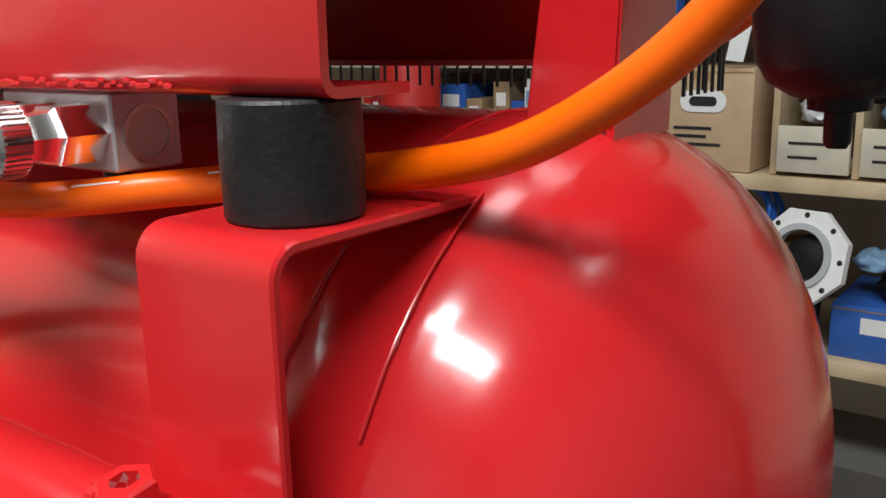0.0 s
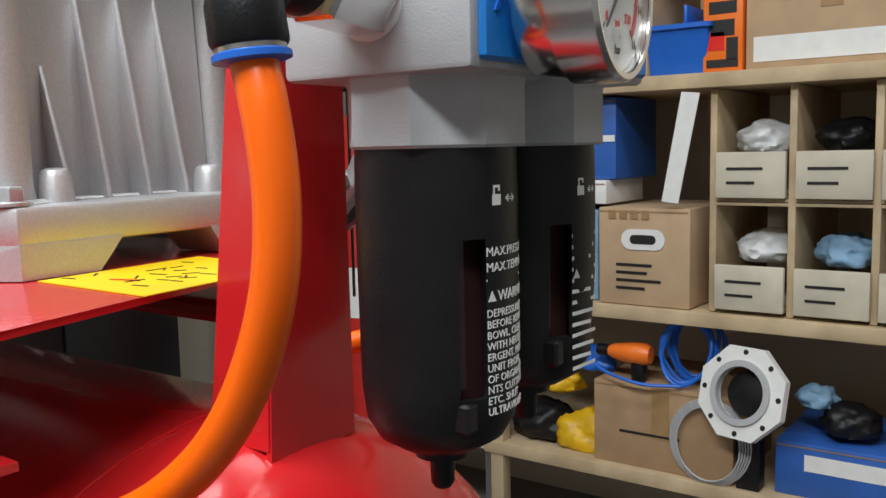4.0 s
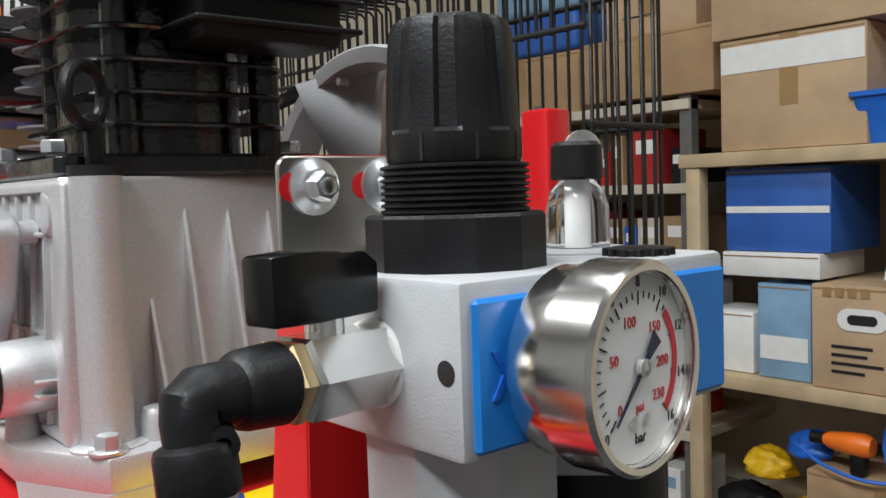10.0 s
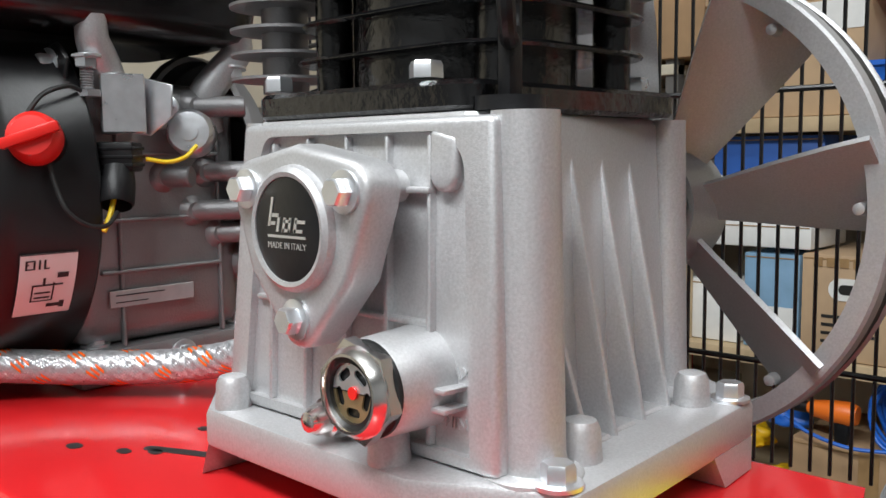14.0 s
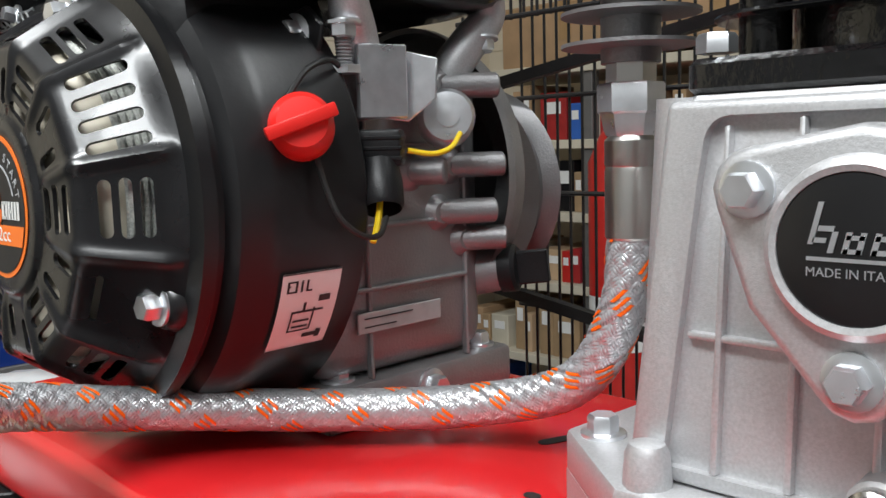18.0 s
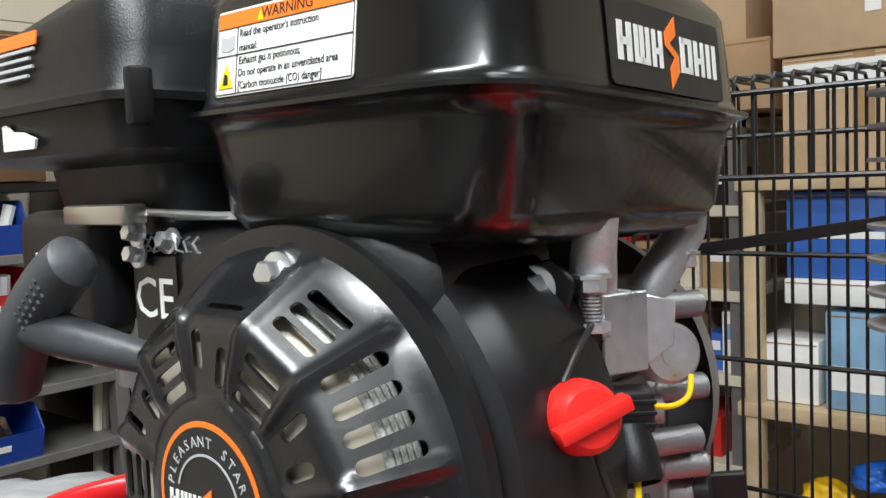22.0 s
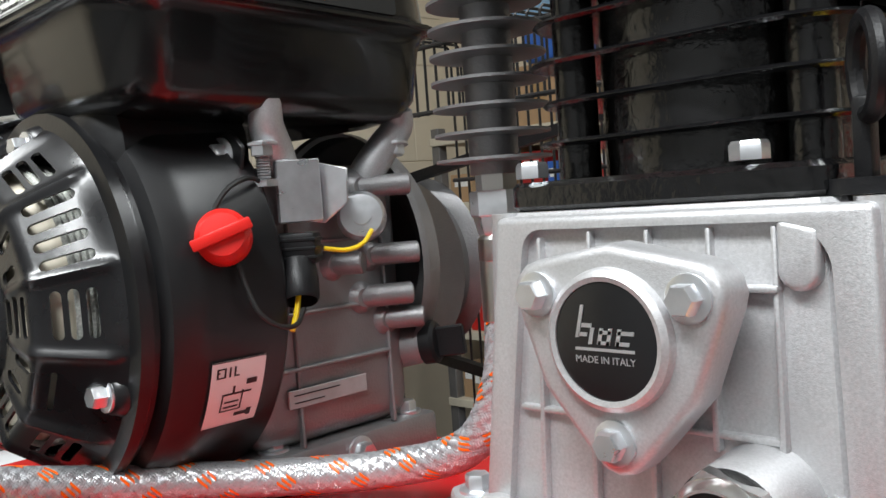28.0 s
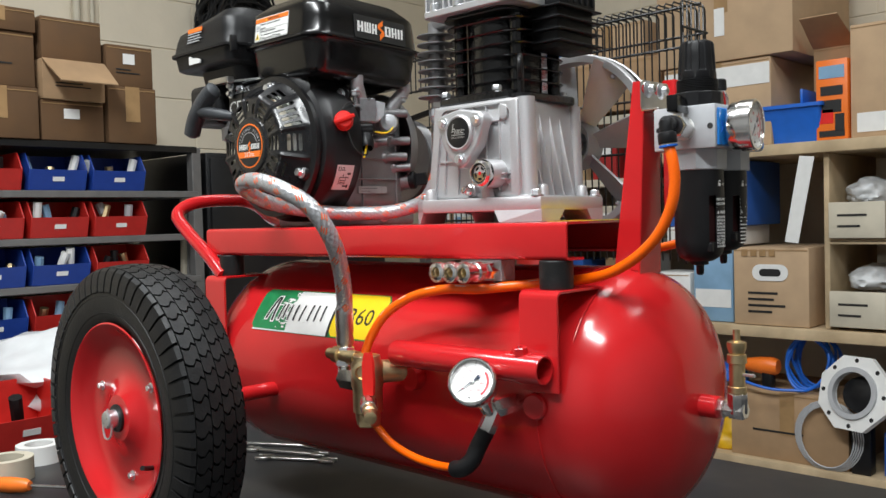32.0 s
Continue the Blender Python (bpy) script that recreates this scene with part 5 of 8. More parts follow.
    hexa = cut_away(lathe((sx, 0.0656, sz), (0, -1, 0), [(0, 0.0192), (0.0052, 0.0192)], 6, phase=0.25), lathe((sx, 0.075, sz), (0, -1, 0), [(0, 0.0128), (0.02, 0.0128)], 40))
    part("sight_nut", hexa, CHROME, sg, "chromed hexagonal sight glass nut", angle=20)
    part("nut_face", lathe((sx, 0.0612, sz), (0, -1, 0), [(0, 0.0170), (0.0012, 0.0166), (0.0034, 0.0150), (0.0046, 0.0142), (0.0046, 0.0132), (0.0030, 0.0126), (0, 0.0124)], 48, caps=False), CHROME, sg)
    part("seal", lathe((sx, 0.0622, sz), (0, -1, 0), [(0, 0.0128), (0.0036, 0.0128), (0.0040, 0.0108), (0, 0.0104)], 40, caps=False), RUBBER, sg)
    part("glass_back", lathe((sx, 0.0618, sz), (0, -1, 0), [(0, 0.0108), (0.0005, 0.0108)], 32), INK, sg)
    eye = B()
    for k in range(5):
        a = radians(90 + 36 + 72 * k)
        c = Vector((sx + 0.0072 * math.cos(a), 0.0600, sz + 0.0072 * math.sin(a)))
        capsule(c, (-math.sin(a), 0, math.cos(a)), (0, -1, 0), 0.0070, 0.0034, 0.006, eye)
    for lo, hi, mm, nm, tx in ((0, 180, ZINC, "reflector", ""), (180, 360, BRASS, "oil_level", "golden oil in the sight glass")):
        half = prism([(0.0104 * math.cos(radians(a)), 0.0104 * math.sin(radians(a)) - (0.0003 if lo else -0.0003)) for a in range(lo, hi + 1, 10)], FRONT @ Matrix.Translation((sx, sz, 0.0596)), 0.0008)
        part(nm, cut_away(half, eye.copy()), mm, sg, tx)
    eye.free()
    part("level_dot", lathe((sx + 0.0005, 0.0594, sz), (0, -1, 0), [(0, 0.0023), (0.0006, 0.0023)], 20), RED_BRIGHT, sg)
    part("drain_boss", lathe((-0.2125, 0.094, 0.4705), (0, -1, 0), [(0, 0.0098), (0.012, 0.0092), (0.013, 0.008)], 24), ALU, t)
    part("drain_plug", lathe((-0.2125, 0.0810, 0.4705), (0, -1, 0), [(0, 0.0078), (0.004, 0.0078), (0.005, 0.0066), (0.009, 0.0060), (0.013, 0.0040), (0.0145, 0.0)], 24, caps=False), CHROME, t, "chromed acorn drain nut")
    # black cylinder
    fl = prism(rrect(-0.283, -0.1535, 0.0965, 0.2465, 0.010), Matrix.Translation((0, 0, 0.588)), 0.0115, 0.002, 1)
    cylinder = part("cylinder", cyl((PX, PY, 0.599), (PX, PY, 0.703), 0.051, 64), BLACK_IRON, t, "black enamelled finned cast cylinder")
    part("flange", fl, BLACK_IRON, cylinder)
    for k in range(6):
        z = 0.6135 + 0.0165 * k
        g = 0.004 * math.sin(2.1 * k)
        part("fin", prism(rrect(PX - 0.070 + g * 0.5, PX + 0.069, PY - 0.0575 + g * 0.4, PY + 0.062, 0.030), Matrix.Translation((0, 0, z)), 0.0026, 0.0012, 1), BLACK_IRON, cylinder)
    for x, y in ((PX - 0.050, PY - 0.036), (PX + 0.050, PY - 0.036), (PX - 0.046, PY + 0.050), (PX + 0.046, PY + 0.050)):
        part("stud_tube", cyl((x, y, 0.599), (x, y, 0.715), 0.0088, 22), BLACK_IRON, cylinder)
    for x, y in ((-0.273, 0.104), (-0.181, 0.104), (-0.172, 0.236), (-0.275, 0.238)):
        part("flange_bolt", bolt((x, y, 0.5995), (0, 0, 1), 0.0066, 0.008, washer=False), ZINC, cylinder)
    for k, z in enumerate((0.705, 0.709)):
        part("gasket", prism(rrect(PX - 0.062 + 0.004 * k, PX + 0.062 - 0.004 * k, PY - 0.068, PY + 0.068, 0.02), Matrix.Translation((0, 0, z)), 0.0022), BLACK_PAINT, cylinder)
    # oil filler with a pull ring
    ring = part("dipstick_ring", cyl((-0.147, 0.112, 0.588), (-0.147, 0.112, 0.593), 0.013, 24), BLACK_PLASTIC, t)
    part("ring_stem", box(-0.150, -0.144, 0.108, 0.116, 0.592, 0.618, 0.0015), BLACK_PLASTIC, ring)
    pts = [(-0.144 - 0.0075 * math.cos(a), 0.108 + 0.0112 * math.cos(a), 0.6265 + 0.0145 * math.sin(a)) for a in (2 * math.pi * k / 24 for k in range(25))]
    part("ring_loop", sweep(pts, 0.0033, 10), BLACK_PLASTIC, ring)
    # aluminium head with upright cooling fins
    hd = prism(rrect(-0.302, -0.142, 0.092, 0.252, 0.006), Matrix.Translation((0, 0, 0.711)), 0.010, 0.0015, 1)
    head = part("cylinder_head", hd, ALU, t, "cast aluminium head with upright cooling fins")
    for k in range(9):
        x = -0.299 + 0.0145 * k
        y0 = 0.093 + (0.004 if k in (2, 6) else 0)
        part("cooling_fin", box(x, x + 0.0032, y0, 0.250, 0.720, 0.758 if k < 2 else 0.774, 0.001, 1), ALU, head)
    for x, y in ((-0.285, 0.099), (-0.241, 0.098), (-0.197, 0.098), (-0.213, 0.245)):
        part("head_bolt", lathe((x, y, 0.720), (0, 0, 1), [(0, 0.0072), (0.010, 0.0072), (0.012, 0.005), (0.012, 0)], 16, caps=False), ZINC, head)
    # black intake filter beside the head
    fb = part("intake_filter", box(-0.168, -0.118, 0.160, 0.245, 0.712, 0.785, 0.004), BLACK_PLASTIC, t, "black plastic intake filter housing with ribs")
    for k in range(4):
        z = 0.662 + 0.0155 * k
        part("filter_rib", box(-0.172 + 0.001 * k, -0.112, 0.152, 0.250, z, z + 0.0028, 0.001, 1), BLACK_PLASTIC, fb)
    part("filter_core", box(-0.166, -0.122, 0.160, 0.243, 0.655, 0.714, 0.004), BLACK_PLASTIC, fb)
    for k in range(6):
        part("filter_rib", box(-0.171, -0.115, 0.163 + 0.014 * k, 0.166 + 0.014 * k, 0.716, 0.780, 0.001, 1), BLACK_PLASTIC, fb)
    # finned delivery pipe at the other side
    dp = part("delivery_pipe", cyl((-0.342, 0.160, 0.606), (-0.342, 0.160, 0.722), 0.0125, 24), ALU_DARK, t, "grey delivery pipe with round cooling discs")
    for k in range(8):
        part("cooling_disc", lathe((-0.342, 0.160, 0.612 + 0.0128 * k), (0, 0, 1), [(0, 0.012), (0.0007, 0.029), (0.0022, 0.029), (0.003, 0.012)], 36), ALU_DARK, dp)
    part("pipe_bridge", box(-0.345, -0.29, 0.148, 0.172, 0.712, 0.730, 0.004), ALU_DARK, dp)
    return t


pump()


# ---- fan flywheel ----
def flywheel():
    cx, cy, cz, R = -0.214, 0.332, 0.541, 0.1355
    t = thing("fan_flywheel", (cx, cy, cz), "cast aluminium flywheel with fan blades", "flywheel")
    part("rim", lathe((cx, cy, cz), (0, 1, 0), [(-0.016, R - 0.0125), (-0.016, R - 0.0022), (-0.0145, R - 0.0006), (-0.0062, R), (-0.0042, R - 0.0015), (-0.0015, R - 0.011), (0.0075, R - 0.011), (0.0100, R - 0.0015), (0.0115, R), (0.015, R - 0.0006), (0.016, R - 0.0125), (-0.016, R - 0.0125)], 96, caps=False), ALU, t)
    part("hub", lathe((cx, cy, cz), (0, 1, 0), [(0.004, 0.0), (0.004, 0.026), (-0.018, 0.030), (-0.022, 0.0315), (-0.022, 0.0350), (0.012, 0.038), (0.014, 0.0)], 48, caps=False), ALU, t)
    part("crank_shaft", lathe((cx, 0.244, cz), (0, 1, 0), [(0, 0.030), (0.012, 0.029), (0.014, 0.017), (0.070, 0.016), (0.096, 0.013)], 36), BLACK_PAINT, t, "black shaft end and bearing cover")
    part("shaft_nut", lathe((cx, cy - 0.008, cz), (0, 1, 0), [(0, 0.0185), (0.012, 0.0185)], 6), ZINC, t)
    for k in range(7):
        a = radians(6 + 360 / 7 * k)
        rad, tan = Vector((math.cos(a), 0, math.sin(a))), Vector((-math.sin(a), 0, math.cos(a)))
        rows = []
        for r, w, tw in ((0.026, 0.010, 30), (0.05, 0.016, 40), (0.085, 0.025, 44), (0.110, 0.031, 46), (R - 0.006, 0.034, 46)):
            d = tan * math.cos(radians(tw)) + Vector((0, 1, 0)) * -math.sin(radians(tw))
            n = rad.cross(d)
            c = Vector((cx, cy - 0.002, cz)) + rad * r
            rows.append([c - d * w - n * 0.0016, c + d * w - n * 0.0016, c + d * w + n * 0.0016, c - d * w + n * 0.0016])
        b = part("blade", loft(rows), ALU, t)
        for s in (-0.5, 0.55):
            p = Vector((cx, cy, cz)) + rad * (R - 0.018) + tan * 0.02 * s
            part("rivet", lathe(p + Vector((0, -0.014, 0)), (0, 1, 0), [(0, 0), (0.001, 0.003), (0.008, 0.0035)], 12, caps=False), ALU, b)
    belt = thing("drive_belt", (cx - 0.18, cy, cz), "black rubber V drive belt", "belt")
    pts = [(cx + (R - 0.0045) * math.cos(radians(a)), cy, cz + (R - 0.0045) * math.sin(radians(a))) for a in range(-102, 103, 6)]
    pts += [(-0.595 + 0.072 * math.cos(radians(a)), cy, cz + 0.072 * math.sin(radians(a))) for a in range(102, 259, 12)]
    pts.append(pts[0])
    rows = []
    for k, p in enumerate(pts):
        q, q0 = Vector(pts[(k + 1) % len(pts)]), Vector(pts[k - 1])
        if k == len(pts) - 1:
            q = Vector(pts[1])
        if k == 0:
            q0 = Vector(pts[-2])
        d = (q - q0).normalized()
        n = Vector((d.z, 0, -d.x))
        p = Vector(p)
        rows.append([p + n * 0.003 + Vector((0, -0.0032, 0)), p + n * 0.003 + Vector((0, 0.0090, 0)), p - n * 0.0045 + Vector((0, 0.0070, 0)), p - n * 0.0045 + Vector((0, -0.0012, 0))])
    part("belt", loft(rows, caps=False), RUBBER, belt)
    part("small_pulley", lathe((-0.595, cy, cz), (0, 1, 0), [(-0.012, 0.0), (-0.012, 0.074), (-0.004, 0.064), (0.004, 0.064), (0.012, 0.074), (0.012, 0.0)], 40, caps=False), ALU_DARK, belt)


flywheel()


# ---- wire belt guard ----
def belt_guard():
    t = thing("belt_guard", (-0.36, 0.43, 0.40), "black wire mesh belt guard", "belt guard")
    X0, X1, YB, YF, Z0, ZT, ZS = -0.64, -0.060, 0.445, 0.372, 0.36, 0.738, 0.668
    wire = None
    n = 46
    for k in range(n):
        x = X0 + (X1 - X0) * k / (n - 1)
        if wire is None:
            bm = sweep([(x, YB, Z0), (x, YB, ZT - 0.004), (x, YB - 0.004, ZT), (x, YF + 0.004, ZT), (x, YF, ZT - 0.004), (x, YF, ZS)], 0.0013, 6)
            wire = part("wire", bm, BLACK_PAINT, t)
            x_first = x
        else:
            w = new("wire", wire.data)
            w.parent = t
            w.location = (x - x_first, 0, 0)
    side = None
    for k in range(6):
        y = YF + 0.006 + (YB - YF - 0.012) * k / 5
        if side is None:
            side = part("wire", sweep([(X1, y, Z0), (X1, y, ZT + 0.003), (X1 - 0.006, y, ZT + 0.006)], 0.0013, 6), BLACK_PAINT, t)
            y_first = y
        else:
            w = new("wire", side.data)
            w.parent = t
            w.location = (0, y - y_first, 0)
    for y, z in ((YB - 0.003, 0.43), (YB - 0.003, 0.53), (YB - 0.003, 0.612), (YB - 0.003, 0.70), (YF - 0.003, ZS + 0.002), (YF - 0.003, ZT - 0.012), (YB - 0.02, ZT + 0.003)):
        part("cross_wire", sweep([(X0 - 0.004, y, z), (X1 + 0.004, y, z)], 0.002, 8), BLACK_PAINT, t)
    for z in (0.43, 0.53, 0.612, 0.70):
        part("cross_wire", sweep([(X1 + 0.003, YF, z), (X1 + 0.003, YB, z)], 0.002, 8), BLACK_PAINT, t)
    p = part("support_post", box(-0.062, -0.041, 0.318, 0.338, 0.428, 0.6185, 0.003), RED, t, "red square tube post")
    part("washer", lathe((-0.028, 0.3305, 0.592), (1, -0.2, 0), [(0, 0.0135), (0.0018, 0.0135), (0.0024, 0.012)], 28), ZINC, p)
    part("stud", cyl((-0.043, 0.3335, 0.592), (-0.024, 0.330, 0.592), 0.0028, 14), ZINC, p)
    part("nut", bolt((-0.0255, 0.330, 0.592), (1, -0.2, 0), 0.0056, 0.007), ZINC, p)


belt_guard()


# ---- petrol engine ----
EX, EZ = -0.568, 0.552


def recoil_cover():
    # distance along the axis, corner radius, how far it follows the twelve-sided outline
    rings = [(-0.0188, 0.0355, 0), (-0.0188, 0.0395, 0), (-0.0180, 0.0415, 0), (-0.0164, 0.0430, 0.2), (-0.0160, 0.0460, 1), (-0.0158, 0.0520, 1), (-0.0155, 0.0580, 1), (-0.0152, 0.0640, 1), (-0.0150, 0.0700, 1), (-0.0144, 0.0730, 1), (-0.0128, 0.0755, 1), (-0.0100, 0.0775, 1), (-0.0040, 0.0820, 1), (0.0020, 0.0865, 1), (0.0080, 0.0905, 1), (0.0130, 0.0940, 1), (0.0165, 0.0962, 0.9), (0.0195, 0.0980, 0.4), (0.0225, 0.0995, 0), (0.0250, 0.1020, 0), (0.0262, 0.1052, 0), (0.0275, 0.1062, 0), (0.0320, 0.1064, 0)]
    N = 360
    bm = B()

    def skin(inset):
        rows = []
        for i, (y, r, poly) in enumerate(rings):
            a, b = rings[max(i - 1, 0)], rings[min(i + 1, len(rings) - 1)]
            ny, nr = -(b[1] - a[1]), b[0] - a[0]       # outward normal of the profile
            q = math.hypot(ny, nr)
            ny, nr = ny / q, nr / q
            row = []
            for k in range(N):
                deg = 360 * k / N
                tang = deg % 60
                off = min(tang, 60 - tang)             # from the middle of a facet with slots along the rim
                half, d = (14, off) if off < 14 else (16, 30 - off)
                edge = abs(off - 14) * 0.01745 * r
                rr = r * (1 + poly * (math.cos(radians(half)) / math.cos(radians(d)) - 1))
                lift = 0.0021 * poly * math.exp(-(edge / 0.0031) ** 2) * min(1, max(0, (r - 0.044) / 0.008)) - inset
                a = radians(deg)
                rr += nr * lift
                row.append(bm.verts.new((EX + rr * math.cos(a), y + ny * lift, EZ + rr * math.sin(a))))
            rows.append(row)
        for p, q in zip(rows, rows[1:]):
            for k in range(N):
                bm.faces.new((p[k], p[(k + 1) % N], q[(k + 1) % N], q[k]))
        bm.faces.new(rows[0])
        return rows[-1]
    o, i = skin(0.0), skin(0.0018)
    for k in range(N):
        bm.faces.new((o[k], o[(k + 1) % N], i[(k + 1) % N], i[k]))
    cut = B()
    slope = Vector((0.0165 + 0.0100, 0.0940 - 0.0775, 0)).normalized()     # along the outer facet: axis, radius
    for k in range(6):
        for a0, kind in ((60 * k, 0), (60 * k + 30, 1)):
            a = radians(a0)
            rad, tan, ax = Vector((math.cos(a), 0, math.sin(a))), Vector((-math.sin(a), 0, math.cos(a))), Vector((0, 1, 0))
            c = Vector((EX, 0, EZ))
            fall = ax * slope.x + rad * slope.y
            out = rad * slope.x - ax * slope.y
            if kind == 0:
                for r, L in ((0.0478, 0.0190), (0.0563, 0.0215), (0.0648, 0.0215)):
                    capsule(c + rad * r - ax * 0.0155, tan, -ax, L, 0.0054, 0.010, cut)
                for s_, L in ((0.0065, 0.0245), (0.0150, 0.0255), (0.0235, 0.0255)):
                    capsule(c + rad * 0.0755 - ax * 0.0100 + fall * s_, tan, out, L, 0.0056, 0.011, cut)
            else:
                for j in (-1, 1):
                    m = Matrix.Rotation(radians(-7.5 * j), 3, "Y")
                    capsule(c + m @ (rad * (0.0585 + 0.003 * j)) - ax * 0.0155, m @ rad, -ax, 0.0165, 0.0060, 0.010, cut)
                if k % 2 == 0:
                    for j in (-1.5, -0.5, 0.5, 1.5):
                        capsule(c + rad * 0.0752 - ax * 0.0100 + fall * 0.0150 + tan * 0.0112 * j, fall + tan * 0.055 * j, out, 0.0275, 0.0062, 0.012, cut)
                else:
                    capsule(c + rad * 0.0752 - ax * 0.0100 + fall * 0.0045, tan, out, 0.0240, 0.0030, 0.010, cut)
    return cut_away(bm, cut)


def engine():
    t = thing("petrol_engine", (EX, 0.15, 0.427), "black and grey single-cylinder petrol engine with recoil starter", "engine")
    # recoil starter cover: a twelve-sided pressed dome, ridges between its facets, slots cut through the sheet
    cov = part("recoil_cover", recoil_cover(), BLACK_SHEET, t, "black pressed steel recoil cover with cooling slots", angle=42)
    part("starter_reel", lathe((EX, -0.0100, EZ), (0, 1, 0), [(0, 0.0), (0, 0.064), (0.003, 0.067), (0.010, 0.0715), (0.017, 0.0755), (0.034, 0.0755), (0.034, 0)], 48, caps=False), CARD_REEL, t, "pale starter reel behind the slots")
    for x, y, z in ((-0.489, 0.0165, 0.5085), (-0.561, 0.0165, 0.6405), (-0.645, 0.0165, 0.506)):
        part("cover_bolt", bolt((x, y, z), (0.05, -1, 0.03), 0.0064, 0.0095), ZINC, cov)
        part("bolt_tab", lathe((x, y + 0.010, z), (0, -1, 0), [(0, 0.0135), (0.005, 0.0125), (0.009, 0.0108), (0.010, 0.0098), (0.0098, 0.0)], 28, caps=False), BLACK_SHEET, cov)
    for k in range(5):
        part("rope_turn", sweep([(EX + (0.0775 + 0.0006 * math.sin(5 * a)) * math.cos(a), 0.0075 + 0.0036 * k, EZ + 0.0775 * math.sin(a)) for a in (2 * math.pi * j / 60 for j in range(61))], 0.0021, 8), ROPE, t)
    # round label
    pm = plane_at((EX, -0.0190, EZ), (1, 0, 0), (0, 0, 1))
    lab = part("cover_label", prism([(0.0335 * math.cos(a), 0.0335 * math.sin(a)) for a in (2 * math.pi * k / 48 for k in range(48))], pm, 0.0003), ORANGE_INK, t, "round orange and black engine label")
    disc = [(0.0312 * math.cos(a), 0.0312 * math.sin(a)) for a in (2 * math.pi * k / 48 for k in range(48))]
    part("label_field", prism(disc, pm @ Matrix.Translation((0, 0, 0.0004)), 0.0002), INK, lab)
    band = [(-0.0298, -0.0085), (-0.0255, -0.0178), (0.0255, -0.0178), (0.0298, -0.0085)]
    part("label_band", prism(band[::-1], pm @ Matrix.Translation((0, 0, 0.0007)), 0.0002), ORANGE_INK, lab)
    part("label_words", text_bm("212cc", 0.0095, 0.0001, m=pm @ Matrix.Translation((0.0, -0.0130, 0.0010)) @ Matrix.Diagonal((1.15, 1, 1, 1))), WHITE, lab)
    arc = B()
    word = "PLEASANT START"
    for k, ch in enumerate(word):
        a = radians(166 - 152 * k / (len(word) - 1))
        if ch != " ":
            text_bm(ch, 0.0062, 0.0001, bm=arc, m=pm @ Matrix.Translation((0.0252 * math.cos(a), 0.0252 * math.sin(a), 0.0008)) @ Matrix.Rotation(a - math.pi / 2, 4, "Z"))
    for k in range(24):
        a0, a1 = radians(165 - 150 * k / 24), radians(165 - 150 * (k + 1) / 24)
        prism([(r * math.cos(a), r * math.sin(a)) for r, a in ((0.0195, a0), (0.0205, a0), (0.0205, a1), (0.0195, a1))][::-1], pm @ Matrix.Translation((0, 0, 0.0008)), 0.0002, bm=arc)
    part("label_words", arc, GREY_BODY, lab)
    brand_mark(pm @ Matrix.Translation((0, -0.0015, 0.0009)), 0.052, 0.0098, lab)
    # fan shroud: a pressed black drum with steps
    part("fan_shroud", lathe((EX, 0, EZ), (0, 1, 0), [(0.022, 0.098), (0.024, 0.108), (0.030, 0.1085), (0.032, 0.1045), (0.036, 0.1045), (0.040, 0.111), (0.052, 0.1155), (0.058, 0.1165), (0.104, 0.1175), (0.106, 0.116), (0.106, 0.05)], 96, caps=False), BLACK_PAINT, t, "black pressed steel fan shroud")
    # upper cowl towards the fuel tank
    def cring(y, s, zt):
        pts = rrect(-0.680 + s, -0.492 - s, 0.575, zt, 0.028, 5)
        return [(x, y, z) for x, z in pts]
    part("cowl", loft([cring(0.026, 0.022, 0.645), cring(0.030, 0.008, 0.655), cring(0.040, 0.0, 0.662), cring(0.115, 0.0, 0.662)]), BLACK_PAINT, t)
    cm = plane_at((-0.668, 0.0255, 0.6225), (1, 0, 0), (0, 0, 1))
    part("plate_mark", quad(-0.018, 0.020, -0.022, 0.022, cm, 0.001), BLACK_PAINT, t)
    part("mark_words", text_bm("CE", 0.029, 0.0002, m=cm @ Matrix.Translation((0, 0, 0.0012))), WHITE, t)
    part("shroud_tab", prism([(-0.012, -0.012), (0.010, -0.016), (0.016, 0.006), (0.006, 0.016), (-0.008, 0.012)], plane_at((-0.485, 0.097, 0.626), (1, 0.15, 0), (0, 0, 1)), 0.003, 0.001, 1), BLACK_PAINT, t)
    # aluminium crankcase: a rounded body behind the shroud, a round side cover with bolted bosses
    cc = part("crankcase", box(-0.655, -0.486, 0.100, 0.226, 0.452, 0.622, 0.016, 4), ALU_DARK, t, "die-cast grey aluminium crankcase")
    part("side_cover", lathe((-0.556, 0.222, 0.556), (0, 1, 0), [(0, 0.092), (0.006, 0.092), (0.008, 0.089), (0.020, 0.087), (0.026, 0.080), (0.034, 0.052), (0.048, 0.044), (0.050, 0.0)], 56, caps=False), ALU_DARK, cc)
    for y, z, L in ((0.190, 0.607, 0.030), (0.196, 0.5625, 0.028), (0.186, 0.5365, 0.030), (0.165, 0.560, 0.012), (0.205, 0.520, 0.020)):
        bs = part("boss", cyl((-0.488, y, z), (-0.470, y + L, z), 0.0072, 18, w=0.001), ALU_DARK, cc)
        part("boss_root", lathe((-0.492, y, z), (1, 0, 0), [(0, 0.0125), (0.006, 0.0105), (0.010, 0.006)], 20), ALU_DARK, cc)
        part("boss_hole", lathe((-0.4895, y - 0.002, z), (0.6, -0.8, 0), [(0.004, 0.0045), (0.0055, 0.0045)], 14), INK, cc)
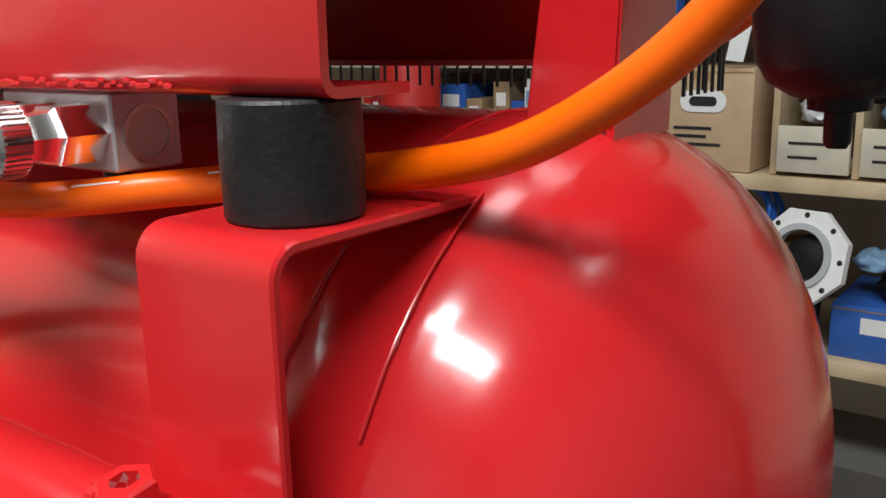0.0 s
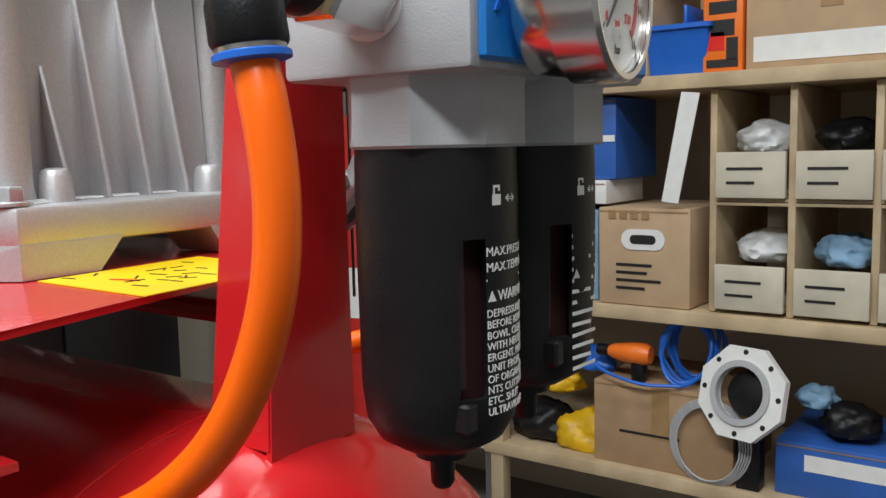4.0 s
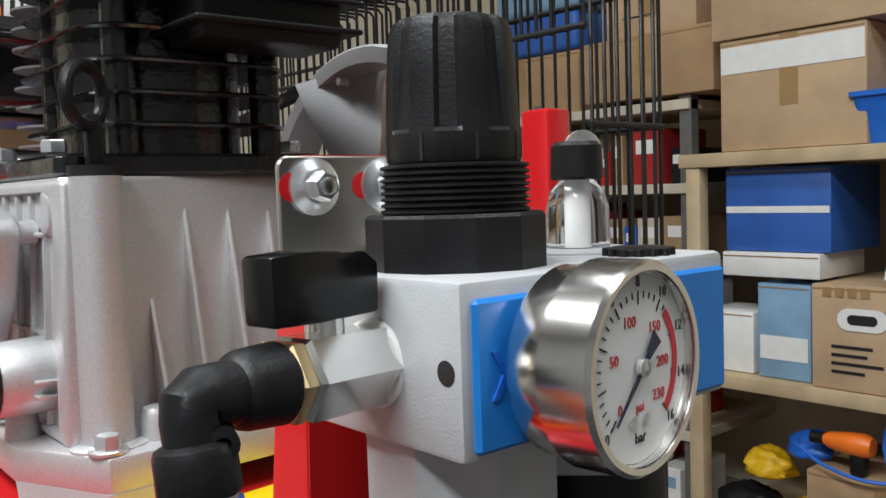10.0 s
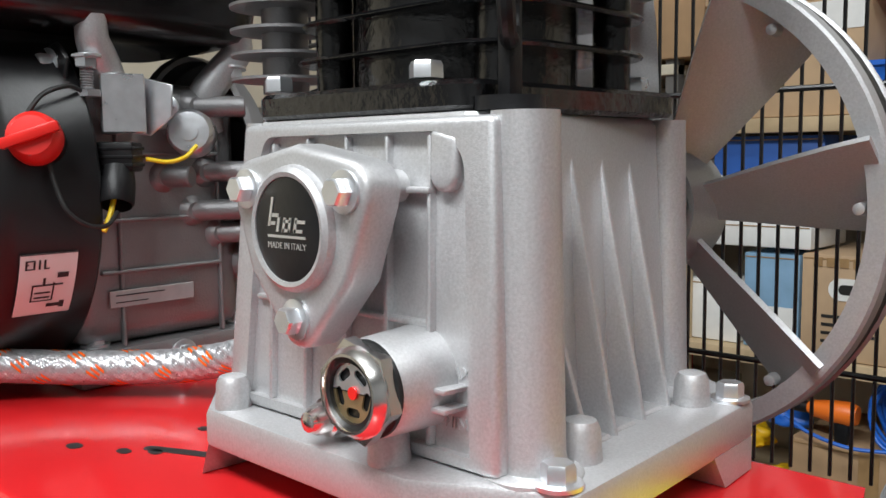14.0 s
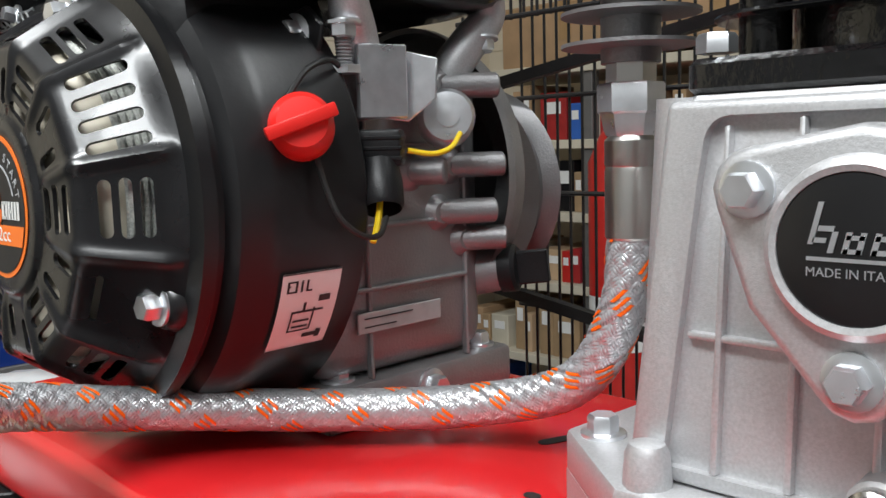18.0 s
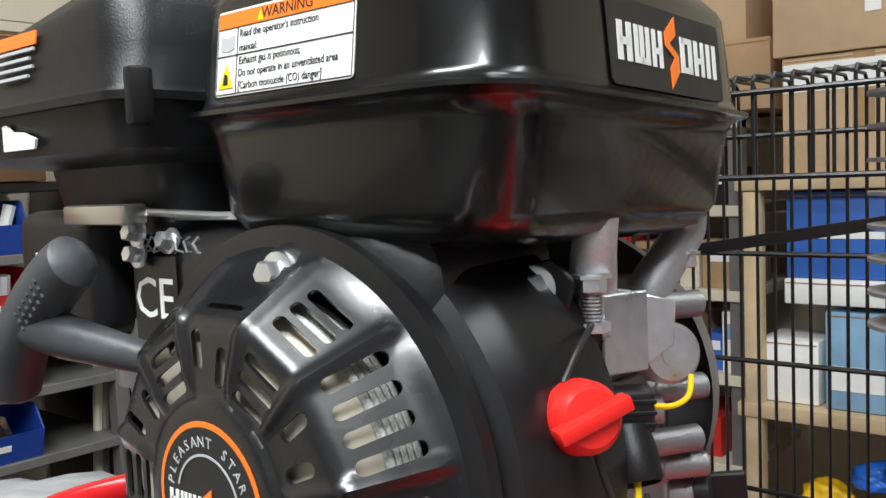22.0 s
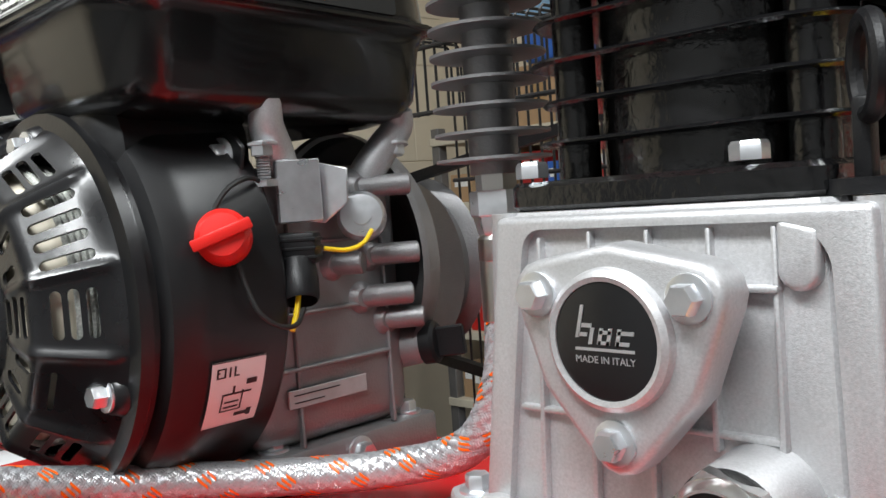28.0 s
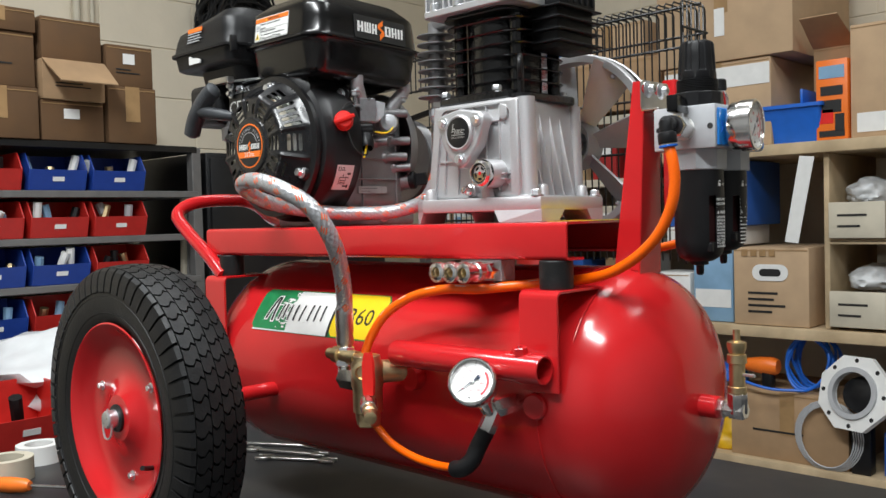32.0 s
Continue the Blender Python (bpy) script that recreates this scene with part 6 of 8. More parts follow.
    for z in (0.500, 0.533, 0.575):
        part("casting_rib", box(-0.488, -0.4825, 0.118, 0.205, z - 0.0013, z + 0.0013, 0.0008, 1), ALU_DARK, cc)
    for y in (0.132, 0.205):
        part("casting_rib", box(-0.488, -0.4830, y - 0.0012, y + 0.0012, 0.452, 0.600, 0.0008, 1), ALU_DARK, cc)
    ft = part("foot_flange", box(-0.665, -0.482, 0.100, 0.242, 0.4275, 0.452, 0.004), ALU_DARK, cc)
    for x, y in ((-0.497, 0.118), (-0.495, 0.226)):
        part("foot_bolt", bolt((x, y, 0.452), (0, 0, 1), 0.0065, 0.0085), ZINC, ft)
    part("foot_bolt", bolt((-0.482, 0.172, 0.441), (1, 0, 0), 0.0065, 0.010), ZINC, ft)
    part("rating_plate", box(-0.4835, -0.4822, 0.122, 0.182, 0.4775, 0.4885, 0.0004, 1), PLATE_GREY, cc, "small silver plate with unreadable print")
    for k in range(2):
        part("plate_line", box(-0.4821, -0.4817, 0.126, 0.160 - 0.012 * k, 0.4850 - 0.0045 * k, 0.4856 - 0.0045 * k), INK, cc)
    dip = part("oil_filler", lathe((-0.500, 0.226, 0.497), (0.9, 0.45, 0.1), [(0, 0.015), (0.020, 0.013)], 24), ALU_DARK, cc)
    part("filler_cap", lathe((-0.482, 0.2350, 0.499), (0.9, 0.45, 0.1), [(0, 0.0145), (0.008, 0.0145), (0.010, 0.012)], 20), BLACK_PLASTIC, dip, "black plastic oil filler cap")
    part("cap_grip", box(-0.004, 0.016, -0.003, 0.003, -0.010, 0.010, 0.001, 1, m=plane_at((-0.471, 0.2405, 0.500), (0.9, 0.45, 0.1), (0, 0, 1)) @ Matrix.Rotation(radians(90), 4, "X")), BLACK_PLASTIC, dip)
    # arms that carry the fuel tank
    for x, y, zt, y2 in ((-0.472, 0.113, 0.659, 0.130), (-0.480, 0.220, 0.655, 0.200)):
        path = catmull([(x - 0.016, y2 + 0.006, 0.592), (x - 0.010, y2, 0.612), (x - 0.003, (y + y2) / 2, 0.630), (x + 0.003, y, 0.644), (x + 0.006, y - 0.001, zt)], 6)
        arm = part("tank_arm", sweep(path, [0.0125 - 0.0035 * k / (len(path) - 1) for k in range(len(path))], 20), ALU, t, "rounded cast aluminium tank arm")
        part("arm_bolt", bolt((x + 0.004, y - 0.004, 0.6335), (0.15, -0.1, -1), 0.0058, 0.008), ZINC, arm)
    part("shroud_bolt", bolt((-0.487, 0.0945, 0.629), (0.2, -1, 0), 0.0068, 0.010), ZINC, t, "zinc flange bolt")
    # engine switch
    n = Vector((0.80, -0.52, 0.18)).normalized()
    c = Vector((-0.4545, 0.071, 0.583))
    sw = part("switch_base", lathe(c - n * 0.012, n, [(0, 0.0145), (0.012, 0.0145), (0.013, 0.012)], 24), BLACK_PLASTIC, t)
    part("switch_knob", lathe(c, n, [(0, 0.0135), (0.003, 0.0150), (0.012, 0.0140), (0.016, 0.011), (0.0165, 0)], 28, caps=False), RED_BRIGHT, sw, "red turning switch knob")
    part("knob_grip", box(-0.0165, 0.0155, -0.003, 0.003, -0.004, 0.004, 0.001, 2, m=plane_at(c + n * 0.017, Vector((0.5, 0.85, 0.35)), (0, 0, 1)) @ Matrix.Rotation(0.0, 4, "Z")), RED_BRIGHT, sw)
    # governor bracket, coil and wiring
    gb = part("control_bracket", prism([(-0.030, -0.016), (0.012, -0.020), (0.026, -0.008), (0.026, 0.012), (0.006, 0.016), (-0.022, 0.020)], plane_at((-0.474, 0.140, 0.607), (0.80, 0.60, -0.05), (0, 0, 1)), 0.002, 0.0006, 1), ZINC, t, "zinc plated control bracket")
    part("bracket_lip", box(-0.002, 0.002, -0.013, 0.013, -0.018, 0.018, 0.0008, 1, m=Matrix.Translation((-0.464, 0.128, 0.606)) @ Matrix.Rotation(radians(-20), 4, "Z")), ZINC, gb)
    for dz, dy in ((0.0, 0.0), (-0.011, 0.010)):
        part("bracket_screw", bolt((-0.474, 0.164 + dy, 0.6055 + dz), (0.7, -0.7, 0), 0.0048, 0.008), ZINC, gb)
    stud = part("idle_screw", lathe((-0.4676, 0.1078, 0.634), (0, 0, -1), [(0, 0.0088), (0.0015, 0.0088), (0.002, 0.0066), (0.007, 0.0066), (0.0075, 0.0034), (0.0240, 0.0034)], 6), ZINC, t, "zinc adjusting screw with a spring")
    part("idle_thread", lathe((-0.4676, 0.1078, 0.6265), (0, 0, -1), [v for k in range(9) for v in ((0.0016 * k, 0.0034), (0.0016 * k + 0.0008, 0.0042))], 16), ALU_DARK, stud)
    part("idle_nut", lathe((-0.4676, 0.1085, 0.6135), (0, 0, -1), [(0, 0.0075), (0.004, 0.0075)], 6), ZINC, stud)
    n2 = Vector((0.72, -0.62, 0.10)).normalized()
    can = part("sensor_can", lathe(Vector((-0.471, 0.179, 0.588)) - n2 * 0.006, n2, [(0, 0.0145), (0.002, 0.0155), (0.016, 0.0150), (0.019, 0.0128), (0.020, 0.0)], 30, caps=False), ZINC, t, "small zinc plated sensor can")
    part("can_boss", lathe(Vector((-0.471, 0.179, 0.588)) + n2 * 0.0135, n2, [(0, 0.006), (0.0012, 0.006), (0.0014, 0.003), (0.0014, 0)], 20, caps=False), ZINC, can)
    part("can_strap", box(-0.012, 0.012, -0.003, 0.003, -0.006, 0.006, 0.001, 1, m=Matrix.Translation((-0.478, 0.167, 0.597)) @ Matrix.Rotation(radians(35), 4, "Z")), ZINC, can)
    part("connector", box(-0.0125, 0.0125, -0.009, 0.009, -0.009, 0.009, 0.002, 2, m=Matrix.Translation((-0.462, 0.122, 0.5735)) @ Matrix.Rotation(radians(40), 4, "Z")), BLACK_PLASTIC, t, "black wiring connector")
    for k in range(3):
        part("connector_rib", box(-0.0130, 0.0130, -0.0095, 0.0095, -0.0010, 0.0010, 0.0004, 1, m=Matrix.Translation((-0.462, 0.122, 0.5685 + 0.005 * k)) @ Matrix.Rotation(radians(40), 4, "Z")), BLACK_PLASTIC, t)
    part("plug_boot", lathe((-0.459, 0.120, 0.5655), (0.38, -0.28, -0.85), [(0, 0.0095), (0.010, 0.0108), (0.022, 0.0105), (0.024, 0.0092), (0.014, 0.0085), (0.014, 0)], 20, caps=False), BLACK_PLASTIC, t, "open black rubber plug boot")
    part("wire", sweep(catmull([(-0.448, 0.074, 0.571), (-0.444, 0.076, 0.556), (-0.440, 0.080, 0.543), (-0.438, 0.090, 0.535), (-0.440, 0.102, 0.534), (-0.446, 0.112, 0.541)], 8), 0.0014, 8), INK, t)
    part("wire", sweep(catmull([(-0.456, 0.066, 0.597), (-0.455, 0.076, 0.609), (-0.459, 0.092, 0.6145), (-0.468, 0.106, 0.612)], 8), 0.0014, 8), INK, t)
    part("wire", sweep(catmull([(-0.458, 0.138, 0.572), (-0.452, 0.150, 0.570), (-0.449, 0.160, 0.573), (-0.452, 0.170, 0.580)], 8), 0.0014, 8), YELLOW, t)
    part("wire", sweep(catmull([(-0.452, 0.114, 0.552), (-0.449, 0.110, 0.543), (-0.447, 0.106, 0.535), (-0.446, 0.103, 0.530)], 8), 0.0016, 8), YELLOW, t)
    # oil sticker on the shroud
    a0, a1 = math.degrees(math.atan2(0.521 - EZ, 0.108)), math.degrees(math.atan2(0.482 - EZ, 0.095))
    def shroud_patch(a_lo, a_hi, y0, y1, lift):
        q = B()
        g = []
        for j in range(9):
            a = radians(a_lo + (a_hi - a_lo) * j / 8)
            r = 0.1178 + lift
            g.append([q.verts.new((EX + r * math.cos(a), y, EZ + r * math.sin(a))) for y in (y0, y1)])
        for u, v in zip(g, g[1:]):
            q.faces.new((u[0], u[1], v[1], v[0]))
        return q
    os_ = part("oil_sticker", shroud_patch(a1, a0, 0.058, 0.091, 0.0004), WHITE, t, "white oil sticker with a black can symbol")
    for b0, b1, y0, y1 in ((0.985, 1.0, 0.058, 0.091), (0, 0.015, 0.058, 0.091), (0.84, 0.86, 0.061, 0.063), (0.78, 0.90, 0.061, 0.0622), (0.78, 0.90, 0.0655, 0.0667), (0.89, 0.91, 0.061, 0.0667), (0.77, 0.79, 0.061, 0.0667), (0.77, 0.91, 0.0685, 0.0697), (0.77, 0.91, 0.0715, 0.0727), (0.77, 0.79, 0.0715, 0.075), (0.25, 0.5, 0.066, 0.067), (0.25, 0.27, 0.066, 0.078), (0.25, 0.55, 0.078, 0.079), (0.5, 0.53, 0.066, 0.084), (0.3, 0.33, 0.068, 0.077), (0.38, 0.41, 0.068, 0.077), (0.53, 0.63, 0.072, 0.0735), (0.62, 0.7, 0.080, 0.0865), (0.14, 0.2, 0.076, 0.086), (0.11, 0.23, 0.0835, 0.0865)):
        part("sticker_mark", shroud_patch(a1 + (a0 - a1) * b0, a1 + (a0 - a1) * b1, y0, y1, 0.0007), INK, os_)
    return t


def brand_mark(m, w, h, parent):
    """A maker's mark as plain shapes: pale bars either side of an orange zigzag."""
    for x0, x1 in ((-0.50, -0.455), (-0.42, -0.375), (-0.35, -0.315), (-0.30, -0.265), (-0.245, -0.21), (-0.185, -0.15), (-0.12, -0.085), (0.10, 0.145), (0.185, 0.225), (0.25, 0.29), (0.325, 0.36), (0.39, 0.43), (0.46, 0.50)):
        q = quad(x0 * w, x1 * w, -h * 0.42, h * 0.42, Matrix.Identity(4), 0.0003)
        for v in q.verts:
            v.co.x += 0.06 * v.co.y
        bmesh.ops.transform(q, matrix=m, verts=q.verts)
        part("mark_bar", q, WHITE, parent)
    for x0, x1, y0, y1 in ((-0.48, -0.40, -0.08, 0.08), (-0.32, -0.24, -0.42, -0.28), (-0.17, -0.10, -0.12, 0.02), (0.12, 0.21, 0.28, 0.42), (0.12, 0.21, -0.42, -0.28), (0.27, 0.34, -0.12, 0.02)):
        part("mark_bar", quad(x0 * w, x1 * w, y0 * h, y1 * h, m, 0.0003), WHITE, parent)
    zz = [(0.06, 0.85), (-0.055, 0.42), (-0.055, 0.12), (0.03, -0.12), (-0.02, -0.38), (-0.02, -0.85), (0.075, -0.42), (0.075, -0.05), (-0.01, 0.2), (0.06, 0.42)]
    part("mark_zigzag", prism([(x * w, y * h) for x, y in zz], m, 0.0004), ORANGE_INK, parent)


PLATE_GREY = mat("printed_silver_foil", (0.50, 0.50, 0.50), 0.45, metal=0.3, vary=0.1, scale=90)
ROPE = mat("pale_starter_rope", (0.55, 0.56, 0.52), 0.8, vary=0.3, scale=700, bump=0.5, bump_scale=900)
BLACK_SHEET = mat("black_baked_sheet", (0.009, 0.009, 0.0102), 0.29, spec=0.55, vary=0.12, scale=30, coat=0.15, bump=0.03, bump_scale=420, rough_vary=0.2)
CARD_REEL = mat("pale_zinc_reel", (0.70, 0.64, 0.52), 0.55, metal=0.1, vary=0.06, scale=20)
engine()


# ---- fuel tank on the engine ----
def fuel_tank():
    t = thing("fuel_tank", (-0.52, 0.14, 0.655), "glossy black pressed steel fuel tank with a filler cap", "fuel tank")
    X0, X1, Y0, Y1 = -0.632, -0.443, 0.012, 0.243

    def ring(ix, iy, z, r, sx=0.0):
        return [(x, y, z + 0.004 + (0.13 - y) * 0.03) for x, y in rrect(X0 + ix, X1 - ix + sx, Y0 + iy, Y1 - iy, r, 6)]
    up = [ring(0.0, 0.0, 0.6995, 0.034), ring(-0.0022, -0.0022, 0.7003, 0.034), ring(-0.0022, -0.0022, 0.7022, 0.034), ring(0.0025, 0.0025, 0.7036, 0.034), ring(0.0040, 0.0040, 0.708, 0.034), ring(0.0062, 0.0062, 0.730, 0.032), ring(0.0082, 0.0084, 0.7475, 0.030), ring(0.0100, 0.0105, 0.7515, 0.030), ring(0.0140, 0.0160, 0.7560, 0.028), ring(0.0265, 0.0330, 0.7690, 0.026), ring(0.0310, 0.0385, 0.7712, 0.026), ring(0.0380, 0.0480, 0.7725, 0.028), ring(0.060, 0.080, 0.7755, 0.024)]
    shell = part("upper_shell", loft(up), FUEL_PAINT, t, angle=60)
    low = [ring(0.0, 0.0, 0.6995, 0.034), ring(0.004, 0.004, 0.698, 0.034), ring(0.0065, 0.0065, 0.690, 0.034), ring(0.012, 0.012, 0.658, 0.028), ring(0.018, 0.018, 0.648, 0.028), ring(0.034, 0.034, 0.643, 0.026)]
    part("lower_shell", loft(low[::-1]), FUEL_PAINT, t, angle=60)
    cap = part("filler_cap", lathe((-0.527, 0.112, 0.7795), (0, 0, 1), [(0, 0.027), (0.003, 0.030), (0.010, 0.030), (0.0125, 0.027), (0.013, 0.020), (0.012, 0.0)], 40, caps=False), BLACK_PLASTIC, t, "black ribbed plastic filler cap")
    for k in range(10):
        a = 2 * math.pi * k / 10
        part("cap_rib", box(-0.004, 0.004, -0.003, 0.003, 0.0, 0.0105, 0.001, 1, m=Matrix.Translation((-0.527 + 0.030 * math.cos(a), 0.112 + 0.030 * math.sin(a), 0.781)) @ Matrix.Rotation(a + math.pi / 2, 4, "Z")), BLACK_PLASTIC, cap)
    # warning label on the front
    m = plane_at((-0.5535, 0.0180, 0.7335), (1, 0.0, 0), (0, 0.13, 1))
    w, h = 0.085, 0.0365
    lab = part("warning_label", quad(-w / 2, w / 2, -h / 2, h / 2, m, 0.0005, r=0.002), WHITE, t, "white warning label with an orange heading")
    part("heading", quad(-w / 2 + 0.001, w / 2 - 0.001, h / 2 - 0.0075, h / 2 - 0.001, m, 0.0002, lift=0.0006), ORANGE_INK, lab)
    part("label_words", text_bm("WARNING", 0.0065, 0.0001, m=m @ Matrix.Translation((0.003, h / 2 - 0.0042, 0.0009))), INK, lab)
    for k, (line, y) in enumerate((("Read the operator's instruction", 0.0075), ("manual;", 0.0015), ("Exhaust gas is poisonous;", -0.0040), ("Do not operate in an unventilated area", -0.0092), ("[Carbon monoxide (CO) danger]", -0.0145))):
        part("label_words", text_bm(line, 0.0047, 0.0001, "LEFT", m=m @ Matrix.Translation((-w / 2 + 0.0155, y, 0.0007)) @ Matrix.Diagonal((0.82, 1, 1, 1))), INK, lab)
    for x0, x1, y0, y1 in ((-w / 2 + 0.001, w / 2 - 0.001, -0.0014, -0.0009), (-w / 2 + 0.0140, -w / 2 + 0.0145, -h / 2 + 0.001, h / 2 - 0.0075), (-w / 2 + 0.001, w / 2 - 0.001, h / 2 - 0.0078, h / 2 - 0.0073), (-w / 2 + 0.0006, -w / 2 + 0.001, -h / 2 + 0.001, h / 2 - 0.001), (w / 2 - 0.001, w / 2 - 0.0006, -h / 2 + 0.001, h / 2 - 0.001), (-w / 2 + 0.001, w / 2 - 0.001, -h / 2 + 0.0006, -h / 2 + 0.001)):
        part("label_line", quad(x0, x1, y0, y1, m, 0.0001, lift=0.0007), INK, lab)
    part("symbol", prism([(-w / 2 + 0.0025, -0.0150), (-w / 2 + 0.0125, -0.0150), (-w / 2 + 0.0075, -0.0045)], m @ Matrix.Translation((0, 0, 0.0007)), 0.0002), YELLOW, lab)
    part("symbol", prism([(-w / 2 + 0.0058, -0.0135), (-w / 2 + 0.0092, -0.0135), (-w / 2 + 0.0088, -0.0095), (-w / 2 + 0.0066, -0.0088)], m @ Matrix.Translation((0, 0, 0.001)), 0.0001), INK, lab)
    part("symbol", prism([(-w / 2 + 0.003, 0.0015), (-w / 2 + 0.0075, 0.0005), (-w / 2 + 0.012, 0.0015), (-w / 2 + 0.012, 0.0075), (-w / 2 + 0.0075, 0.0065), (-w / 2 + 0.003, 0.0075)], m @ Matrix.Translation((0, 0, 0.0007)), 0.0001), GREY_BODY, lab)
    part("symbol", prism([(-0.0125, h / 2 - 0.0068), (-0.0085, h / 2 - 0.0068), (-0.0105, h / 2 - 0.0022)], m @ Matrix.Translation((-0.003, 0, 0.0009)), 0.0001), YELLOW, lab)
    # maker's plate on the end
    m = plane_at((-0.4478, 0.145, 0.7275), (0, 1, -0.03), (-0.10, 0, 1))
    pl = part("maker_plate", quad(-0.053, 0.053, -0.018, 0.018, m, 0.0005, r=0.003), INK, t, "black maker's plate with pale bars and an orange zigzag")
    brand_mark(m @ Matrix.Translation((0, 0, 0.0007)), 0.094, 0.019, pl)


FUEL_PAINT = mat("black_gloss_paint", (0.004, 0.004, 0.0043), 0.24, spec=0.5, vary=0.1, scale=10, coat=0.35, bump=0.03, bump_scale=120)
fuel_tank()


# ---- engine air filter and carburettor ----
def air_filter():
    t = thing("engine_air_filter", (-0.72, 0.05, 0.64), "black plastic engine air filter housing with a domed lid", "air filter")
    X0, X1, Y0, Y1 = -0.818, -0.634, -0.006, 0.120

    def ring(ix0, ix1, iy, z, r, dz=0.0):
        return [(x, y, z - dz * max(0.0, (-0.70 - x)) * 1.0) for x, y in rrect(X0 + ix0, X1 - ix1, Y0 + iy, Y1 - iy, r, 5)]
    lid = [ring(0, 0, 0.0, 0.7225, 0.02), ring(0.002, 0.002, 0.002, 0.726, 0.02), ring(0.004, 0.004, 0.004, 0.745, 0.024, 0.02), ring(0.007, 0.006, 0.007, 0.764, 0.026, 0.10), ring(0.010, 0.008, 0.010, 0.769, 0.026, 0.14), ring(0.026, 0.016, 0.024, 0.7825, 0.026, 0.30), ring(0.032, 0.020, 0.030, 0.7845, 0.022, 0.34), ring(0.052, 0.03, 0.045, 0.7860, 0.015, 0.38)]
    part("lid", loft(lid), BLACK_PLASTIC, t, angle=50)
    part("rim", loft([ring(-0.002, -0.002, -0.002, 0.7185, 0.02), ring(-0.002, -0.002, -0.002, 0.7225, 0.02)]), BLACK_PLASTIC, t)
    part("lower_case", loft([ring(0.050, 0.022, 0.034, 0.655, 0.02), ring(0.044, 0.016, 0.028, 0.690, 0.02), ring(0.012, 0.008, 0.010, 0.6935, 0.02), ring(0.006, 0.005, 0.006, 0.6970, 0.02), ring(0.003, 0.003, 0.003, 0.7185, 0.02)]), BLACK_PLASTIC, t)
    part("clip", box(-0.634, -0.627, -0.006, 0.006, 0.706, 0.732, 0.002), BLACK_PLASTIC, t)
    m = plane_at((-0.738, -0.0028, 0.7485), (1, 0, 0), (0, 0.14, 1))
    lab = part("label", quad(-0.021, 0.021, 0.004, 0.011, m, 0.0009), ORANGE_INK, t, "orange and black sticker with unreadable lines")
    for k in range(4):
        part("label_line", quad(-0.020, 0.020 - 0.004 * (k % 2), 0.001 - 0.0045 * k, 0.0026 - 0.0045 * k, m, 0.0012), GREY_BODY, lab)
    m = plane_at((-0.738, -0.0035, 0.7065), (1, 0, 0), (0, 0, 1))
    part("sticker", prism([(-0.018, -0.006), (0.016, -0.006), (0.018, -0.001), (0.004, 0.003), (-0.008, 0.004), (-0.014, 0.008), (-0.018, 0.007)], m, 0.0015), WHITE, t)
    # stem, carburettor body and levers below
    part("stem", box(-0.788, -0.700, 0.012, 0.085, 0.600, 0.668, 0.010, 3), BLACK_PLASTIC, t)
    m = plane_at((-0.758, 0.0115, 0.630), (1, 0, 0), (0, 0, 1))
    for y in (-0.012, 0.000, 0.012):
        part("label_line", quad(-0.004, 0.004, y - 0.0045, y + 0.0035, m, 0.0008), ORANGE_INK if y < 0.01 else WHITE, t)
    part("choke_lever", box(-0.712, -0.655, 0.002, 0.016, 0.661, 0.671, 0.002), STEEL, t, "zinc plated control lever")
    part("throttle_rod", sweep([(-0.70, 0.02, 0.668), (-0.62, 0.03, 0.664), (-0.54, 0.05, 0.663)], 0.002, 8), ZINC, t)
    part("throttle_plate", box(-0.655, -0.545, 0.030, 0.085, 0.662, 0.6635, 0.0005, 1), ZINC, t)
    part("spring", sweep([(-0.69 + 0.0016 * k, 0.028 + 0.004 * math.cos(k * 1.3), 0.650 + 0.004 * math.sin(k * 1.3)) for k in range(40)], 0.0007, 6), ZINC, t)
    for x, y, z in ((-0.675, 0.022, 0.645), (-0.655, 0.028, 0.652), (-0.668, 0.018, 0.656)):
        part("screw", bolt((x, y, z), (0, -1, 0.2), 0.0045, 0.008), ZINC, t)
    cb = part("carburettor", lathe((-0.705, 0.045, 0.560), (0, 0, 1), [(0, 0.004), (0.002, 0.012), (0.012, 0.014), (0.014, 0.020), (0.034, 0.021), (0.036, 0.014), (0.05, 0.014)], 24), ALU_DARK, t)
    part("carb_bolt", bolt((-0.705, 0.045, 0.560), (0, 0, -1), 0.006, 0.012), ZINC, cb)


air_filter()

# recoil starter grip
t = thing("starter_grip", (-0.69, 0.0, 0.60), "dark grey rubber pull grip of the recoil starter", "starter grip")
GRIP_RUBBER = mat("grip_rubber", (0.050, 0.054, 0.060), 0.46, vary=0.15, scale=60, bump=0.1, bump_scale=400)
bar = catmull([(-0.652, -0.0215, 0.6490), (-0.664, -0.024, 0.6420), (-0.683, -0.026, 0.6270), (-0.701, -0.027, 0.6090), (-0.715, -0.026, 0.5900), (-0.721, -0.025, 0.5770)], 8)
part("grip", sweep(bar, [0.0125 * min(1.0, 0.45 + 0.22 * min(k, len(bar) - 1 - k)) + 0.0012 * math.sin(math.pi * k / (len(bar) - 1)) for k in range(len(bar))], 22), GRIP_RUBBER, t)
neck = catmull([(-0.690, -0.0265, 0.6180), (-0.672, -0.022, 0.6120), (-0.648, -0.014, 0.6070), (-0.624, -0.005, 0.6020)], 8)
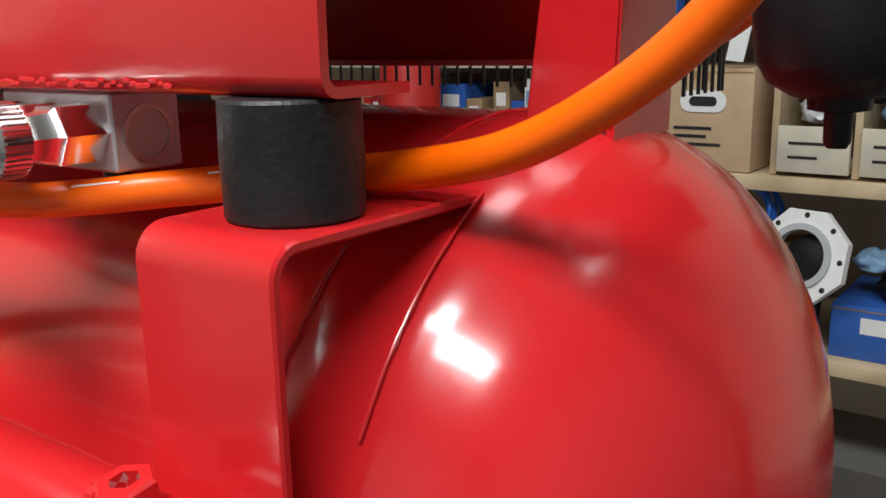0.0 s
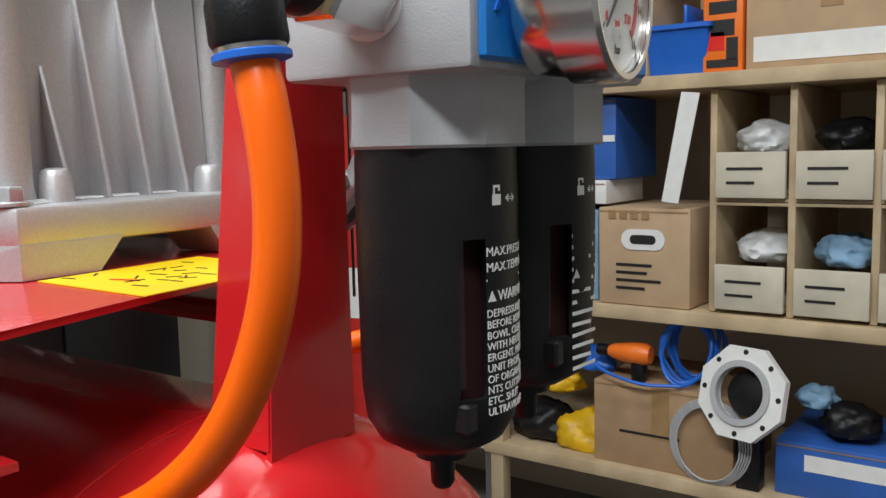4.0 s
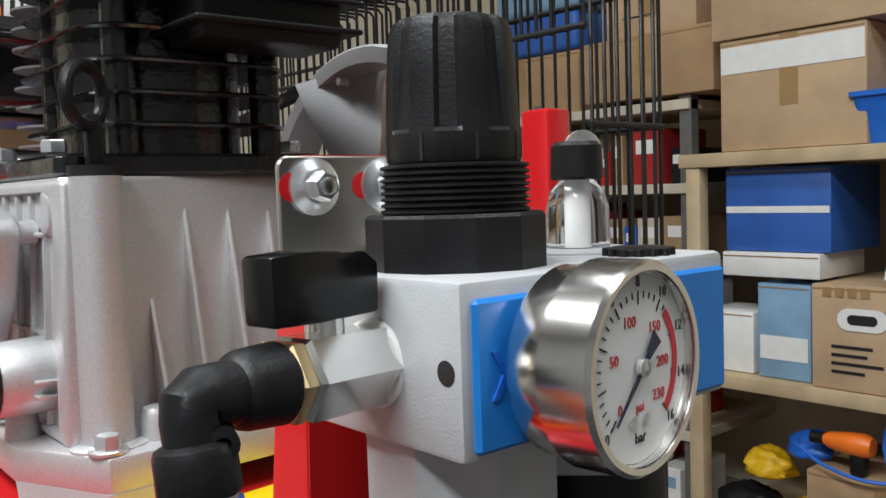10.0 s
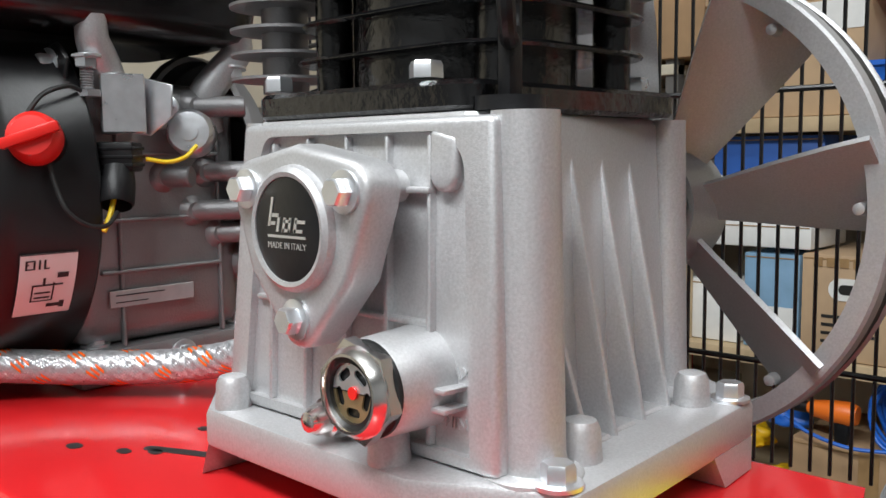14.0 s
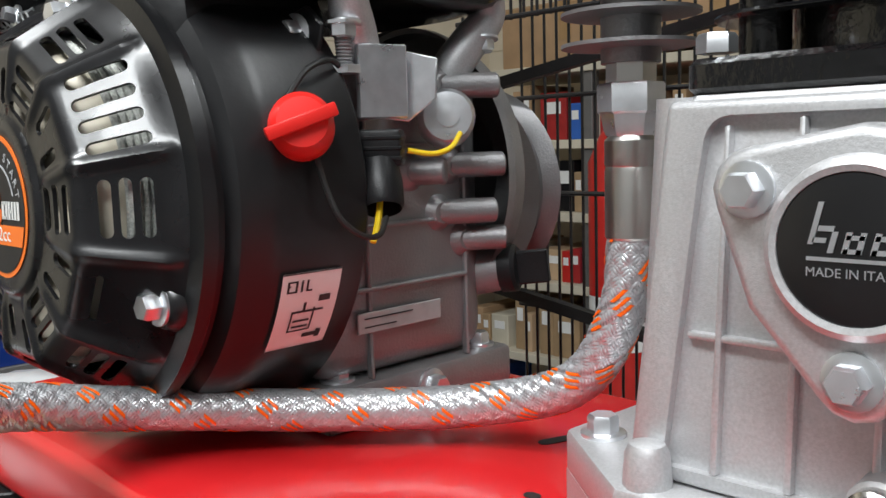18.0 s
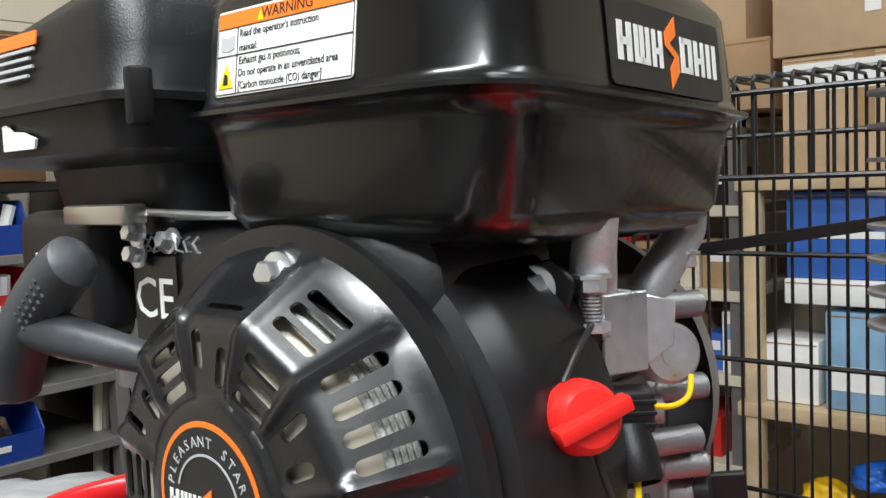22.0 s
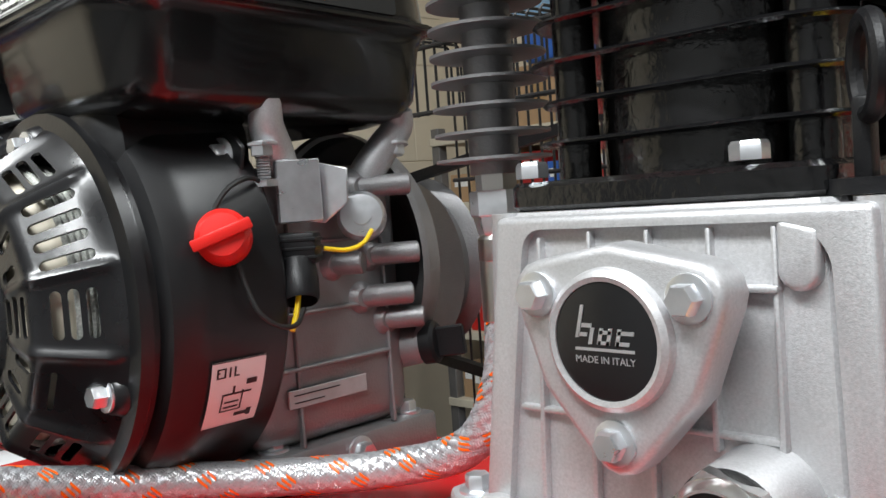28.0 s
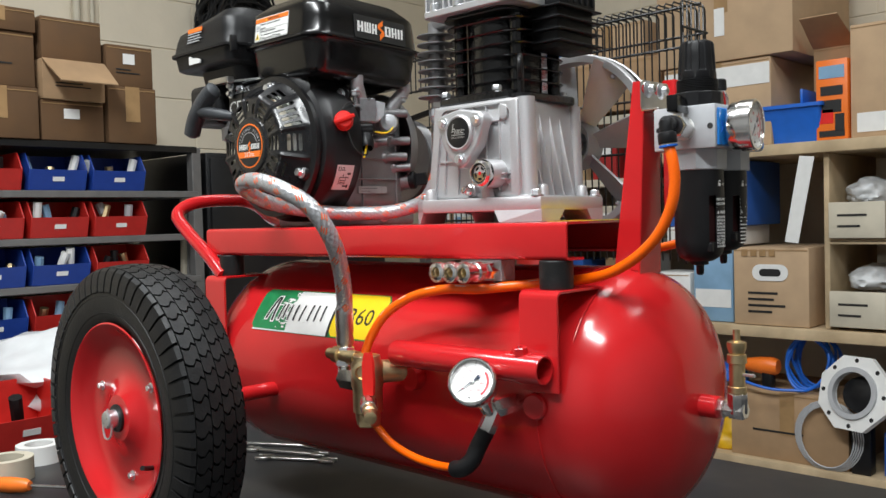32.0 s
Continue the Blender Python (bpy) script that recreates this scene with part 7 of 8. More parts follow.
part("grip_neck", sweep(neck, [0.0125 - 0.0055 * k / (len(neck) - 1) for k in range(len(neck))], 20), GRIP_RUBBER, t)
part("rope_ferrule", lathe((-0.627, -0.006, 0.6025), (0.92, 0.35, -0.17), [(0, 0.0060), (0.001, 0.0074), (0.006, 0.0074), (0.007, 0.0060)], 18), ZINC, t)
for k in range(6):      # raised grip dashes
    for j in range(3):
        part("grip_rib", sweep([(-0.664 - 0.0035 * k + 0.003 * j, -0.0372 - 0.0003 * k, 0.6400 - 0.0031 * k - 0.0032 * j), (-0.6625 - 0.0035 * k + 0.003 * j, -0.0372 - 0.0003 * k, 0.6385 - 0.0031 * k - 0.0032 * j)], 0.0007, 6), GRIP_RUBBER, t)



# ---- braided delivery hose ----
def frames_along(pts):
    pts = [Vector(p) for p in pts]
    n = len(pts)
    tang = [(pts[min(i + 1, n - 1)] - pts[max(i - 1, 0)]).normalized() for i in range(n)]
    _, _, u, _ = axis_frame(pts[0], tang[0])
    out = []
    for i in range(n):
        u = (u - tang[i] * u.dot(tang[i])).normalized()
        out.append((pts[i], tang[i], u, tang[i].cross(u)))
    return out


def resample(pts, step):
    out, acc = [Vector(pts[0])], 0.0
    for a, b in zip(pts, pts[1:]):
        a, b = Vector(a), Vector(b)
        L = (b - a).length
        s = step - acc
        while s <= L:
            out.append(a.lerp(b, s / L))
            s += step
        acc = L - (s - step)
    return out


def braided_hose():
    t = thing("braided_hose", (-0.34, 0.16, 0.44), "steel-braided air hose with orange tracer threads", "hose")
    R = 0.0100
    path = resample(catmull([(-0.342, 0.160, 0.535), (-0.346, 0.158, 0.50), (-0.371, 0.157, 0.464), (-0.42, 0.142, 0.448), (-0.47, 0.098, 0.446), (-0.505, 0.050, 0.451), (-0.520, 0.005, 0.459), (-0.515, -0.045, 0.472), (-0.478, -0.092, 0.484), (-0.430, -0.122, 0.489), (-0.375, -0.140, 0.488), (-0.318, -0.145, 0.475), (-0.282, -0.130, 0.452), (-0.272, -0.108, 0.415), (-0.284, -0.084, 0.375), (-0.300, -0.066, 0.335), (-0.306, -0.062, 0.312)], 14), 0.0022)
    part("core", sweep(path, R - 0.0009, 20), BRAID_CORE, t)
    # flat bundles of wire, two over and two under, with three coloured ones at a time among them
    step, n, turns = 0.0009, 32, 1 / 0.080
    fr = frames_along(resample(path, step))
    dense = [(p, d, u, v) for p, d, u, v in fr]
    cells = {"braid": ([], []), "tracer_threads": ([], [])}
    half = 0.49 * math.pi * 2 / n
    for way in (1, -1):
        for k in range(n):
            kind = "tracer_threads" if way > 0 and k % 16 in (0, 2, 4) else "braid"
            vs, fs = cells[kind]
            base, up = len(vs), []
            for i, (p, d, u, v) in enumerate(dense):
                turn = i * step * turns
                a = 2 * math.pi * (k / n + way * turn)
                cross = n * 2 * turn + (k if way > 0 else -k)
                rise = way * math.sin(math.pi * cross / 2 + 0.8)
                r = R + (0.00034 * rise if kind == "braid" else 0.00052)
                up.append(math.sin(math.pi * cross / 5 + 0.8) > -0.15)
                for e in (-1, 0, 1):
                    b = a + e * half
                    w = u * math.cos(b) + v * math.sin(b)
                    vs.append(p + w * (r + (0.00026 if e == 0 else -0.00004)))
            for i in range(len(dense) - 1):
                if kind == "tracer_threads" and not (up[i] and up[i + 1]):
                    continue
                for e in (0, 1):
                    q = base + 3 * i + e
                    fs.append((q, q + 1, q + 4, q + 3))
    for name, material in (("braid", BRAID), ("tracer_threads", ORANGE)):
        bm = B()
        me = bpy.data.meshes.new("strands")
        me.from_pydata([tuple(q) for q in cells[name][0]], [], cells[name][1])
        bm.from_mesh(me)
        bpy.data.meshes.remove(me)
        tagged(part(name, bm, material, t, angle=70), kind="stuff")
    for top, dz in (((-0.342, 0.160, 0.606), -1),):
        part("adapter", lathe(top, (0, 0, -1), [(0, 0.0105), (0.008, 0.0105)], 6), STEEL, t)
        part("union_nut", lathe((top[0], top[1], top[2] - 0.008), (0, 0, -1), [(0, 0.0135), (0.001, 0.0142), (0.012, 0.0142), (0.013, 0.0128), (0.020, 0.0115), (0.022, 0.0105)], 6), ZINC, t, "zinc plated union nut")
        part("ferrule", lathe((top[0], top[1], top[2] - 0.030), (0, 0, -1), [(0, 0.0095), (0.002, 0.0113), (0.012, 0.0113), (0.013, 0.0108), (0.015, 0.0113), (0.043, 0.0113), (0.044, 0.0105)], 28), STEEL, t, "bronze-tinted crimped ferrule")
    part("ferrule", lathe((-0.306, -0.062, 0.322), (0, 0, -1), [(0, 0.0105), (0.001, 0.0116), (0.030, 0.0116), (0.032, 0.0108), (0.042, 0.0116), (0.046, 0.0105), (0.050, 0.009)], 28), STEEL, t)
    part("union_nut", lathe((-0.306, -0.062, 0.272), (0, 0, -1), [(0, 0.0125), (0.008, 0.013), (0.009, 0.0145), (0.022, 0.0145), (0.023, 0.0135)], 6), ZINC, t)
    part("elbow", sweep(catmull([(-0.306, -0.062, 0.252), (-0.306, -0.062, 0.238), (-0.302, -0.062, 0.230), (-0.290, -0.062, 0.228), (-0.272, -0.062, 0.228)], 5), 0.0105, 18), CHROME, t)
    return t


# The core's darker grey paints the shade seen between the strands.
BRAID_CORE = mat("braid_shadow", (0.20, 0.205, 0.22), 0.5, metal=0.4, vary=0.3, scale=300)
BRAID = mat("bright_steel_braid", (0.58, 0.59, 0.61), 0.30, metal=0.60, vary=0.10, scale=400)
braided_hose()

# ---- brass check valve on the tank ----
t = thing("check_valve", (-0.25, -0.06, 0.19), "brass check valve with a small red ball tap", "valve")
part("body", lathe((-0.250, -0.060, 0.188), (0, 0, 1), [(0, 0.0125), (0.008, 0.013), (0.009, 0.0150), (0.032, 0.0152), (0.036, 0.0165), (0.058, 0.0165), (0.062, 0.0140), (0.066, 0.0140), (0.067, 0.012)], 28), BRASS, t)
part("bottom_nut", lathe((-0.250, -0.060, 0.190), (0, 0, -1), [(0, 0.0125), (0.007, 0.0125), (0.008, 0.011)], 6), BRASS, t)
part("tank_nipple", cyl((-0.250, -0.050, 0.236), (-0.228, -0.006, 0.236), 0.012, 20), BRASS, t)
part("front_port", lathe((-0.243, -0.070, 0.240), (0.55, -0.8, 0), [(0, 0.011), (0.008, 0.0105), (0.009, 0.007), (0.006, 0.006), (0.006, 0)], 24, caps=False), BRASS, t)
part("relief_nipple", lathe((-0.262, -0.062, 0.250), (-1, 0, 0.05), [(0, 0.008), (0.012, 0.008), (0.014, 0.006), (0.026, 0.006), (0.027, 0.0085), (0.036, 0.0085), (0.038, 0.005), (0.046, 0.0055), (0.048, 0.003)], 16), BRASS, t)
part("hose_stub", lathe((-0.285, -0.062, 0.228), (1, 0, 0), [(0, 0.011), (0.014, 0.0115), (0.026, 0.010)], 6), CHROME, t)
tap = part("tap_body", lathe((-0.236, -0.072, 0.216), (0.72, -0.60, -0.28), [(0, 0.006), (0.012, 0.006), (0.013, 0.0085), (0.026, 0.0085), (0.028, 0.006)], 16), CHROME, t)
part("tap_nozzle", lathe((-0.215, -0.089, 0.208), (0.72, -0.60, -0.1), [(0, 0.0075), (0.012, 0.0075), (0.014, 0.0060), (0.026, 0.0062), (0.027, 0.004)], 16), BRASS, tap)
part("tap_lever", loft([[(-0.2235 + dx, -0.082 + dy, z) for dx, dy in ((-0.006 * s, -0.003), (0.006 * s, 0.001), (0.006 * s, 0.004), (-0.006 * s, 0.0))] for z, s in ((0.220, 0.8), (0.232, 1.0), (0.252, 0.9), (0.262, 0.4))]), RED_BRIGHT, tap, "red tap lever")
t.location = (-0.258, -0.068, 0.188)
t.scale = (1.22, 1.22, 1.22)
solo("thin_hose", sweep(catmull([(-0.264, -0.066, 0.192), (-0.253, -0.062, 0.180), (-0.227, -0.058, 0.159), (-0.186, -0.060, 0.149), (-0.145, -0.065, 0.148), (-0.115, -0.070, 0.151), (-0.094, -0.074, 0.154)], 8), 0.0048, 14), ORANGE, (-0.25, -0.06, 0.18), "thin orange plastic hose below the valve", "hose")

# ---- tank pressure gauge ----


def gauge_face(c, n, up, r, parent, printed):
    """A dial: white plate, ticks, a red sector, needle, screw."""
    right = Vector(up).cross(Vector(n))
    m = plane_at(c, right, up)
    d = part("dial", prism([(r * math.cos(a), r * math.sin(a)) for a in (2 * math.pi * k / 40 for k in range(40))], m, 0.0005), WHITE, parent, "white dial with black and red scale")
    tk = B()
    for k in range(33):
        a = radians(225 - 270 * k / 32)
        L = 0.14 if k % 4 == 0 else 0.07
        quad(r * (0.80 - L), r * 0.80, -r * 0.008, r * 0.008, m @ Matrix.Translation((0, 0, 0.0006)) @ Matrix.Rotation(a, 4, "Z"), 0.0002, tk)
    part("scale_ticks", tk, INK, d)
    red = B()
    for k in range(14):
        a0, a1 = radians(45 - 90 * k / 14), radians(45 - 90 * (k + 1) / 14)
        prism([(q * math.cos(a), q * math.sin(a)) for q, a in ((r * 0.69, a0), (r * 0.79, a0), (r * 0.79, a1), (r * 0.69, a1))][::-1], m @ Matrix.Translation((0, 0, 0.0007)), 0.0002, bm=red)
    part("red_sector", red, DIAL_RED, d)
    if printed:
        for s, a, rr, col in (("0", 225, 0.9, INK), ("2", 191, 0.9, INK), ("4", 157, 0.9, INK), ("6", 124, 0.9, INK), ("8", 90, 0.9, INK), ("10", 56, 0.9, INK), ("12", 22, 0.9, INK), ("14", -12, 0.9, INK), ("16", -45, 0.9, INK), ("0", 225, 0.55, DIAL_RED), ("50", 165, 0.5, DIAL_RED), ("100", 110, 0.52, DIAL_RED), ("150", 50, 0.5, DIAL_RED), ("200", 0, 0.48, DIAL_RED), ("230", -42, 0.52, DIAL_RED)):
            part("figure", text_bm(s, r * 0.17, 0.0001, m=m @ Matrix.Translation((rr * r * math.cos(radians(a)), rr * r * math.sin(radians(a)), 0.0007))), col, d)
        part("figure", text_bm("bar", r * 0.17, 0.0001, m=m @ Matrix.Translation((0, -r * 0.74, 0.0007))), INK, d)
        part("figure", text_bm("psi", r * 0.15, 0.0001, m=m @ Matrix.Translation((0, -r * 0.42, 0.0007))), DIAL_RED, d)
    ang = radians(225)
    nm = m @ Matrix.Translation((0, 0, 0.0016)) @ Matrix.Rotation(ang, 4, "Z")
    part("needle", prism([(-0.42 * r, -0.10 * r), (-0.12 * r, -0.035 * r), (0.74 * r, -0.008 * r), (0.74 * r, 0.008 * r), (-0.12 * r, 0.035 * r), (-0.42 * r, 0.10 * r)], nm, 0.0005), NEEDLE, d)
    part("needle_hub", lathe(Vector(c) + Vector(n).normalized() * 0.001, n, [(0, r * 0.10), (0.0018, r * 0.10), (0.002, r * 0.05), (0.003, 0)], 16, caps=False), ZINC, d)
    for s in (-0.16, 0.10):
        part("dial_screw", lathe(m @ Vector((s * r, -0.55 * r, 0.0005)), n, [(0, r * 0.06), (0.0008, r * 0.06)], 14), ZINC, d)
    return d


DIAL_RED = mat("red_print", (0.6, 0.02, 0.03), 0.5, vary=0.05)
NEEDLE = mat("dark_needle", (0.01, 0.02, 0.05), 0.4, vary=0.05)
GLASS = bpy.data.materials.new("clear_glass")
GLASS.use_nodes = True
gb = GLASS.node_tree.nodes["Principled BSDF"]
gb.inputs["Transmission Weight"].default_value, gb.inputs["Roughness"].default_value, gb.inputs["IOR"].default_value = 1.0, 0.02, 1.1


def pane(p, n, r, parent):
    g = part("glass", lathe(p, n, [(0, r), (0.0008, r)], 40), GLASS, parent, "clear dial glass")
    g.visible_shadow = False


t = thing("tank_gauge", (-0.06, -0.02, 0.22), "chrome pressure gauge with a white dial on an elbow", "pressure gauge")
gc, gn = Vector((-0.060, -0.092, 0.258)), Vector((0.42, -0.78, 0.42)).normalized()
gu = (Vector((0.12, 0, 1)) - gn * gn.dot(Vector((0.12, 0, 1)))).normalized()
part("case", lathe(gc - gn * 0.022, gn, [(0, 0.012), (0.001, 0.0235), (0.016, 0.0245), (0.017, 0.0265), (0.026, 0.0265), (0.028, 0.0250), (0.028, 0.0235), (0.022, 0.0233), (0.021, 0)], 48, caps=False), CHROME, t, "polished gauge case")
gauge_face(gc + gn * 0.0005, gn, gu, 0.0232, t, True)
pane(gc + gn * 0.0045, gn, 0.0234, t)
part("stem", sweep(catmull([gc - gn * 0.020, Vector((-0.070, -0.062, 0.228)), Vector((-0.072, -0.050, 0.215))], 5), 0.008, 14), CHROME, t)
part("tee", lathe((-0.058, -0.012, 0.226), (-0.25, -1, -0.12), [(0, 0.010), (0.016, 0.0115), (0.034, 0.0115), (0.040, 0.009)], 6), CHROME, t)
part("tee_leg", lathe((-0.068, -0.046, 0.220), (-0.25, -0.35, -0.9), [(0, 0.0095), (0.012, 0.0105), (0.026, 0.0105), (0.028, 0.009)], 6), CHROME, t)
part("push_elbow", sweep(catmull([(-0.074, -0.056, 0.196), (-0.080, -0.064, 0.178), (-0.084, -0.070, 0.164), (-0.094, -0.074, 0.155), (-0.108, -0.072, 0.151)], 5), 0.0098, 16), BLACK_PLASTIC, t, "black push-in elbow")
part("release_ring", lathe((-0.106, -0.072, 0.1512), (-1, 0.1, -0.15), [(0, 0.0082), (0.004, 0.0082)], 18), BLUE, t)

# ---- safety valve on the tank's end ----
t = thing("safety_valve", (0.108, TY, 0.21), "brass safety valve on a nickel elbow", "safety valve")
part("elbow", lathe((0.104, TY, 0.212), (1, 0, 0), [(0, 0.010), (0.002, 0.0115), (0.010, 0.0115), (0.011, 0.0085), (0.015, 0.0085), (0.016, 0.011), (0.032, 0.011), (0.034, 0.009)], 6), CHROME, t)
part("elbow_leg", lathe((0.128, TY, 0.208), (0, 0, 1), [(0, 0.010), (0.002, 0.0115), (0.022, 0.0115), (0.024, 0.009)], 8), CHROME, t)
part("body", lathe((0.128, TY, 0.232), (0, 0, 1), [(0, 0.0105), (0.006, 0.0105), (0.007, 0.0088), (0.032, 0.0088), (0.033, 0.011), (0.042, 0.0105), (0.043, 0.008), (0.050, 0.0105), (0.056, 0.0105), (0.058, 0.004), (0.070, 0.0038)], 20), BRASS, t)
part("pull_pin", cyl((0.128, TY, 0.252), (0.150, TY - 0.004, 0.253), 0.002, 10), ZINC, t)

# ---- upright post with regulator bracket ----
t = thing("regulator_post", (0.01, 0.14, 0.36), "red painted tapered steel post on the tank", "post")
part("front_plate", prism([(-0.018, 0.366), (0.0175, 0.366), (0.028, 0.589), (0.0125, 0.589)], FRONT @ Matrix.Translation((0, 0, 0.122)), 0.003, 0.001, 1), RED, t)
part("side_plate", loft([[(0.0145, 0.1225, 0.362), (0.0175, 0.1225, 0.362), (0.0175, 0.170, 0.362), (0.0145, 0.170, 0.362)], [(0.025, 0.1225, 0.589), (0.028, 0.1225, 0.589), (0.028, 0.158, 0.589), (0.025, 0.158, 0.589)]]), RED, t)
part("side_plate", loft([[(-0.018, 0.1225, 0.362), (-0.015, 0.1225, 0.362), (-0.015, 0.170, 0.362), (-0.018, 0.170, 0.362)], [(0.0125, 0.1225, 0.589), (0.0150, 0.1225, 0.589), (0.0150, 0.158, 0.589), (0.0125, 0.158, 0.589)]]), RED, t)
br = thing("regulator_bracket", (0.03, 0.14, 0.55), "polished steel angle bracket with two hex bolts", "bracket")
part("plate", prism(rrect(0.110, 0.172, 0.5535, 0.5885, 0.004), SIDE @ Matrix.Translation((0, 0, 0.0292)), 0.0022, 0.0006, 1), STEEL, br)
part("tab", box(0.0292, 0.052, 0.112, 0.168, 0.5523, 0.5545, 0.0006, 1), STEEL, br)
for y in (0.1235, 0.1530):
    part("slot", prism(rrect(y - 0.0135, y + 0.004, 0.5732, 0.5828, 0.0047), SIDE @ Matrix.Translation((0, 0, 0.03145)), 0.0003), RED, br)
    b = part("bolt", lathe((0.0316, y, 0.578), (1, 0, 0), [(0, 0.0098), (0.0012, 0.0098), (0.0020, 0.0080), (0.0030, 0.0064), (0.0034, 0.0058)], 36), ZINC, br, "zinc flange bolt")
    part("bolt_head", lathe((0.0348, y, 0.578), (1, 0, 0), [(0, 0.0054), (0.0048, 0.0054), (0.0058, 0.0046)], 6, phase=0.3), ZINC, b)
    part("bolt_socket", lathe((0.0316, y, 0.578), (1, 0, 0), [(0.0091, 0.0030), (0.0100, 0.0030), (0.0105, 0.0022), (0.0105, 0)], 12, caps=False), STEEL, b)


# ---- filter regulator and lubricator ----
AX, AY1, AY2 = 0.085, 0.141, 0.199


def bowl(t, ay, zb):
    ring = lathe((AX, ay, 0.481), (0, 0, 1), [(0, 0.0300), (0.001, 0.0308), (0.020, 0.0308), (0.024, 0.0318)], 8, phase=0.5)
    part("bowl_collar", ring, GREY_BODY, t, "grey octagonal bowl collar", angle=20)
    # guard shell with tall windows cut out of it
    seg, bm = 72, B()
    prof = [(0.481, 0.0255), (0.466, 0.0258), (0.452, 0.0258), (0.430, 0.0256), (0.405, 0.0254), (zb + 0.020, 0.0252), (zb + 0.010, 0.0240), (zb + 0.004, 0.0205), (zb, 0.014), (zb, 0.0)]
    rows = [[bm.verts.new((AX + r * math.cos(2 * math.pi * k / seg), ay + r * math.sin(2 * math.pi * k / seg), z)) for k in range(seg)] if r else [bm.verts.new((AX, ay, z))] for z, r in prof]
    for i in range(len(rows) - 1):
        for k in range(seg):
            if 2 <= i <= 4 and (k in (64, 65, 66, 67) or k in (28, 29, 30, 31)):
                continue
            if len(rows[i + 1]) == 1:
                bm.faces.new((rows[i][k], rows[i][(k + 1) % seg], rows[i + 1][0]))
            else:
                bm.faces.new((rows[i][k], rows[i][(k + 1) % seg], rows[i + 1][(k + 1) % seg], rows[i + 1][k]))
    g = part("bowl_guard", bm, BLACK_PLASTIC, t, "black bowl guard with a tall window and white print", angle=40)
    s = g.modifiers.new("thickness", "SOLIDIFY")
    s.thickness, s.offset = 0.002, 1
    part("inner_bowl", cyl((AX, ay, zb + 0.006), (AX, ay, 0.480), 0.0195, 36), SMOKE, g, "dark clear inner bowl")
    part("drain", lathe((AX, ay, zb), (0, 0, -1), [(0, 0.010), (0.006, 0.0095), (0.007, 0.0045), (0.016, 0.0042), (0.018, 0.003)], 16), BLACK_PLASTIC, g)
    part("latch", box(AX + 0.0225 * math.cos(radians(-32)) - 0.005, AX + 0.0225 * math.cos(radians(-32)) + 0.005, ay - 0.018, ay - 0.012, zb + 0.009, zb + 0.019, 0.001, 1), BLACK_PLASTIC, g)

    def wrap(bm2, a0, z0):
        for v in bm2.verts:
            a = a0 + v.co.x / 0.0278
            r = 0.0278 + v.co.z
            v.co = Vector((AX + r * math.cos(a), ay + r * math.sin(a), z0 + v.co.y))
        return bm2
    a0 = radians(-20)
    if ay == AY1:
        part("bowl_words", wrap(text_bm("MAX.PRESS 1.0MPa", 0.0042, 0.0001, "LEFT"), a0, 0.4475), WHITE, g)
        part("bowl_words", wrap(text_bm("MAX.TEMP. 60°C", 0.0042, 0.0001, "LEFT"), a0, 0.4425), WHITE, g)
        part("bowl_words", wrap(text_bm("WARNING", 0.0050, 0.0001, "LEFT", m=Matrix.Translation((0.005, 0, 0))), a0, 0.4330), WHITE, g)
        lines = ("DEPRESSURIZE", "BEFORE REMOVING", "BOWL. CLEAN", "WITH NEUTRAL DET", "ERGENT. PREVENT", "UNIT FROM", "OF ORGANIC SOLVE", "NTS CUTTING OIL", "ETC. SHUT", "ULTRAVIOLET")
        for k, line in enumerate(lines):
            part("bowl_words", wrap(text_bm(line, 0.0037, 0.0001, "LEFT"), a0, 0.4275 - 0.0036 * k), WHITE, g)
    else:
        for k in range(13):
            part("bowl_line", wrap(quad(0, 0.018 - 0.003 * (k % 3), -0.0007, 0.0007, Matrix.Identity(4), 0.0001), a0, 0.4475 - 0.0042 * k), WHITE, g)
    part("bowl_line", wrap(quad(0, 0.022, -0.0004, 0.0004, Matrix.Identity(4), 0.0001), a0, 0.4385), WHITE, g)
    part("bowl_line", wrap(prism([(0.0005, -0.002), (0.0042, -0.002), (0.0023, 0.0016)], Matrix.Identity(4), 0.0001), a0, 0.4335), WHITE, g)
    part("lock_mark", wrap(quad(0.003, 0.007, -0.002, 0.0015, Matrix.Identity(4), 0.0001), a0, 0.4645), WHITE, g)
    part("lock_mark", wrap(prism([(0.0035, 0.0015), (0.0042, 0.0015), (0.0042, 0.0036), (0.0058, 0.0036), (0.0058, 0.0025), (0.0066, 0.0025), (0.0066, 0.0044), (0.0035, 0.0044)], Matrix.Identity(4), 0.0001), a0, 0.4645), WHITE, g)
    part("lock_mark", wrap(prism([(0.0095, 0), (0.0115, 0.0014), (0.0115, 0.0005), (0.0140, 0.0005), (0.0140, 0.0014), (0.016, 0), (0.0140, -0.0014), (0.0140, -0.0005), (0.0115, -0.0005), (0.0115, -0.0014)], Matrix.Identity(4), 0.0001), a0, 0.4645), WHITE, g)


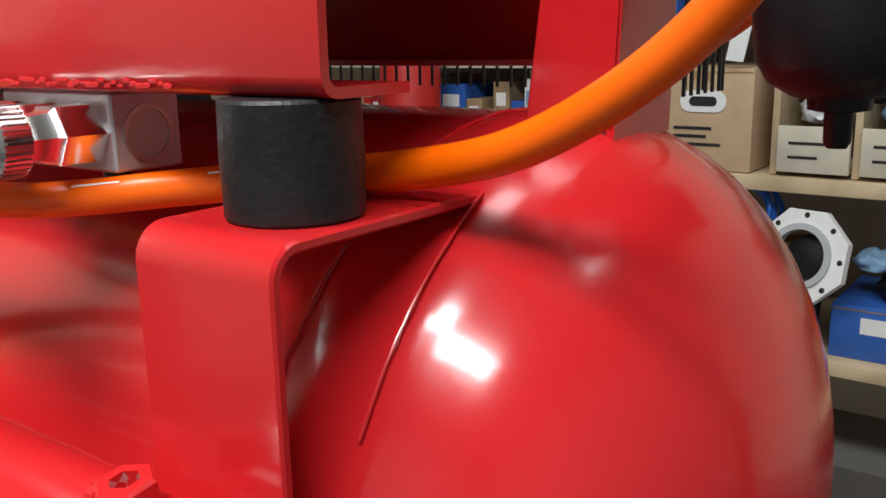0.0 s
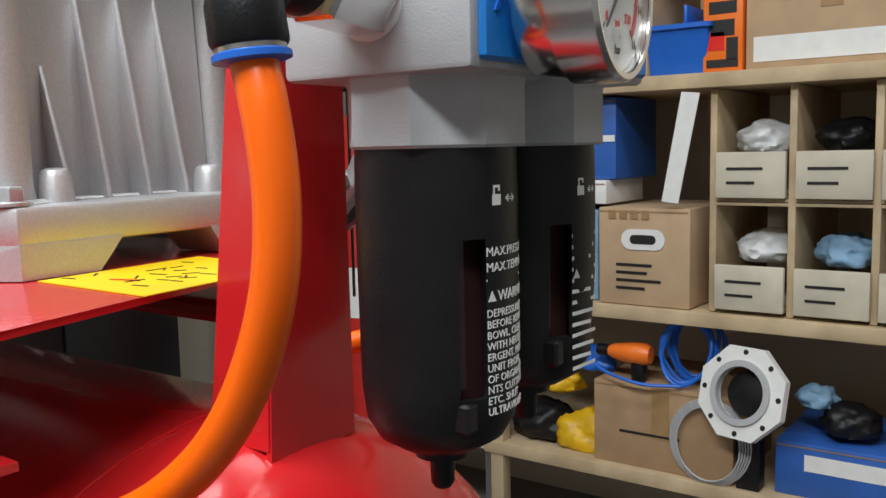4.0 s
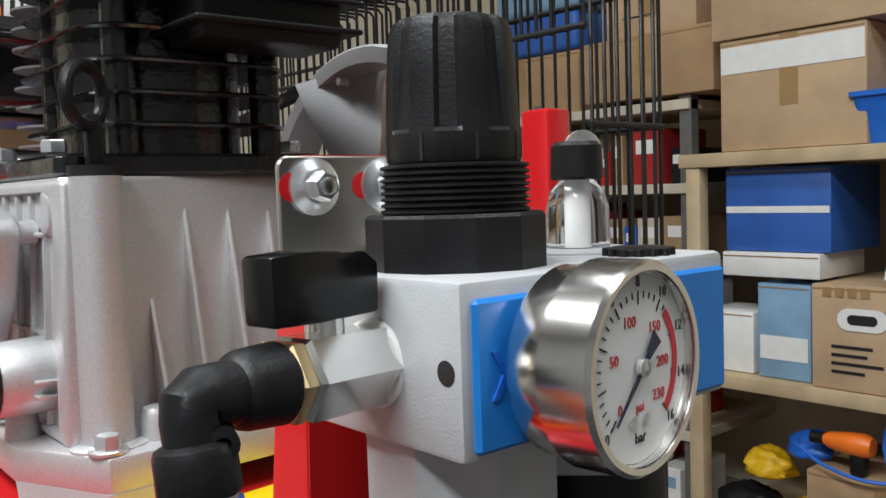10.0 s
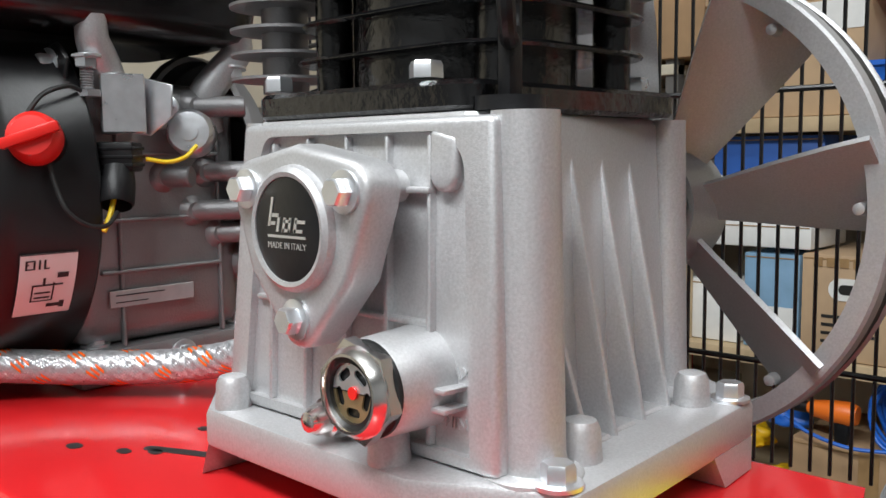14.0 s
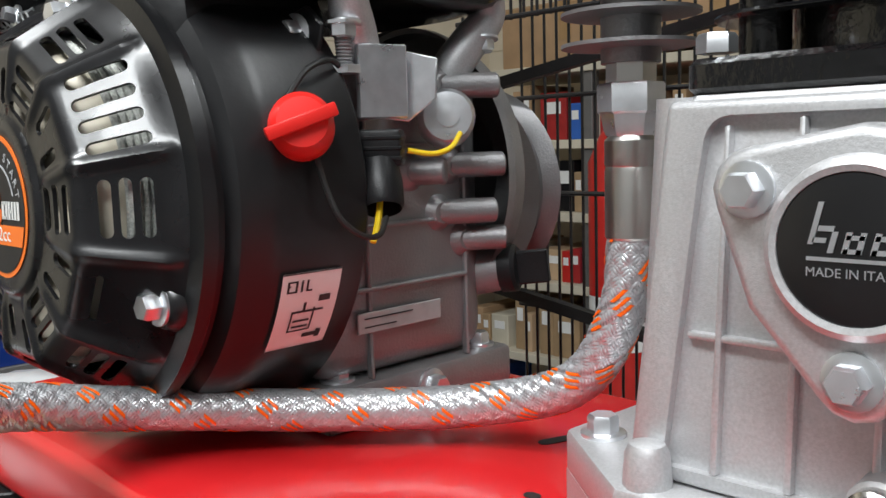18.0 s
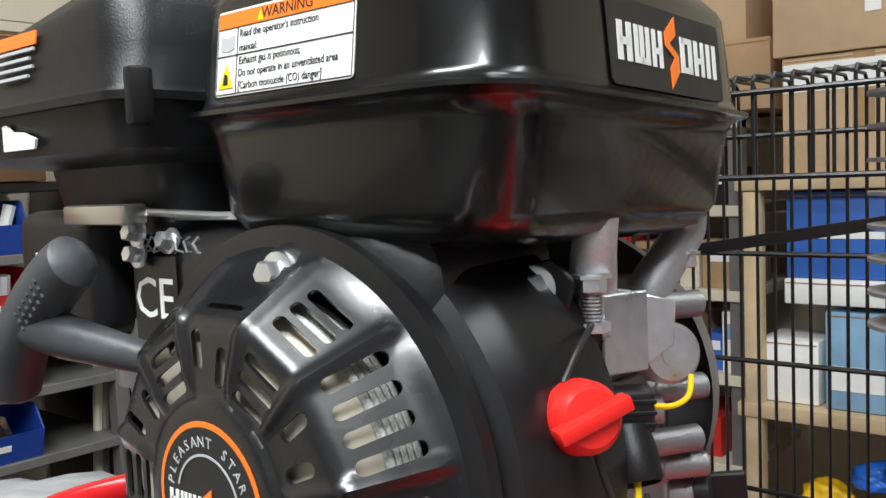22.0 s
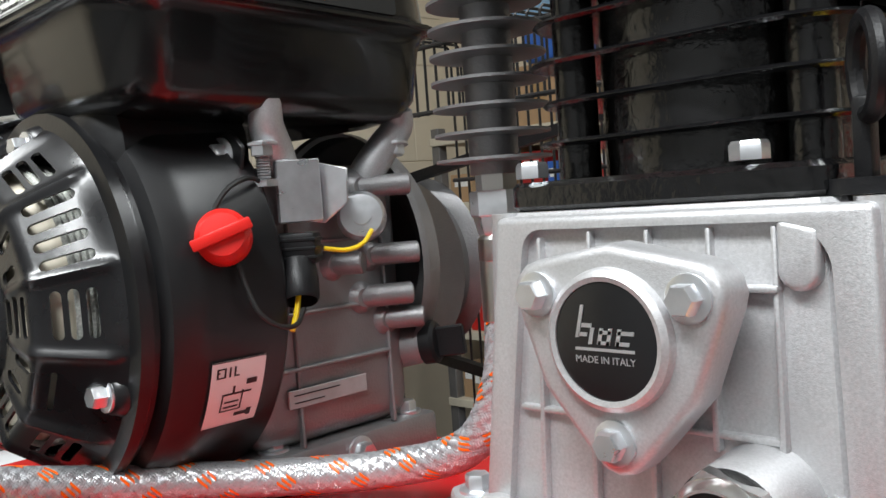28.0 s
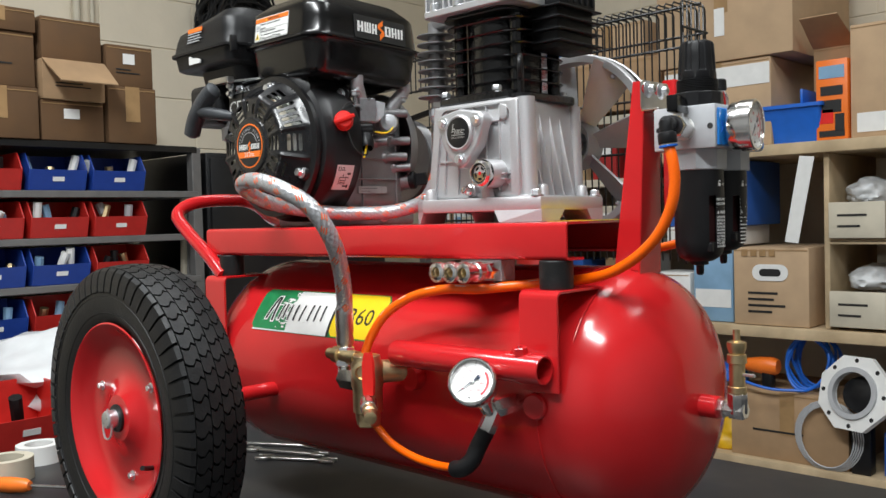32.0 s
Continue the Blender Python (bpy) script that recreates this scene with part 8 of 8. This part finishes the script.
def regulator():
    t = thing("filter_regulator", (AX, AY1, 0.38), "grey filter regulator with black knob and steel pressure gauge", "air regulator")
    part("body", box(0.047, 0.1225, 0.1085, 0.169, 0.5035, 0.5518, 0.0022), GREY_BODY, t, "light grey cast regulator body")
    part("blue_panel", box(0.1222, 0.1250, 0.1115, 0.1665, 0.506, 0.5470, 0.0012, 1), PANEL_BLUE, t, "blue plastic side panel with an arrow")
    part("panel_arrow", prism([(0.1165, 0.520), (0.1185, 0.520), (0.1225, 0.5265), (0.1185, 0.533), (0.1165, 0.533), (0.1205, 0.5265)], SIDE @ Matrix.Translation((0, 0, 0.1245)), 0.0012), BLUE, t)
    part("port_hole", lathe((0.1165, 0.1084, 0.5275), (0, 1, 0), [(0, 0.0034), (-0.0002, 0.0034), (-0.0002, 0)], 24, caps=False), INK, t)
    part("port_hole", lathe((0.0535, 0.1084, 0.5275), (0, 1, 0), [(0, 0.0030), (-0.0002, 0.0030), (-0.0002, 0)], 24, caps=False), INK, t)
    part("lock_nut", lathe((AX, AY1, 0.5495), (0, 0, 1), [(0, 0.0272), (0.001, 0.0282), (0.0178, 0.0282), (0.0188, 0.0272)], 12), BLACK_PLASTIC, t, "black twelve-sided lock nut", angle=20)
    prof = []
    for k in range(8):
        prof += [(0.0187 + 0.0019 * k, 0.0216), (0.0193 + 0.0019 * k, 0.0230), (0.0200 + 0.0019 * k, 0.0230), (0.0204 + 0.0019 * k, 0.0216)]
    part("thread", lathe((AX, AY1, 0.5495), (0, 0, 1), prof, 40), BLACK_PLASTIC, t, angle=20)
    kz = 0.5835
    seg, rows = 96, []
    for s, r, fl in ((0.0, 0.0225, 0.0), (0.002, 0.0232, 0.0), (0.010, 0.0232, 0.0), (0.0115, 0.0230, 0.6), (0.030, 0.0222, 1.0), (0.045, 0.0212, 1.0), (0.0485, 0.0198, 0.8), (0.050, 0.0175, 0.4), (0.050, 0.010, 0.0)):
        rows.append([(AX + 0.90 * (r - 0.0022 * fl * max(0, math.cos(8 * a)) ** 0.12) * math.cos(a), AY1 + 0.90 * (r - 0.0022 * fl * max(0, math.cos(8 * a)) ** 0.12) * math.sin(a), kz + s * 0.86) for a in (2 * math.pi * k / seg for k in range(seg))])
    kn = part("knob", loft(rows), BLACK_PLASTIC, t, "black fluted adjusting knob", angle=30)
    for k in range(8):
        a = 2 * math.pi * (k + 0.5) / 8
        m = Matrix.Translation((AX, AY1, kz)) @ Matrix.Rotation(a, 4, "Z")
        part("knob_slit", box(0.0200, 0.0212, -0.0005, 0.0005, 0.0005, 0.0085, m=m), INK, kn)
    # gauge on the side
    gy, gz = 0.1435, 0.5275
    gd = Vector((math.cos(radians(7)), math.sin(radians(7)), 0))
    gp = Vector((0.1245, gy, gz))
    gg = part("gauge_case", lathe(gp, gd, [(0.0000, 0.0113), (0.0011, 0.0254), (0.0028, 0.0265), (0.0122, 0.0267), (0.0126, 0.0274), (0.0128, 0.0284), (0.0268, 0.0284), (0.0282, 0.0273), (0.0280, 0.0256), (0.0246, 0.0252), (0.0240, 0.0000)], 64, caps=False), CHROME, t, "polished steel gauge case")
    gauge_face(gp + gd * 0.0242, gd, (0, 0.0, 1), 0.0250, t, True)
    pane(gp + gd * 0.0266, gd, 0.0253, gg)
    bowl(t, AY1, 0.380)
    # ball valve with black handle
    d = Vector((0.20, -1.0, 0.03)).normalized()
    p = Vector((0.0855, 0.1085, 0.5265))
    vv = part("ball_valve", lathe(p + d * 0.001, d, [(0, 0.0115), (0.001, 0.0125), (0.030, 0.0125), (0.032, 0.0105)], 6), CHROME, t, "nickel plated hexagonal ball valve", angle=20)
    part("sealing_tape", lathe(p, d, [(0, 0.0128), (0.002, 0.0130), (0.003, 0.0118)], 20), WHITE, vv, "white sealing tape")
    part("collar", lathe(p + d * 0.032, d, [(0, 0.0108), (0.002, 0.0118), (0.005, 0.0118), (0.006, 0.0105)], 6), BRASS, vv)
    part("valve_stem", cyl(p + d * 0.020 + Vector((0, 0, 0.010)), p + d * 0.020 + Vector((0, 0, 0.0175)), 0.0055, 16), CHROME, vv)
    c = p + d * 0.021 + Vector((0, 0, 0.0235))
    m = plane_at(c, d, (0, 0, 1))
    m = m @ Matrix.Translation((0, 0, -0.006))
    part("valve_handle", prism([(-0.017, -0.008), (0.004, -0.009), (0.021, -0.009), (0.022, 0.009), (0.010, 0.0100), (-0.012, 0.0092), (-0.017, 0.0060)], m, 0.012, 0.0013, 2), BLACK_GLOSS, vv, "glossy black valve handle")
    # push-in elbow and its hose
    q = p + d * 0.038
    corner = q + d * 0.0265
    dn = Vector((0.10, 0.05, -1)).normalized()
    e = part("push_elbow", sweep([q + d * 0.010, q + d * 0.020, corner - d * 0.0030, corner + dn * 0.0012 - d * 0.0008, corner + dn * 0.0045, corner + dn * 0.0120], [0.0080, 0.0080, 0.0079, 0.0076, 0.0070, 0.0068], 28), BLACK_PLASTIC, t, "black push-in elbow with a blue release ring")
    part("elbow_neck", lathe(q - d * 0.001, d, [(0, 0.0100), (0.001, 0.0108), (0.0115, 0.0102), (0.0135, 0.0096), (0.0150, 0.0080)], 28), BLACK_PLASTIC, e)
    b = corner + dn * 0.0092
    part("elbow_cup", lathe(b, dn, [(0, 0.0070), (0.0012, 0.0092), (0.003, 0.0098), (0.012, 0.0100), (0.0130, 0.0094)], 12), BLACK_PLASTIC, e)
    part("metal_ring", lathe(b + dn * 0.0128, dn, [(0, 0.0088), (0.0016, 0.0088)], 28), STEEL, e)
    part("release_ring", lathe(b + dn * 0.0143, dn, [(0, 0.0090), (0.0005, 0.0098), (0.002, 0.0098), (0.0026, 0.008)], 32), BLUE, e, "blue release ring")
    part("bleed_nipple", lathe(q + d * 0.020 + Vector((0.004, 0, -0.0095)), (1, -0.35, 0), [(-0.006, 0.004), (0.006, 0.004), (0.0062, 0.002), (0.002, 0.002), (0.002, 0)], 16, caps=False), BLACK_PLASTIC, e)
    h = thing("orange_air_hose", tuple(b + dn * 0.02), "thick orange plastic air hose", "hose")
    pts = [b + dn * 0.014, (0.1055, 0.0455, 0.490), (0.1075, 0.046, 0.468), (0.1040, 0.046, 0.444), (0.092, 0.046, 0.4185), (0.075, 0.046, 0.3985), (0.051, 0.046, 0.381), (0.022, 0.046, 0.3675), (-0.012, 0.045, 0.3605), (-0.042, 0.039, 0.3575), (-0.08, 0.022, 0.3535), (-0.125, -0.004, 0.349), (-0.171, -0.015, 0.348), (-0.224, -0.020, 0.337), (-0.264, -0.026, 0.315), (-0.286, -0.030, 0.290), (-0.296, -0.036, 0.265), (-0.290, -0.048, 0.242)]
    whole = catmull(pts, 10)
    part("hose", sweep(whole, 0.0060, 20), ORANGE, h)
    for j in range(6):      # printed marks along the hose
        k = 95 + 9 * j
        part("hose_print", sweep([p_ + Vector((0, -0.0045, 0.0041)) for p_ in whole[k:k + 4]], 0.0005, 6), WHITE, h)


def lubricator():
    t = thing("lubricator", (AX, AY2, 0.38), "grey lubricator with clear sight dome and black bowl", "lubricator")
    part("body", box(0.047, 0.1225, 0.1695, 0.2285, 0.5035, 0.5518, 0.0022), GREY_BODY, t)
    part("blue_panel", box(0.1222, 0.1250, 0.1725, 0.2255, 0.506, 0.5470, 0.0012, 1), PANEL_BLUE, t, "blue plastic side panel")
    part("top_disc", lathe((0.080, AY2 + 0.004, 0.5495), (0, 0, 1), [(0, 0.0200), (0.003, 0.0195), (0.004, 0.017)], 36), GREY_BODY, t)
    dm = part("sight_dome", lathe((0.080, AY2 + 0.004, 0.5535), (0, 0, 1), [(0, 0.0115), (0.014, 0.0112), (0.020, 0.0095), (0.024, 0.006)], 32), CLEAR, t, "clear plastic sight dome")
    dm.visible_shadow = False
    part("drip_tube", cyl((0.080, AY2 + 0.004, 0.5535), (0.080, AY2 + 0.004, 0.577), 0.0035, 14), WHITE, t)
    part("dome_cap", lathe((0.080, AY2 + 0.004, 0.5775), (0, 0, 1), [(0, 0.0085), (0.001, 0.0095), (0.012, 0.0090), (0.0135, 0.0075)], 20), BLACK_PLASTIC, t)
    fil = part("oil_plug", lathe((0.108, AY2 + 0.002, 0.5495), (0, 0, 1), [(0, 0.0105), (0.0045, 0.0105), (0.005, 0.0095)], 28), BLACK_PLASTIC, t, "black ribbed oil filler plug")
    for k in range(14):
        a = 2 * math.pi * k / 14
        part("plug_rib", cyl((0.108 + 0.0108 * math.cos(a), AY2 + 0.002 + 0.0108 * math.sin(a), 0.5497), (0.108 + 0.0108 * math.cos(a), AY2 + 0.002 + 0.0108 * math.sin(a), 0.5542), 0.0014, 8), BLACK_PLASTIC, fil)
    bowl(t, AY2, 0.390)
    part("outlet_hose", sweep(catmull([(0.07, 0.235, 0.52), (0.06, 0.26, 0.50), (0.04, 0.27, 0.44), (0.01, 0.25, 0.40), (-0.03, 0.21, 0.385)], 8), 0.0055, 16), ORANGE, t, "orange outlet hose")


BLACK_GLOSS = mat("black_gloss_plastic", (0.006, 0.006, 0.0065), 0.22, vary=0.1, spec=0.35)
SMOKE = mat("dark_clear_bowl", (0.05, 0.02, 0.02), 0.15, vary=0.2)
CLEAR = bpy.data.materials.new("clear_plastic")
CLEAR.use_nodes = True
cb = CLEAR.node_tree.nodes["Principled BSDF"]
cb.inputs["Transmission Weight"].default_value, cb.inputs["Roughness"].default_value, cb.inputs["IOR"].default_value = 1.0, 0.06, 1.35
regulator()
lubricator()
